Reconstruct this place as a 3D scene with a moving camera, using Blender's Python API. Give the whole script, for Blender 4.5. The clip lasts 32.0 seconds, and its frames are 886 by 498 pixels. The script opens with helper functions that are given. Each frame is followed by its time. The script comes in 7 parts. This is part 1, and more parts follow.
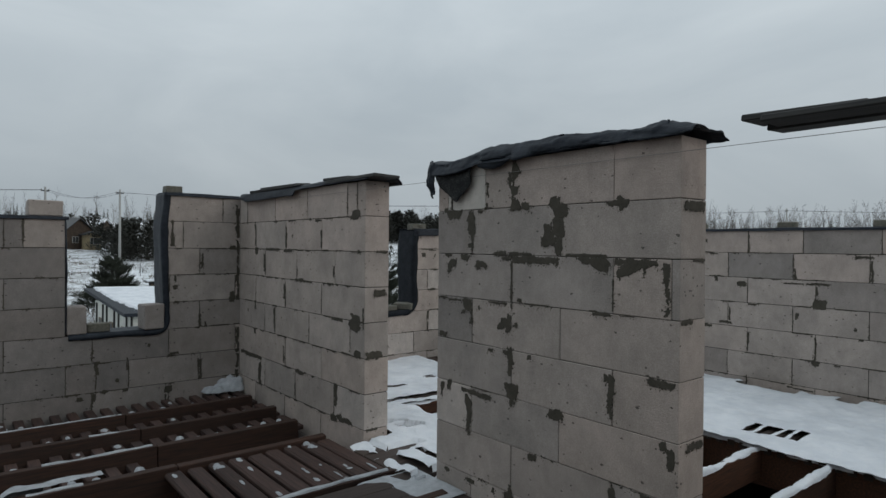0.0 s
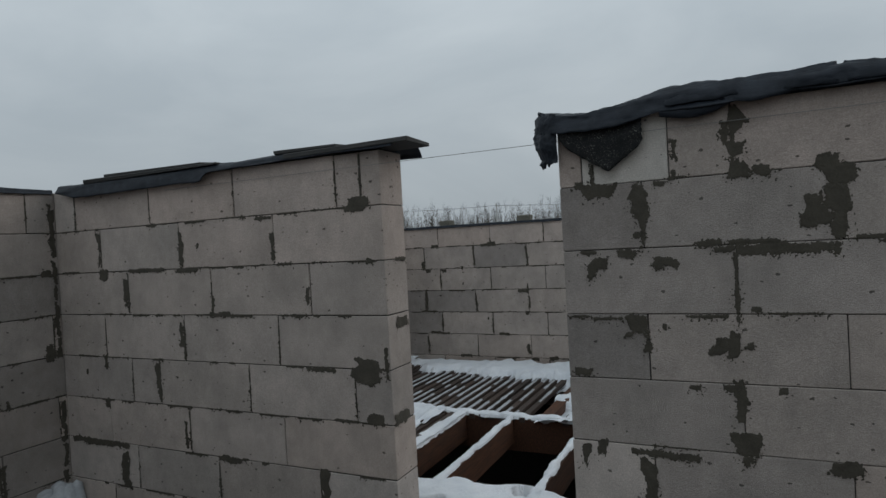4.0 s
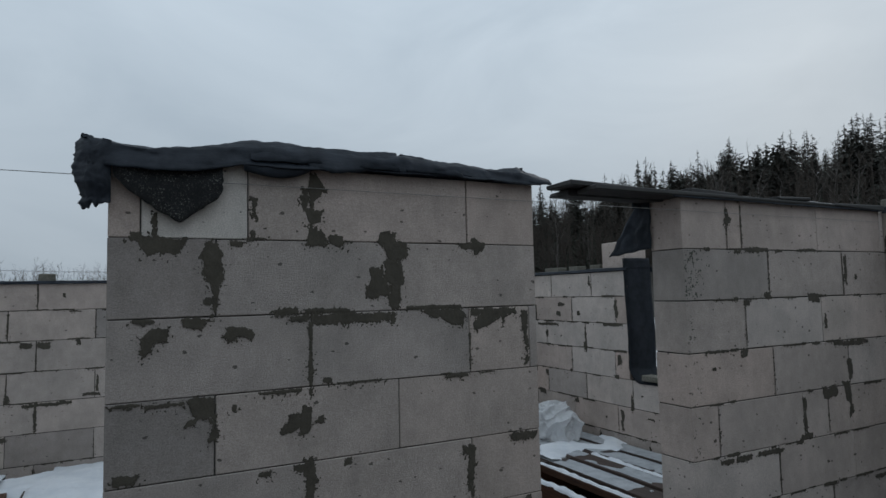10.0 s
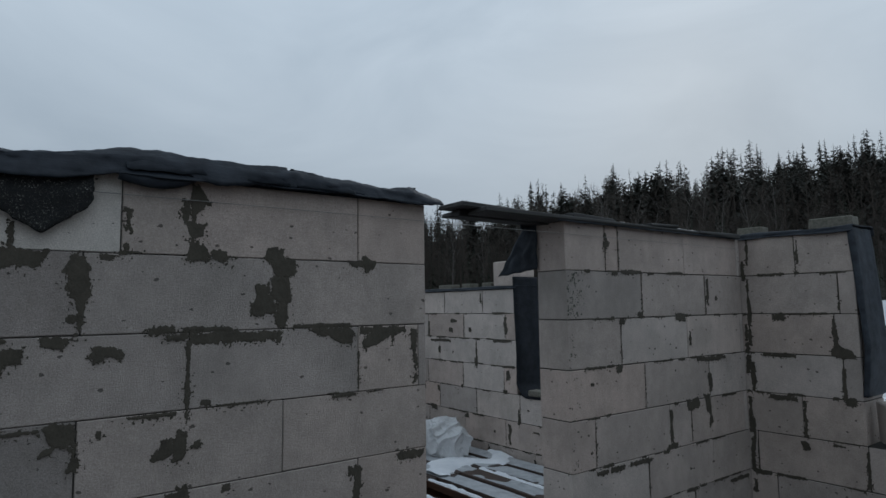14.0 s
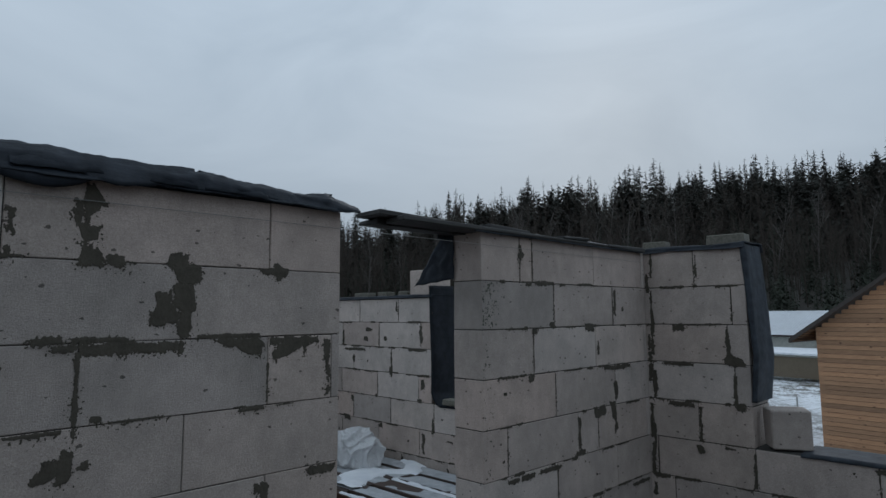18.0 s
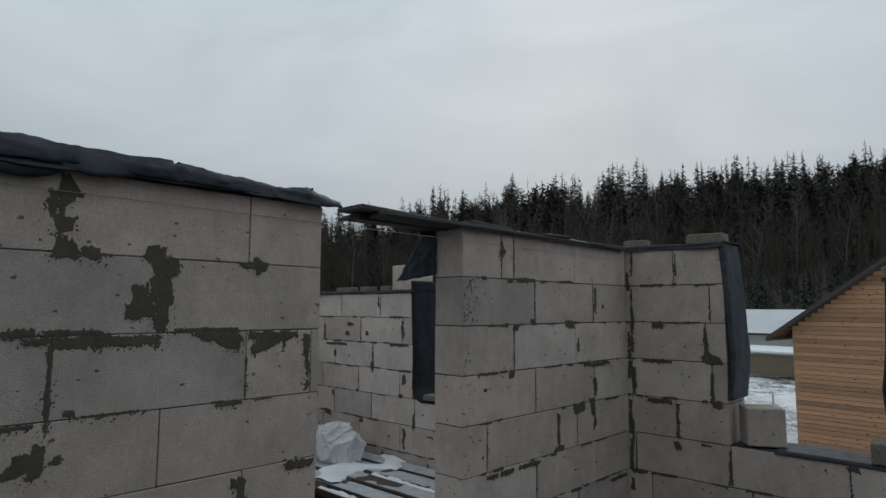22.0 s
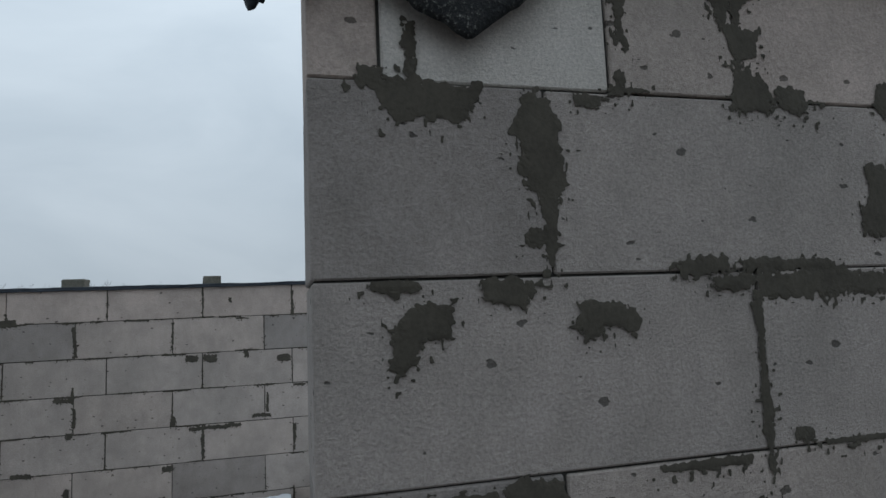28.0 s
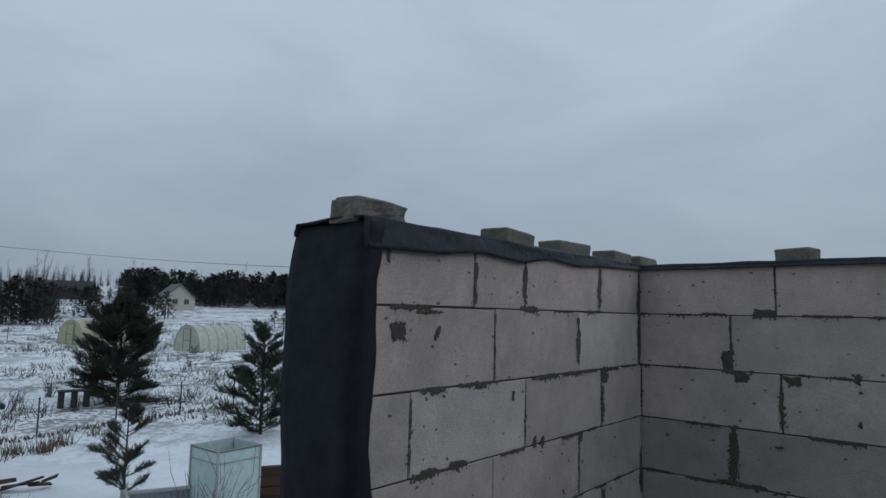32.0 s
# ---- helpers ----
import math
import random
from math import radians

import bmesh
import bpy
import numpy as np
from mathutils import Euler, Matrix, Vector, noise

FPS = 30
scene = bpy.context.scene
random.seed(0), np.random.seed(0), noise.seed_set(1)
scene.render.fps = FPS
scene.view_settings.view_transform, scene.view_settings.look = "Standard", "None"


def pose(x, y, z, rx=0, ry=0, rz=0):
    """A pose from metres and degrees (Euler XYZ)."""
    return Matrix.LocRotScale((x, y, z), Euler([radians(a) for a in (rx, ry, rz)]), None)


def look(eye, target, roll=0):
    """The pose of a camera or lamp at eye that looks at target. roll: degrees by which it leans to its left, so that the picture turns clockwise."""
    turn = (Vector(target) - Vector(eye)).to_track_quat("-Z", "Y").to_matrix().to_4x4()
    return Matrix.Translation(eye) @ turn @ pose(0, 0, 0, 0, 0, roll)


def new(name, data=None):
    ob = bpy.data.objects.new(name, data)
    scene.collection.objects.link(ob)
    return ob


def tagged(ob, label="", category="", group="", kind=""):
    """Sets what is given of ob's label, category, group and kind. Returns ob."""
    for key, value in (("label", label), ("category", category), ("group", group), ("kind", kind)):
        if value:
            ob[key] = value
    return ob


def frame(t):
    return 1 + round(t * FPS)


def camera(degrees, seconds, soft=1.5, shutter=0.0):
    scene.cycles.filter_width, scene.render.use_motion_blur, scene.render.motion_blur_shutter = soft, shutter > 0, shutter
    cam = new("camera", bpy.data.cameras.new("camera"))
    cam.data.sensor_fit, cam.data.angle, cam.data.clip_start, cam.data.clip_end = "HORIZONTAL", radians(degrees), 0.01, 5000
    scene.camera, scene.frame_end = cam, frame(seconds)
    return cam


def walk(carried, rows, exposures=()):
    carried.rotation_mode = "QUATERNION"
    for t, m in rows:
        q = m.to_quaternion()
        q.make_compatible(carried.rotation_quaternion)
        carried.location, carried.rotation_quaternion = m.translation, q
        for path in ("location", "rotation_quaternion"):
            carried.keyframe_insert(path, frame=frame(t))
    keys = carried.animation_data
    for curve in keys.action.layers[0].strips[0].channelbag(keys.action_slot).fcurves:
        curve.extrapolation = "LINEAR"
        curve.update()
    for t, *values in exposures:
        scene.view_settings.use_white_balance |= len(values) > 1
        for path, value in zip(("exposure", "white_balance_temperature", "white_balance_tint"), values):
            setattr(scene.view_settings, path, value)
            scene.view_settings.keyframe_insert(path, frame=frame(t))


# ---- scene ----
cam = camera(72.0, 32.0)
PATH = [
    (0, (-0.212, 0.155, 1.354), (1.05, 1.707, 1.339), 0.5),
    (0.3, (-0.248, 0.317, 1.346), (0.779, 2.032, 1.269), -0.8),
    (0.5, (-0.31, 0.446, 1.288), (0.755, 2.139, 1.293), -1.3),
    (0.6, (-0.296, 0.51, 1.265), (0.821, 2.17, 1.288), -2.4),
    (1, (-0.381, 0.736, 1.316), (0.983, 2.195, 1.198), -4.4),
    (1.2, (-0.33, 0.846, 1.328), (1.112, 2.229, 1.229), -3.7),
    (1.5, (-0.266, 1.002, 1.36), (1.154, 2.411, 1.387), -3.8),
    (1.6, (-0.231, 1.082, 1.382), (1.156, 2.523, 1.417), -2.7),
    (2, (-0.28, 1.282, 1.359), (1.156, 2.669, 1.48), -1.5),
    (2.5, (-0.363, 1.567, 1.372), (1.219, 2.789, 1.434), -3.1),
    (4.5, (-0.236, 2.559, 1.368), (1.615, 3.316, 1.422), -3.3),
    (5, (-0.046, 2.684, 1.34), (1.857, 3.252, 1.578), -6.0),
    (5.5, (0.089, 2.874, 1.341), (2.074, 3.069, 1.485), -3.1),
    (6, (0.023, 2.979, 1.341), (1.991, 2.624, 1.379), -4.0),
    (6.5, (-0.015, 2.921, 1.339), (1.808, 2.102, 1.424), -1.4),
    (7, (-0.012, 2.925, 1.347), (1.75, 1.984, 1.455), -2.1),
    (7.5, (-0.013, 2.946, 1.344), (1.752, 2.011, 1.457), -1.4),
    (8, (-0.014, 2.945, 1.357), (1.756, 2.027, 1.514), -2.1),
    (8.5, (-0.01, 2.944, 1.355), (1.773, 2.052, 1.512), -2.2),
    (9, (-0.014, 2.948, 1.352), (1.755, 2.032, 1.525), -2.0),
    (9.5, (-0.018, 2.947, 1.351), (1.758, 2.04, 1.498), -1.8),
    (10, (-0.007, 2.946, 1.357), (1.766, 2.034, 1.504), -1.3),
    (10.5, (-0.006, 2.946, 1.36), (1.761, 2.023, 1.518), -1.4),
    (11, (-0.008, 2.947, 1.361), (1.747, 2.003, 1.529), -0.9),
    (11.5, (-0.009, 2.943, 1.358), (1.722, 1.954, 1.516), -1.2),
    (12, (-0.034, 2.922, 1.365), (1.593, 1.772, 1.534), -1.4),
    (12.5, (-0.042, 2.929, 1.362), (1.559, 1.744, 1.54), -1.1),
    (13, (-0.032, 2.936, 1.365), (1.584, 1.77, 1.548), -1.2),
    (13.5, (-0.033, 2.929, 1.367), (1.561, 1.734, 1.542), -0.7),
    (15.5, (0.01, 2.937, 1.392), (1.6, 1.748, 1.636), -1.3),
    (16, (-0.02, 2.92, 1.395), (1.404, 1.539, 1.648), -1.4),
    (16.5, (-0.005, 2.925, 1.387), (1.451, 1.571, 1.607), -1.4),
    (17, (-0.004, 2.923, 1.388), (1.454, 1.574, 1.617), -0.8),
    (17.5, (-0.006, 2.912, 1.387), (1.389, 1.495, 1.598), -0.4),
    (18, (-0.008, 2.913, 1.381), (1.406, 1.513, 1.592), -0.4),
    (18.5, (-0.003, 2.921, 1.383), (1.428, 1.539, 1.589), -0.2),
    (19, (0.0, 2.923, 1.382), (1.461, 1.57, 1.566), -0.1),
    (19.5, (0.0, 2.925, 1.377), (1.459, 1.57, 1.568), -0.5),
    (20, (-0.004, 2.925, 1.384), (1.464, 1.581, 1.578), -0.3),
    (20.5, (-0.004, 2.922, 1.385), (1.469, 1.582, 1.57), -0.1),
    (21, (-0.006, 2.913, 1.381), (1.415, 1.519, 1.571), 0.3),
    (21.5, (-0.006, 2.906, 1.388), (1.358, 1.457, 1.582), 0.6),
    (22, (-0.013, 2.905, 1.385), (1.364, 1.467, 1.58), 0.2),
    (22.5, (-0.01, 2.907, 1.386), (1.384, 1.484, 1.571), 0.0),
    (23, (-0.011, 2.911, 1.388), (1.388, 1.494, 1.571), 0.4),
    (23.5, (-0.032, 2.918, 1.397), (1.319, 1.463, 1.632), 0.4),
    (24, (-0.037, 2.908, 1.409), (1.233, 1.373, 1.583), 1.0),
    (24.5, (-0.021, 2.892, 1.393), (1.212, 1.319, 1.458), 0.6),
    (26.5, (0.311, 2.922, 1.331), (1.994, 1.907, 1.705), -2.2),
    (27, (0.641, 2.890, 1.296), (2.388, 1.959, 1.587), -3.9),
    (27.5, (1.011, 3.023, 1.303), (2.842, 2.253, 1.537), -4.9),
    (28, (1.345, 3.035, 1.259), (3.271, 2.537, 1.467), -2.4),
    (28.4, (1.743, 3.057, 1.256), (3.742, 3.003, 1.282), 1.3),
    (28.5, (1.837, 3.095, 1.255), (3.836, 3.149, 1.271), 1.1),
    (29, (2.116, 3.429, 1.194), (4.069, 3.818, 1.374), -4.0),
    (29.2, (2.227, 3.464, 1.172), (4.175, 3.896, 1.315), -3.1),
    (29.5, (2.418, 3.525, 1.171), (4.332, 4.098, 1.267), -2.9),
    (29.6, (2.484, 3.544, 1.173), (4.376, 4.176, 1.312), -2.1),
    (30, (2.748, 3.618, 1.183), (4.553, 4.48, 1.206), -0.0),
    (30.5, (2.828, 4.028, 1.17), (4.341, 5.336, 1.191), 4.8),
    (30.6, (2.846, 4.12, 1.189), (4.269, 5.525, 1.209), 3.0),
    (30.8, (2.881, 4.296, 1.24), (4.282, 5.723, 1.181), 3.3),
    (31, (2.888, 4.416, 1.219), (4.145, 5.971, 1.187), 0.7),
    (31.2, (2.911, 4.536, 1.231), (4.075, 6.162, 1.229), -0.5),
    (31.6, (2.984, 4.746, 1.262), (4.178, 6.348, 1.342), -0.3),
    (32, (3.079, 4.887, 1.278), (4.588, 6.183, 1.487), 1.3),
]
walk(cam, [(t, look(eye, target, roll)) for t, eye, target, roll in PATH], [(0, 0.11, 6600, 10), (1, 0.17, 6600, 10), (2.5, 0.0, 6600, 10), (4.5, -0.02, 6500, 10), (5.2, -0.08, 6200, 10), (6.5, 0.0, 6200, 10), (10.5, 0.05, 6200, 10), (12, -0.02, 6150, 10), (16, -0.09, 6000, 10), (18, -0.10, 5980, 10), (19, -0.07, 6120, 10), (22, 0.05, 6550, 10), (24.1, 0.02, 6500, 10), (24.5, 0.25, 6500, 10), (26.5, 0.0, 6300, 10), (27, -0.12, 6200, 10), (27.5, -0.12, 6150, 10), (28, 0.28, 6250, 10), (28.5, 0.0, 6100, 10), (29, -0.14, 5950, 10), (30, -0.03, 6000, 10), (31, -0.04, 5900, 10), (32, -0.16, 5850, 10)])

# ---------------------------------------------------------------- light
SUN_AZ, SUN_EL = radians(150), radians(22)
world = bpy.data.worlds.new("world")
scene.world = world
world.use_nodes = True
wn, wl = world.node_tree.nodes, world.node_tree.links
wn.clear()
w_out, w_bg = wn.new("ShaderNodeOutputWorld"), wn.new("ShaderNodeBackground")
sky = wn.new("ShaderNodeTexSky")
sky.sky_type, sky.sun_disc = "NISHITA", False
sky.sun_elevation, sky.sun_rotation = SUN_EL, SUN_AZ
sky.air_density, sky.dust_density = 1.0, 4.0
w_gain = wn.new("ShaderNodeMix")
w_gain.data_type, w_gain.blend_type = "RGBA", "MULTIPLY"
w_gain.inputs[0].default_value = 1.0
w_gain.inputs[7].default_value = (0.10, 0.10, 0.10, 1)
wl.new(sky.outputs[0], w_gain.inputs[6])
w_tc, w_map = wn.new("ShaderNodeTexCoord"), wn.new("ShaderNodeMapping")
w_map.inputs["Scale"].default_value = (1.0, 1.0, 2.6)
w_noise = wn.new("ShaderNodeTexNoise")
w_noise.inputs["Scale"].default_value, w_noise.inputs["Detail"].default_value = 2.2, 5.0
w_noise.inputs["Roughness"].default_value = 0.55
w_noise.inputs["Distortion"].default_value = 0.6
wl.new(w_tc.outputs["Generated"], w_map.inputs["Vector"])
wl.new(w_map.outputs[0], w_noise.inputs["Vector"])
w_ramp = wn.new("ShaderNodeValToRGB")
w_ramp.color_ramp.elements[0].position, w_ramp.color_ramp.elements[0].color = 0.30, (0.45, 0.52, 0.575, 1)
w_ramp.color_ramp.elements[1].position, w_ramp.color_ramp.elements[1].color = 0.72, (0.56, 0.63, 0.68, 1)
wl.new(w_noise.outputs[0], w_ramp.inputs[0])
# the cloud deck is a little darker towards the skyline
w_sep, w_el = wn.new("ShaderNodeSeparateXYZ"), wn.new("ShaderNodeMapRange")
wl.new(w_tc.outputs["Generated"], w_sep.inputs[0])
wl.new(w_sep.outputs[2], w_el.inputs[0])
w_el.inputs[1].default_value, w_el.inputs[2].default_value = 0.0, 0.55
w_el.inputs[3].default_value, w_el.inputs[4].default_value = 0.66, 1.14
w_deck = wn.new("ShaderNodeMix")
w_deck.data_type, w_deck.blend_type = "RGBA", "MULTIPLY"
w_deck.inputs[0].default_value = 1.0
wl.new(w_ramp.outputs[0], w_deck.inputs[6])
wl.new(w_el.outputs[0], w_deck.inputs[7])
w_mix = wn.new("ShaderNodeMix")
w_mix.data_type = "RGBA"
w_mix.inputs[0].default_value = 0.985
wl.new(w_gain.outputs[2], w_mix.inputs[6])
wl.new(w_deck.outputs[2], w_mix.inputs[7])
wl.new(w_mix.outputs[2], w_bg.inputs["Color"])
w_bg.inputs["Strength"].default_value = 1.0
wl.new(w_bg.outputs[0], w_out.inputs["Surface"])

sun = new("sun", bpy.data.lights.new("sun", "SUN"))
sun.data.energy, sun.data.angle, sun.data.color = 0.5, radians(40), (1.0, 0.96, 0.92)
sun.matrix_world = look((0, 0, 0), (-math.sin(SUN_AZ) * math.cos(SUN_EL), -math.cos(SUN_AZ) * math.cos(SUN_EL), -math.sin(SUN_EL)))

# ---------------------------------------------------------------- materials


def material(name, rough=0.8, metal=0.0):
    m = bpy.data.materials.new(name)
    m.use_nodes = True
    b = m.node_tree.nodes["Principled BSDF"]
    b.inputs["Roughness"].default_value, b.inputs["Metallic"].default_value = rough, metal
    return m, m.node_tree.nodes, m.node_tree.links, b


def noise_node(n, l, scale, detail=4.0, rough=0.55, stretch=None, coords="Object", shift=None):
    tc = n.new("ShaderNodeTexCoord")
    t = n.new("ShaderNodeTexNoise")
    t.inputs["Scale"].default_value, t.inputs["Detail"].default_value, t.inputs["Roughness"].default_value = scale, detail, rough
    src = tc.outputs[coords]
    if stretch or shift:
        mp = n.new("ShaderNodeMapping")
        if stretch:
            mp.inputs["Scale"].default_value = stretch
        l.new(src, mp.inputs["Vector"])
        if shift:
            l.new(shift, mp.inputs["Location"])
        src = mp.outputs[0]
    l.new(src, t.inputs["Vector"])
    return t.outputs[0]


def noise_colour(n, l, scale, src):
    t = n.new("ShaderNodeTexNoise")
    t.inputs["Scale"].default_value, t.inputs["Detail"].default_value = scale, 2.0
    l.new(src, t.inputs["Vector"])
    return t.outputs["Color"]


def ramp(n, l, fac, *stops):
    r = n.new("ShaderNodeValToRGB")
    els = r.color_ramp.elements
    while len(els) < len(stops):
        els.new(0.5)
    for e, (p, c) in zip(els, stops):
        e.position, e.color = p, (*c, 1) if len(c) == 3 else c
    l.new(fac, r.inputs[0])
    return r.outputs[0]


def mix(n, l, fac, a, b, blend="MIX"):
    m = n.new("ShaderNodeMix")
    m.data_type, m.blend_type = "RGBA", blend
    for socket, v in ((m.inputs[0], fac), (m.inputs[6], a), (m.inputs[7], b)):
        if isinstance(v, (int, float)):
            socket.default_value = v
        elif isinstance(v, tuple):
            socket.default_value = (*v, 1) if len(v) == 3 else v
        else:
            l.new(v, socket)
    return m.outputs[2]


def bump(n, l, b, height, strength=0.4, dist=0.004):
    x = n.new("ShaderNodeBump")
    x.inputs["Strength"].default_value, x.inputs["Distance"].default_value = strength, dist
    l.new(height, x.inputs["Height"])
    l.new(x.outputs[0], b.inputs["Normal"])


def vary_vector(n, l):
    """A shift of the texture for each object, so that alike pieces differ."""
    oi, mul = n.new("ShaderNodeObjectInfo"), n.new("ShaderNodeMath")
    mul.operation = "MULTIPLY"
    mul.inputs[1].default_value = 37.0
    l.new(oi.outputs["Random"], mul.inputs[0])
    c = n.new("ShaderNodeCombineXYZ")
    for k in range(3):
        l.new(mul.outputs[0], c.inputs[k])
    return oi.outputs["Random"], c.outputs[0]


def block_material(name, light, ripple=0.0):
    m, n, l, b = material(name, 0.92)
    rnd, shift = vary_vector(n, l)
    tone = ramp(n, l, rnd, (0.0, tuple(0.94 * v for v in light)), (0.35, light), (0.55, (light[0] * 1.03, light[1], light[2] * 0.98)), (0.8, tuple(0.97 * v for v in light)), (1.0, tuple(1.05 * v for v in light)))
    cloud = noise_node(n, l, 3.2, 5, 0.6, None, "Object", shift)
    damp = ramp(n, l, cloud, (0.35, (0.78, 0.79, 0.79)), (0.62, (1.0, 1.0, 1.0)))
    worn = noise_node(n, l, 17, 6, 0.7, (1, 1, 0.6), "Object", shift)
    rub = ramp(n, l, worn, (0.35, (0.91, 0.91, 0.90)), (0.66, (1.06, 1.06, 1.06)))
    fine = noise_node(n, l, 210, 4, 0.75, (0.9, 1, 1), "Object", shift)
    grain = ramp(n, l, fine, (0.3, (0.74, 0.74, 0.74)), (0.68, (1.12, 1.12, 1.12)))
    c = mix(n, l, 1.0, mix(n, l, 1.0, mix(n, l, 1.0, tone, damp, "MULTIPLY"), rub, "MULTIPLY"), grain, "MULTIPLY")
    # sparse pits of a few millimetres, only in some cells
    pore = n.new("ShaderNodeTexVoronoi")
    pore.inputs["Scale"].default_value = 24.0
    pore.inputs["Randomness"].default_value = 1.0
    tc, mp = n.new("ShaderNodeTexCoord"), n.new("ShaderNodeMapping")
    l.new(tc.outputs["Object"], mp.inputs["Vector"])
    l.new(shift, mp.inputs["Location"])
    mp.inputs["Scale"].default_value = (0.8, 1, 1.25)
    ragged = mix(n, l, 0.012, mp.outputs[0], noise_colour(n, l, 110, mp.outputs[0]))
    l.new(ragged, pore.inputs["Vector"])
    cell = n.new("ShaderNodeSeparateColor")
    l.new(pore.outputs["Color"], cell.inputs[0])
    size = n.new("ShaderNodeMapRange")
    l.new(cell.outputs[0], size.inputs[0])
    size.inputs[1].default_value, size.inputs[2].default_value = 0.35, 1.0
    size.inputs[3].default_value, size.inputs[4].default_value = 0.0, 0.165
    over = n.new("ShaderNodeMath")
    over.operation = "SUBTRACT"
    l.new(pore.outputs["Distance"], over.inputs[0])
    l.new(size.outputs[0], over.inputs[1])
    hole = ramp(n, l, over.outputs[0], (0.0, (0.20, 0.20, 0.19)), (0.025, (1, 1, 1)))
    c = mix(n, l, 0.85, c, mix(n, l, 1.0, c, hole, "MULTIPLY"))
    l.new(c, b.inputs["Base Color"])
    h = mix(n, l, 0.35, mix(n, l, 0.3, fine, worn), hole)
    if ripple:                                  # the wire saw's ripples
        h = mix(n, l, ripple, h, noise_node(n, l, 60, 3, 0.5, (0.7, 1, 1.6), "Object", shift))
    bump(n, l, b, h, 1.0, 0.008)
    return m


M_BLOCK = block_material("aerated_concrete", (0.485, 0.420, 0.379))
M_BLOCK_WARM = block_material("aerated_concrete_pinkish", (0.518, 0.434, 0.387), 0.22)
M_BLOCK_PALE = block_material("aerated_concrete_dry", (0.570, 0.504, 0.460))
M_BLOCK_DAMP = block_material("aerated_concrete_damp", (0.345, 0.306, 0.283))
M_BLOCK_DULL = block_material("aerated_concrete_dull", (0.255, 0.232, 0.218))
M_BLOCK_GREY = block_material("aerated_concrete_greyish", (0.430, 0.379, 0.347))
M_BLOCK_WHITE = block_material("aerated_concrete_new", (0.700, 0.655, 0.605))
BLOCK_TONES = {"plain": M_BLOCK, "warm": M_BLOCK_WARM, "pale": M_BLOCK_PALE, "damp": M_BLOCK_DAMP, "wet": M_BLOCK_DULL, "grey": M_BLOCK_GREY, "white": M_BLOCK_WHITE}


def stone_material(name, a, b_, scale=30, rough=0.9, strength=0.6, dist=0.004, coords="Object"):
    m, n, l, b = material(name, rough)
    rnd, shift = vary_vector(n, l)
    f = noise_node(n, l, scale, 6, 0.65, None, coords, shift)
    g = noise_node(n, l, scale / 9, 4, 0.6, None, coords, shift)
    c = mix(n, l, g, ramp(n, l, f, (0.3, a), (0.7, b_)), ramp(n, l, f, (0.3, tuple(v * 0.7 for v in a)), (0.7, tuple(v * 0.85 for v in b_))))
    l.new(c, b.inputs["Base Color"])
    bump(n, l, b, f, strength, dist)
    return m


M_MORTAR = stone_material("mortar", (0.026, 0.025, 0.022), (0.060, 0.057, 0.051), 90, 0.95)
M_BRICK = stone_material("old_silicate_brick", (0.105, 0.100, 0.080), (0.20, 0.19, 0.158), 60, 0.92)
M_PLASTER = stone_material("white_plaster", (0.52, 0.53, 0.48), (0.66, 0.66, 0.61), 6, 0.9, 0.2, 0.01)


def snow_material():
    m, n, l, b = material("snow", 0.65)
    f = noise_node(n, l, 9, 5, 0.6)
    g = noise_node(n, l, 2.6, 4, 0.6)
    worn = ramp(n, l, g, (0.38, (0.86, 0.87, 0.88)), (0.6, (1, 1, 1)))
    l.new(mix(n, l, 1.0, ramp(n, l, f, (0.3, (0.77, 0.80, 0.84)), (0.7, (0.87, 0.89, 0.91))), worn, "MULTIPLY"), b.inputs["Base Color"])
    bump(n, l, b, mix(n, l, 0.5, noise_node(n, l, 55, 4, 0.65), noise_node(n, l, 12, 4, 0.6)), 0.6, 0.03)
    b.inputs["Subsurface Weight"].default_value = 0.0
    return m


M_SNOW = snow_material()
M_FROST = stone_material("old_grainy_snow", (0.37, 0.39, 0.41), (0.54, 0.56, 0.58), 14, 0.8, 0.8, 0.02)


def film_material(name, a, b_, rough):
    m, n, l, b = material(name, rough)
    f = noise_node(n, l, 14, 5, 0.6)
    l.new(ramp(n, l, f, (0.35, a), (0.7, b_)), b.inputs["Base Color"])
    b.inputs["Specular IOR Level"].default_value = 0.22
    bump(n, l, b, mix(n, l, 0.4, noise_node(n, l, 7, 4, 0.6, (1, 0.4, 1)), noise_node(n, l, 30, 4, 0.6, (1, 0.4, 1))), 0.55, 0.02)
    return m


M_FELT = film_material("roofing_felt", (0.010, 0.0135, 0.019), (0.026, 0.032, 0.042), 0.56)

M_FELT_BLACK = film_material("black_jamb_felt", (0.006, 0.008, 0.011), (0.015, 0.018, 0.024), 0.72)
M_FELT_WORN = film_material("worn_grey_felt", (0.018, 0.022, 0.028), (0.048, 0.057, 0.070), 0.62)


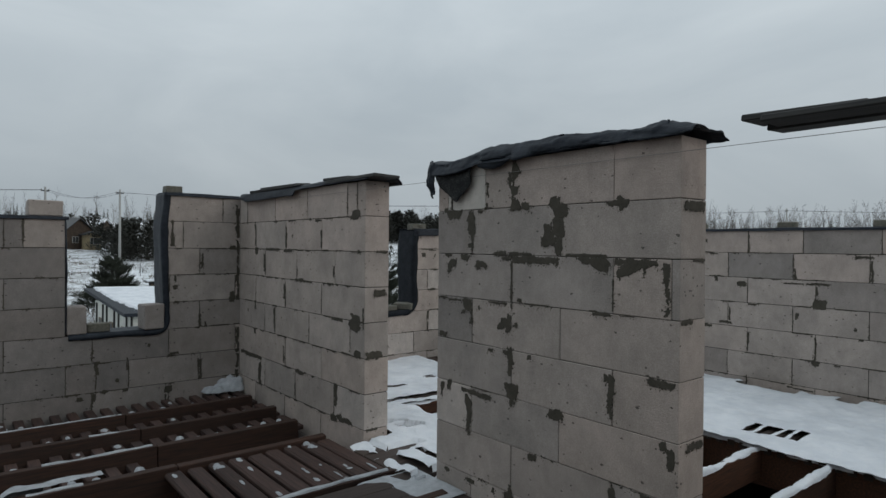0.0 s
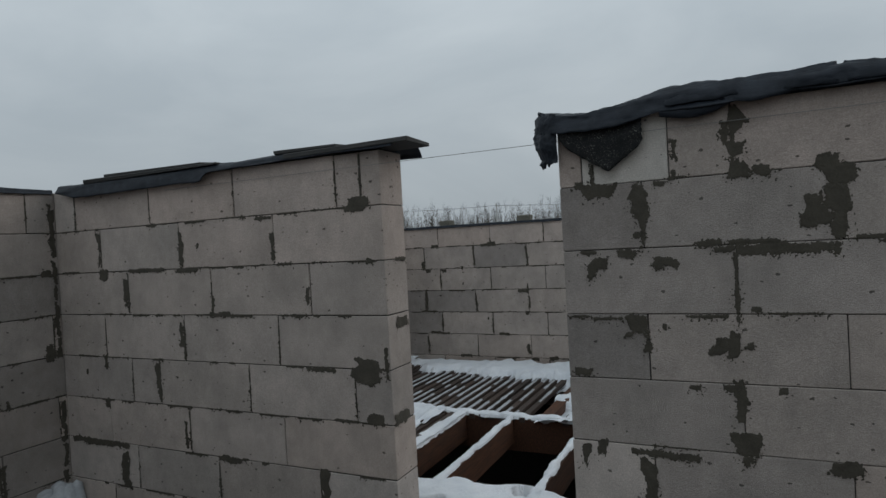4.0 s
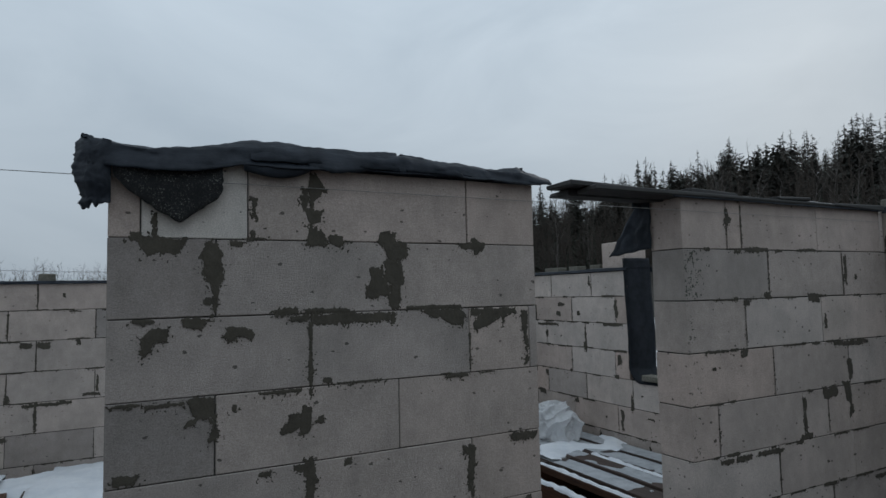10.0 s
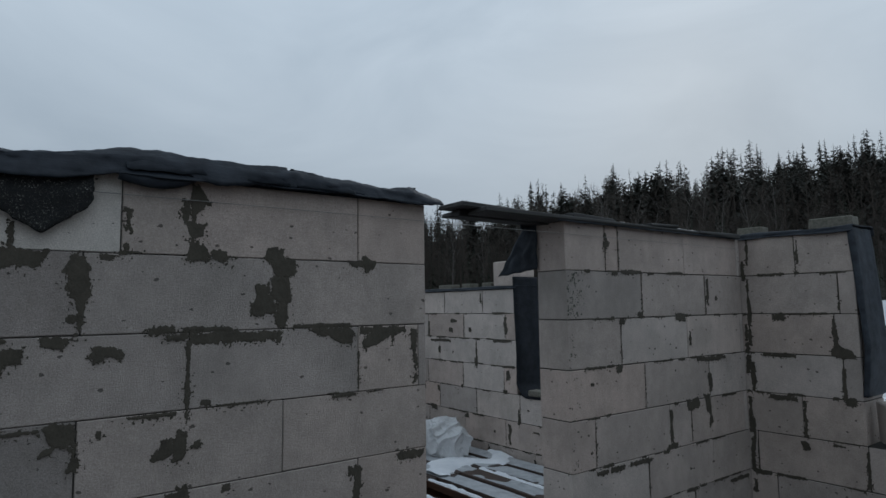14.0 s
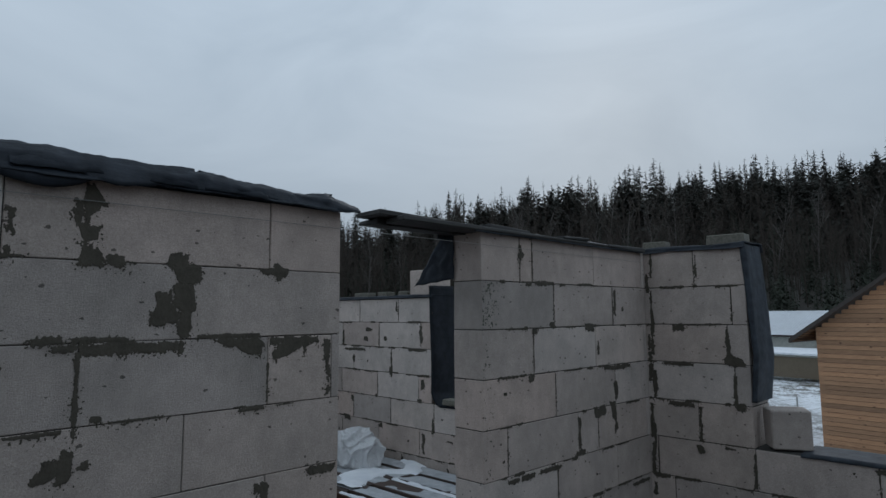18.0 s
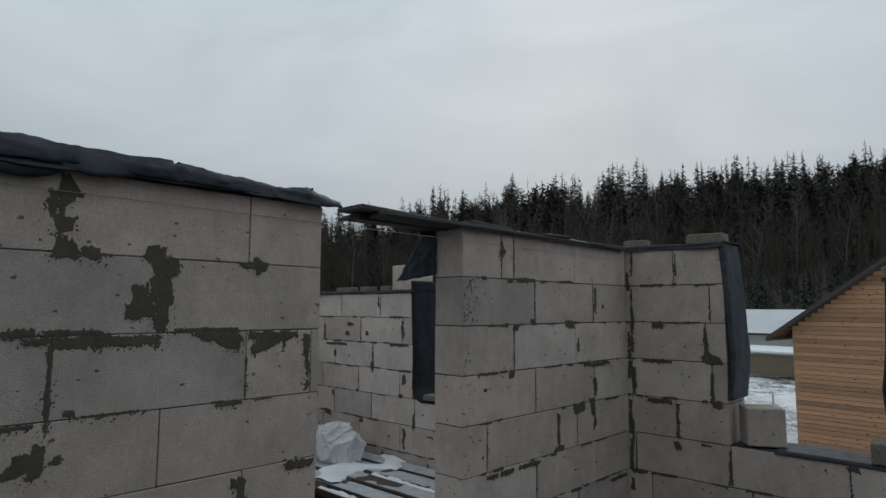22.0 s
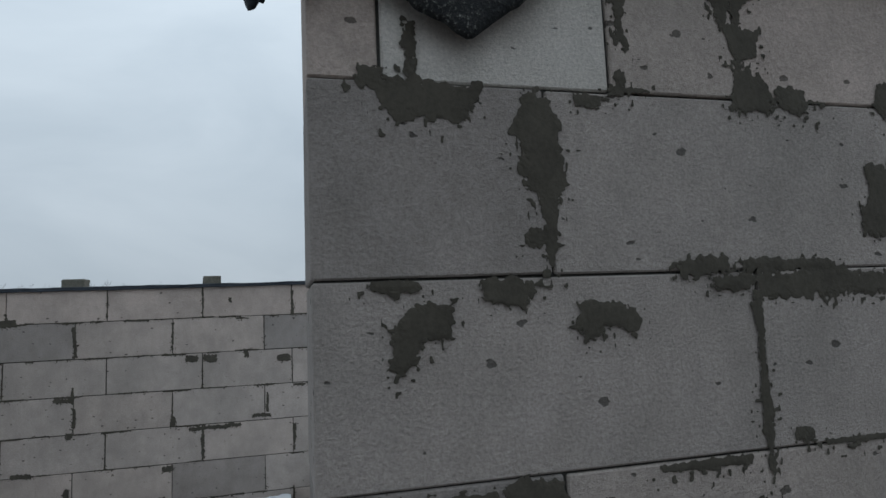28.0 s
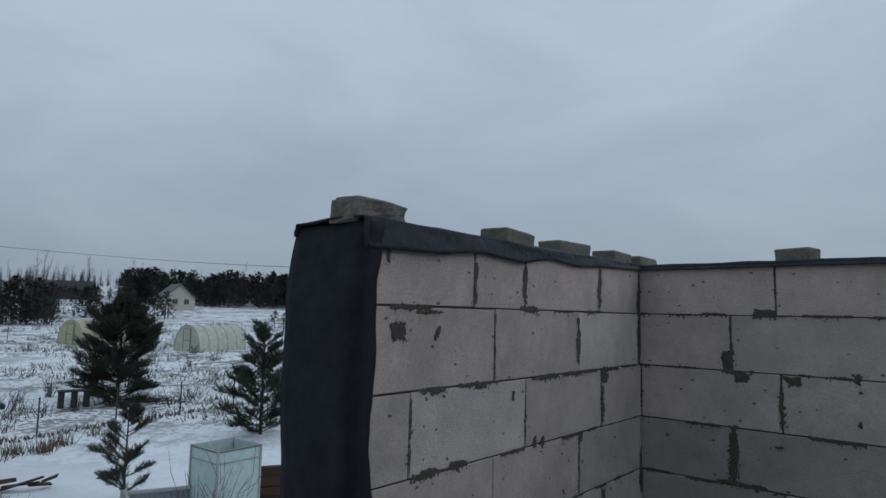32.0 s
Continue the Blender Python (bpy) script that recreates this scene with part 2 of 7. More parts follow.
def grit_material():
    m, n, l, b = material("gritted_bitumen", 0.85)
    f = noise_node(n, l, 190, 3, 0.7)
    g = noise_node(n, l, 22, 4, 0.6)
    c = ramp(n, l, f, (0.50, (0.007, 0.008, 0.009)), (0.60, (0.040, 0.040, 0.037)), (0.70, (0.26, 0.26, 0.24)))
    l.new(mix(n, l, ramp(n, l, g, (0.4, (0, 0, 0)), (0.6, (1, 1, 1))), (0.007, 0.008, 0.009), c), b.inputs["Base Color"])
    bump(n, l, b, f, 1.0, 0.006)
    return m


M_FELT_DARK = grit_material()


def wood_material(name, a, b_, stretch, rough=0.75, knots=False):
    m, n, l, b = material(name, rough)
    rnd, shift = vary_vector(n, l)
    f = noise_node(n, l, 9, 7, 0.65, stretch, "Object", shift)
    tone = ramp(n, l, rnd, (0.0, (0.66, 0.66, 0.66)), (0.5, (0.95, 0.95, 0.95)), (1.0, (1.24, 1.20, 1.16)))
    c = mix(n, l, 1.0, ramp(n, l, f, (0.3, a), (0.7, b_)), tone, "MULTIPLY")
    if knots:
        vo, tc, mp = n.new("ShaderNodeTexVoronoi"), n.new("ShaderNodeTexCoord"), n.new("ShaderNodeMapping")
        vo.inputs["Scale"].default_value = 5.0
        mp.inputs["Scale"].default_value = (0.55, 1, 1)
        l.new(tc.outputs["Object"], mp.inputs["Vector"])
        l.new(shift, mp.inputs["Location"])
        l.new(mp.outputs[0], vo.inputs["Vector"])
        c = mix(n, l, 1.0, c, ramp(n, l, vo.outputs["Distance"], (0.05, (0.16, 0.12, 0.10)), (0.15, (1, 1, 1))), "MULTIPLY")
    l.new(c, b.inputs["Base Color"])
    bump(n, l, b, f, 0.35, 0.003)
    return m


M_JOIST_X = wood_material("brown_treated_timber", (0.024, 0.0105, 0.006), (0.102, 0.040, 0.017), (0.6, 9, 9))
M_JOIST_WET = wood_material("wet_dark_timber", (0.014, 0.008, 0.006), (0.058, 0.025, 0.014), (0.6, 9, 9))
M_SLAT_X = wood_material("wet_grey_batten", (0.030, 0.021, 0.017), (0.075, 0.052, 0.042), (0.6, 12, 12))
M_SLAT_Y = wood_material("wet_brown_batten", (0.022, 0.013, 0.011), (0.085, 0.046, 0.036), (12, 0.6, 12))
M_GREYBOARD = wood_material("weathered_board", (0.013, 0.013, 0.013), (0.042, 0.041, 0.039), (9, 0.6, 9))
M_CLAD = wood_material("fresh_pine_cladding", (0.20, 0.100, 0.050), (0.43, 0.250, 0.135), (0.5, 8, 14), 0.65, True)

# ---------------------------------------------------------------- mesh helpers


def tidy(ob, m):
    if m:
        ob.data.materials.append(m)
    return ob


def part(name, bm, m, parent=None, label="", smooth=False):
    me = bpy.data.meshes.new(name)
    bm.normal_update()
    bm.to_mesh(me)
    bm.free()
    if smooth:
        for p in me.polygons:
            p.use_smooth = True
    ob = tidy(new(name, me), m)
    ob.parent = parent
    if label:
        tagged(ob, label)
    return ob


def raw(name, verts, faces, m, parent=None, smooth=False):
    me = bpy.data.meshes.new(name)
    me.from_pydata([tuple(map(float, v)) for v in verts], [], [tuple(map(int, f)) for f in faces])
    me.update()
    if smooth:
        for p in me.polygons:
            p.use_smooth = True
    ob = tidy(new(name, me), m)
    ob.parent = parent
    return ob


def add_box(bm, x0, x1, y0, y1, z0, z1, bevel=0.0, wobble=0.0):
    vs = [bm.verts.new((x, y, z)) for z in (z0, z1) for x, y in ((x0, y0), (x1, y0), (x1, y1), (x0, y1))]
    fs = [bm.faces.new([vs[i] for i in q]) for q in ((3, 2, 1, 0), (4, 5, 6, 7), (0, 1, 5, 4), (1, 2, 6, 5), (2, 3, 7, 6), (3, 0, 4, 7))]
    if wobble:
        for v in vs:
            v.co += Vector([random.uniform(-wobble, wobble) for _ in range(3)])
    if bevel:
        edges = list({e for f in fs for e in f.edges})
        bmesh.ops.bevel(bm, geom=edges, offset=bevel, segments=1, affect="EDGES")


def box(name, x0, x1, y0, y1, z0, z1, m, parent=None, bevel=0.0, label="", wobble=0.0):
    bm = bmesh.new()
    add_box(bm, x0, x1, y0, y1, z0, z1, bevel, wobble)
    return part(name, bm, m, parent, label)


def thing(name, label, category, group="", at=(0, 0, 0)):
    ob = new(name)
    ob.empty_display_size = 0.1
    ob.location = at
    return tagged(ob, label, category, group)


# ---------------------------------------------------------------- plan
TOP, COURSE = 1.803, 0.253          # top of the tallest walls, height of a course
FLOOR = -0.05                        # top of joists and battens
GROUND = -3.3
PX, WT = 2.072, 0.20                 # west face and thickness of the middle wall
EX, OT = 6.098, 0.30                 # inner face of the east wall, outer walls' thickness
NY_W, NY_E = 6.20, 6.15              # inner faces of the north wall
SY_W, SY_E = -1.165, -1.12           # inner faces of the south wall
WX = -2.60                           # inner face of the west wall
SILL = TOP - 5 * COURSE


def level(k, face=None):
    """Top of the course under the k-th bed; the pier's courses are a little lower."""
    if face == "pier" and 1 <= k < 9:
        return TOP - COURSE - 0.2487 * (k - 1)
    return TOP - COURSE * k


block_meshes = {}


def block_mesh(length, thick, high, tone="plain"):
    key = (round(length, 3), round(thick, 2), round(high, 3), tone)
    if key not in block_meshes:
        bm = bmesh.new()
        a, b, c = key[0] / 2, key[1] / 2, key[2] / 2
        add_box(bm, -a, a, -b, b, -c, c, 0.0025, 0.0008)
        me = bpy.data.meshes.new("block")
        bm.normal_update()
        bm.to_mesh(me)
        bm.free()
        me.materials.append(BLOCK_TONES[tone])
        block_meshes[key] = me
    return block_meshes[key]


cuts_top = {("x", NY_E, 2): 0.028, ("y", EX, 2): 0.020, ("x", SY_E, 2): 0.015}    # top courses sawn lower


# blocks that stand out from their neighbours: wall, course, then tone and places along the wall
# the two darkest tones only say how dark a block is drawn
TONES = {}


def toned(name, **courses):
    for key, rows in courses.items():
        TONES.setdefault(name, {})[int(key[1:])] = rows


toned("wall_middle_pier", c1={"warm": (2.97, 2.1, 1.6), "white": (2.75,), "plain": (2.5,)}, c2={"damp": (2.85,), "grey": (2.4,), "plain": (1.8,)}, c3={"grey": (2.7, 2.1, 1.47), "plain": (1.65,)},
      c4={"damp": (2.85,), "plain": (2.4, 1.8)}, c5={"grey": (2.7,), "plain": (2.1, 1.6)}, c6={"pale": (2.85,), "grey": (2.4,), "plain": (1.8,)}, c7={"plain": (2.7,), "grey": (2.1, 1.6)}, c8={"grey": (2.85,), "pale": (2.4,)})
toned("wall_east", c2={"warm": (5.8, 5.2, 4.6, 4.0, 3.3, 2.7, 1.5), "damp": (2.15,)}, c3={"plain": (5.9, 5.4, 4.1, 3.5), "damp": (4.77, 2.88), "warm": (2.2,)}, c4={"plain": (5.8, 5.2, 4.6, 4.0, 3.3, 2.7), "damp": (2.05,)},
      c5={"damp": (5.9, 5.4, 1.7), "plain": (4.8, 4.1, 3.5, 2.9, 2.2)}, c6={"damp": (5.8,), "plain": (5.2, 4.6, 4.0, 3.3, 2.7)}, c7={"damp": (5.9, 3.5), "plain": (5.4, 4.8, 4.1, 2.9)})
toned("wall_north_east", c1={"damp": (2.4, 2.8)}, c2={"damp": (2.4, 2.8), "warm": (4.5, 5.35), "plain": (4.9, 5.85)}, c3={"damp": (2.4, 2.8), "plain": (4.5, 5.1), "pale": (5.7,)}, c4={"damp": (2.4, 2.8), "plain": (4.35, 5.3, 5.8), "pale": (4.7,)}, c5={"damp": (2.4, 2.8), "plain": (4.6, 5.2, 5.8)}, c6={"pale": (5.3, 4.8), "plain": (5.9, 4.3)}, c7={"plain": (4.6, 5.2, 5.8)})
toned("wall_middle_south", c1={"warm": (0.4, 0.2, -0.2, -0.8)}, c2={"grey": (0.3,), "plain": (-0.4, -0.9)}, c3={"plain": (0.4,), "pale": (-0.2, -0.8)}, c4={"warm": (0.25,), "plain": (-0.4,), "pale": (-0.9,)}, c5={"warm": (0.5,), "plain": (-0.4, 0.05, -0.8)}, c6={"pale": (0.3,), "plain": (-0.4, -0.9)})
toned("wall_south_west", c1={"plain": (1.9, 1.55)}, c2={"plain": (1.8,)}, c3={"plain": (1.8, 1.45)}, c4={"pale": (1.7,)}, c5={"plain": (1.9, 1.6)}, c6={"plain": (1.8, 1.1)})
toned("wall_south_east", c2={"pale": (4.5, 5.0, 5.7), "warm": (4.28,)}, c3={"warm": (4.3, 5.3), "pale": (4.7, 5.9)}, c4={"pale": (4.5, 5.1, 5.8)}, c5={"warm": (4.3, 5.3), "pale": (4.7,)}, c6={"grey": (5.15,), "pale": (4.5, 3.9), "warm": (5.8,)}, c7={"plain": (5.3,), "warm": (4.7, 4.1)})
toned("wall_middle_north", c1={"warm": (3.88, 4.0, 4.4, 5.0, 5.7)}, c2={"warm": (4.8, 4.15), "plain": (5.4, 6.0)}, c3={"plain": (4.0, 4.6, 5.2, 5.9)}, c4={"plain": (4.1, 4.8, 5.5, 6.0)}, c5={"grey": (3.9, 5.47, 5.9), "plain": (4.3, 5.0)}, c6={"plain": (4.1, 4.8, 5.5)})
# this wall's dark tones carry damp and the view's edge darkening, put into colour
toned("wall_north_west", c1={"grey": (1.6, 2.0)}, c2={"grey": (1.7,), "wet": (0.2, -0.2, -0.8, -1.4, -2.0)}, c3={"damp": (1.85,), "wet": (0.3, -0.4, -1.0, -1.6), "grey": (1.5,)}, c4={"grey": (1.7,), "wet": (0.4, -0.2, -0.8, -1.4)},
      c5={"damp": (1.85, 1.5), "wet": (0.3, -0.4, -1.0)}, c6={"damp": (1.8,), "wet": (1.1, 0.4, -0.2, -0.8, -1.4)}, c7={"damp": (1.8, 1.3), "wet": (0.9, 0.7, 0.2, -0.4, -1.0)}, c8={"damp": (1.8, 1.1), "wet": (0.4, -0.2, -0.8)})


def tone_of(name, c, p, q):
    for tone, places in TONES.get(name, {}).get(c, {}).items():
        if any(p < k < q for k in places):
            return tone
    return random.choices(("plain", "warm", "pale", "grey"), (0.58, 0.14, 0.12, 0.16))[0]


def lay(parent, name, axis, face, thick, spans, joints, c):
    """One course of blocks. axis 'x' or 'y': the way the wall runs; thick signed: away from the room."""
    own = "pier" if name == "wall_middle_pier" else None
    z1, cut = level(c - 1, own), cuts_top.get((axis, face, c), 0.0)
    high = z1 - level(c, own)
    for a, b in spans:
        ends = [a] + sorted(j for j in joints if a + 0.03 < j < b - 0.03) + [b]
        for p, q in zip(ends, ends[1:]):
            gap = random.uniform(0.0036, 0.0068) * (0.75 if own else 1)
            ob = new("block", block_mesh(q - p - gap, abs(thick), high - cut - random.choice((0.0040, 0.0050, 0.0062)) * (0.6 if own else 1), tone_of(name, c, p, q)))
            mid, across = (p + q) / 2, face + thick / 2 + random.uniform(-0.0012, 0.0012)
            ob.location = (mid, across, z1 - cut / 2 - high / 2) if axis == "x" else (across, mid, z1 - cut / 2 - high / 2)
            ob.rotation_euler = (0, 0, (0 if axis == "x" else math.pi / 2) + random.uniform(-0.0012, 0.0012) + random.choice((0, math.pi)))
            ob.parent = parent


def spread(known, lo, hi, step=0.628):
    """Joints carried on at the block's length past those known."""
    out = sorted(known)
    while out[0] - step > lo:
        out.insert(0, out[0] - step)
    while out[-1] + step < hi:
        out.append(out[-1] + step)
    return out


def wall(name, label, axis, face, thick, lo, hi, courses, holes=(), low=9):
    """courses: for each course its solid stretches and its joints; under the floor the wall goes on to the ground."""
    bm = bmesh.new()
    i = 0.0062
    own = "pier" if name == "wall_middle_pier" else None
    for c, (spans, _) in courses.items():
        for a, b in spans:
            f0, f1 = sorted((face + math.copysign(i, thick), face + thick - math.copysign(i, thick)))
            z0, z1 = level(c, own), level(c - 1, own) - cuts_top.get((axis, face, c), 0.0) - (0.004 if c == min(courses) else -0.0005)
            lo2, hi2 = a + i, b - i
            add_box(bm, *((lo2, hi2, f0, f1) if axis == "x" else (f0, f1, lo2, hi2)), z0, z1)
    ob = part(name, bm, M_MORTAR)
    tagged(ob, label, "wall", kind="structure")
    return ob


WALLS = {}


def plan(name, label, axis, face, thick, lo, hi, rows):
    courses = {}
    for c, (spans, known) in rows.items():
        courses[c] = (spans, spread(known, lo, hi))
    WALLS[name] = (wall(name, label, axis, face, thick, lo, hi, courses), axis, face, thick, courses)


LOW = 10
pier = {c: ([(1.45, 3.01)], {1: [2.92, 2.6, 2.39, 1.77], 3: [2.39, 1.77, 1.49]}.get(c, [2.70, 2.07] if c % 2 == 0 else [2.39, 1.77])) for c in range(1, LOW)}
plan("wall_middle_pier", "free-standing pier of grey aerated concrete blocks with dark mortar smears", "y", PX, WT, 1.45, 3.01, pier)
lj = {1: [6.0, 5.35, 4.72, 4.08, 3.94], 3: [5.56, 4.91, 4.26], 5: [5.57, 5.34, 4.68, 4.03]}
plan("wall_middle_north", "partition of aerated concrete blocks ending in a doorway", "y", PX, WT, 3.83, NY_W,
     {c: ([(3.83, NY_W - 0.004)], lj.get(c, [5.78, 5.13, 4.47] if c % 2 == 0 else [5.56, 4.93, 4.26])) for c in range(1, LOW)})
rj = {1: [0.26, 0.15, -0.49], 5: [0.39, -0.27, -0.49]}
plan("wall_middle_south", "partition of aerated concrete blocks ending in a doorway, algae on the end", "y", PX, WT, SY_W, 0.58,
     {c: ([(SY_W + 0.004, 0.58)], rj.get(c, [-0.05, -0.71] if c % 2 == 0 else [0.15, -0.49])) for c in range(1, LOW)})
ej = {2: [5.53, 4.88, 4.26, 3.63, 3.0, 2.49, 1.86]}
plan("wall_east", "long outer wall of aerated concrete blocks without openings", "y", EX, OT, SY_E, NY_E,
     {c: ([(SY_E - OT, NY_E + OT)], ej.get(c, [5.52, 4.89, 4.26] if c % 2 == 0 else [5.72, 5.09, 4.46])) for c in range(2, LOW)})
W0, W1 = 0.57, 1.37
nj = {1: [1.90], 2: [0.27, 0.14, -0.48], 3: [1.68, -0.07, -0.70], 4: [0.14, -0.49], 5: [1.68, -0.06, -0.70], 6: [1.4, 0.77, 0.14, -0.48], 7: [1.69, 1.06, 0.8, 0.57, -0.07], 8: [1.4, 0.77, 0.14, -0.48], 9: [1.69, 1.06, 0.45]}
plan("wall_north_west", "outer wall of aerated concrete blocks round a bare window opening", "x", NY_W, OT, WX, PX + WT,
     {c: ([(W1, PX + WT)] if c == 1 else [(WX, W0), (W1, PX + WT)] if c < 6 else [(WX, PX + WT)], nj[c]) for c in range(1, LOW)})
E0, E1 = 2.985, 4.225
qj = {1: [2.6], 2: [4.72, 5.03, 5.64], 3: [4.84, 5.45], 5: [4.84, 5.45], 7: [4.84, 5.45], 9: [4.84, 5.45]}
plan("wall_north_east", "outer wall of aerated concrete blocks with a window opening lined in felt", "x", NY_E, OT, PX + WT, EX,
     {c: ([(PX + WT + 0.004, E0)] if c == 1 else [(PX + WT + 0.004, E0), (E1, EX - 0.004)] if c < 6 else [(PX + WT + 0.004, EX - 0.004)], qj.get(c, [4.42, 5.04, 5.66])) for c in range(1, LOW)})
S0, S1 = 0.54, 1.39
sj = {1: [1.72], 2: [0.23], 3: [1.52, -0.09], 4: [0.23], 5: [1.73, 0.24], 6: [1.39, 0.76], 7: [1.91, 1.27, 0.63], 8: [1.37, 0.74], 9: [1.91, 1.27]}
plan("wall_south_west", "outer wall of aerated concrete blocks round a bare window opening", "x", SY_W, -OT, WX, PX + WT,
     {c: ([(S1, PX + WT)] if c == 1 else [(WX, S0), (S1, PX + WT)] if c < 6 else [(WX, PX + WT)], sj[c]) for c in range(1, LOW)})
F0, F1 = 3.0, 4.23
tj = {2: [5.35, 4.71], 3: [5.66, 5.02, 4.38], 4: [5.46, 4.82], 5: [5.04, 4.41], 6: [5.45, 4.83, 4.2], 7: [5.02, 4.40], 8: [4.66, 4.02], 9: [5.02, 4.4]}
plan("wall_south_east", "outer wall of aerated concrete blocks with a window opening lined in felt", "x", SY_E, -OT, PX + WT, EX,
     {c: ([(PX + WT + 0.004, F0), (F1, EX - 0.004)] if c < 6 else [(PX + WT + 0.004, EX - 0.004)], tj[c]) for c in range(2, LOW)})
plan("wall_west", "outer wall of aerated concrete blocks", "y", WX, -OT, SY_W, NY_W,
     {c: ([(SY_W - OT, NY_W + OT)], [0.3 + 0.31 * (c % 2)]) for c in range(2, LOW)})

# thresholds of the two doorways
for y0, y1 in ((3.014, 3.826), (0.584, 1.446)):
    tagged(box("wall_threshold", PX + 0.004, PX + WT - 0.004, y0, y1, level(9) - 0.001, FLOOR - 0.056, M_BLOCK, None, 0.004), "low course of blocks across a doorway", "wall", kind="structure")

# the storey below
# shade in the floor openings is put into this near-black colour
bm = bmesh.new()
zb, zt = GROUND - 0.3, level(9) - 0.002
for b in ((WX - OT, EX + OT, NY_E, NY_W + OT), (WX - OT, EX + OT, SY_W - OT, SY_E), (WX - OT, WX, SY_E, NY_E), (EX, EX + OT, SY_E, NY_E), (PX, PX + WT, SY_E, NY_E)):
    add_box(bm, *b, zb, zt)
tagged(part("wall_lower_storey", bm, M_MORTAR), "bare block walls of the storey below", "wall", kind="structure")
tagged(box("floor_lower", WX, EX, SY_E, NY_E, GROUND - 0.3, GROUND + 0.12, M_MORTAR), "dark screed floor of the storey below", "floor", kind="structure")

# ---------------------------------------------------------------- floors


def joist(name, axis, c, lo, hi, m, top=FLOOR, high=0.20, width=0.05, label="", parent=None):
    bm = bmesh.new()
    w = width / 2
    add_box(bm, *((lo, hi, c - w, c + w) if axis == "x" else (c - w, c + w, lo, hi)), top - high, top, 0.004, 0.003)
    ob = part(name, bm, m, parent)
    return tagged(ob, label, "beam") if label else ob


JL = "brown treated timber floor joist with snow along its top"
for y in (5.55, 5.07, 4.60, 4.13, 3.27, 2.80):
    split = 0.90 if y > 3.5 else 0.2
    tagged(joist("floor_joist", "x", y, WX + 0.02, split - 0.004, M_JOIST_WET, FLOOR + 0.02, 0.20, 0.06, JL), group="west floor joists")
    tagged(joist("floor_joist", "x", y + 0.006, split + 0.004, 1.95 + random.uniform(-0.06, 0.05), M_JOIST_WET, FLOOR + 0.014, 0.20, 0.06, JL), group="west floor joists")
for y in (4.45, 4.05, 3.45, 2.98, 2.52, 2.06, 1.60, 1.12, 0.60, 0.20, -0.62):
    tagged(joist("floor_joist", "x", y, PX + WT + 0.01, 4.19, M_JOIST_X, FLOOR, label=JL), group="east floor joists")
tagged(joist("floor_joist", "x", 3.78, 4.30, 5.75, M_JOIST_X, FLOOR + 0.015, 0.20, 0.09, JL), group="east floor joists")
tagged(joist("floor_beam", "y", 4.24, SY_E + 0.01, NY_E - 0.01, M_JOIST_X, FLOOR, 0.26, 0.09, "heavy brown timber floor beam carrying joists"))

# battens of the west room
deck = tagged(new("floor_west"), "open floor of dark wet battens between joists", "floor", kind="structure")
x = WX + 0.05
while x < 1.98:
    for y0, y1 in ((4.66, 5.03), (5.11, 5.51), (5.60, 6.17), (4.17, 4.56)):
        if y0 < 4.5 and x > 0.75:
            continue
        box("batten", x, x + 0.07, y0, y1, FLOOR - 0.095, FLOOR - 0.06, M_SLAT_Y, deck, 0.003)
    x += 0.125
x = 0.82
while x < 1.95:
    box("batten", x, x + 0.10, 3.30 + random.uniform(0, 0.02), 4.11 - random.uniform(0, 0.02), FLOOR - 0.045, FLOOR - 0.005 + random.uniform(-0.006, 0.006), M_SLAT_Y, deck, 0.012, wobble=0.004)
    x += 0.128
y = SY_W + 0.02
while y < 3.2:
    box("plank", WX + 0.02, PX - 0.02, y, y + 0.149, FLOOR - 0.04, FLOOR, M_SLAT_X, deck, 0.004)
    y += 0.15

for x in (-0.36, -0.02):
    box("bearer", x - 0.08, x + 0.08, SY_W + 0.02, 3.2, FLOOR - 0.10, FLOOR - 0.042, M_SLAT_Y, deck)

# battens of the east room
deck = tagged(new("floor_east"), "open floor of thin wet battens under snow", "floor", kind="structure")
y = 3.93
while y < 6.12:
    box("batten", 4.19, EX - 0.02, y, y + 0.05, FLOOR - 0.03, FLOOR + 0.008, M_SLAT_X, deck, 0.003)
    if y > 4.5:
        box("batten", PX + WT + 0.02, 4.18, y, y + 0.05, FLOOR - 0.03, FLOOR + 0.008, M_SLAT_X, deck, 0.003)
    y += 0.085
y = SY_E + 0.03
while y < 3.62:
    box("batten", 4.19, EX - 0.02, y, y + 0.05, FLOOR - 0.03, FLOOR + 0.008, M_SLAT_X, deck, 0.003)
    y += 0.085

y = 2.98
while y < 4.02:
    box("plank", PX - 0.12 if y > 3.05 and y < 3.7 else PX + WT + 0.02, 2.86, y, y + 0.13, FLOOR - 0.05, FLOOR - 0.012, M_SLAT_X, deck, 0.004)
    y += 0.131
y = 4.03
while y < 5.3:
    box("plank", PX + WT + 0.02, 2.86 if y < 4.4 else 3.20, y, y + 0.105, FLOOR - 0.05, FLOOR - 0.012, M_SLAT_X, deck, 0.004)
    y += 0.107
for k in range(4):
    box("plank", 2.92 + 0.05 * (k % 2), 5.25, -1.075 + 0.245 * k, -0.885 + 0.245 * k, FLOOR - 0.015, FLOOR + 0.012, M_SLAT_X, deck, 0.004)
tagged(joist("floor_joist", "x", -0.06, 2.9, 4.2, M_JOIST_X, FLOOR + 0.01, 0.055, 0.06, JL), group="east floor joists")

# ---------------------------------------------------------------- snow lying on the floors


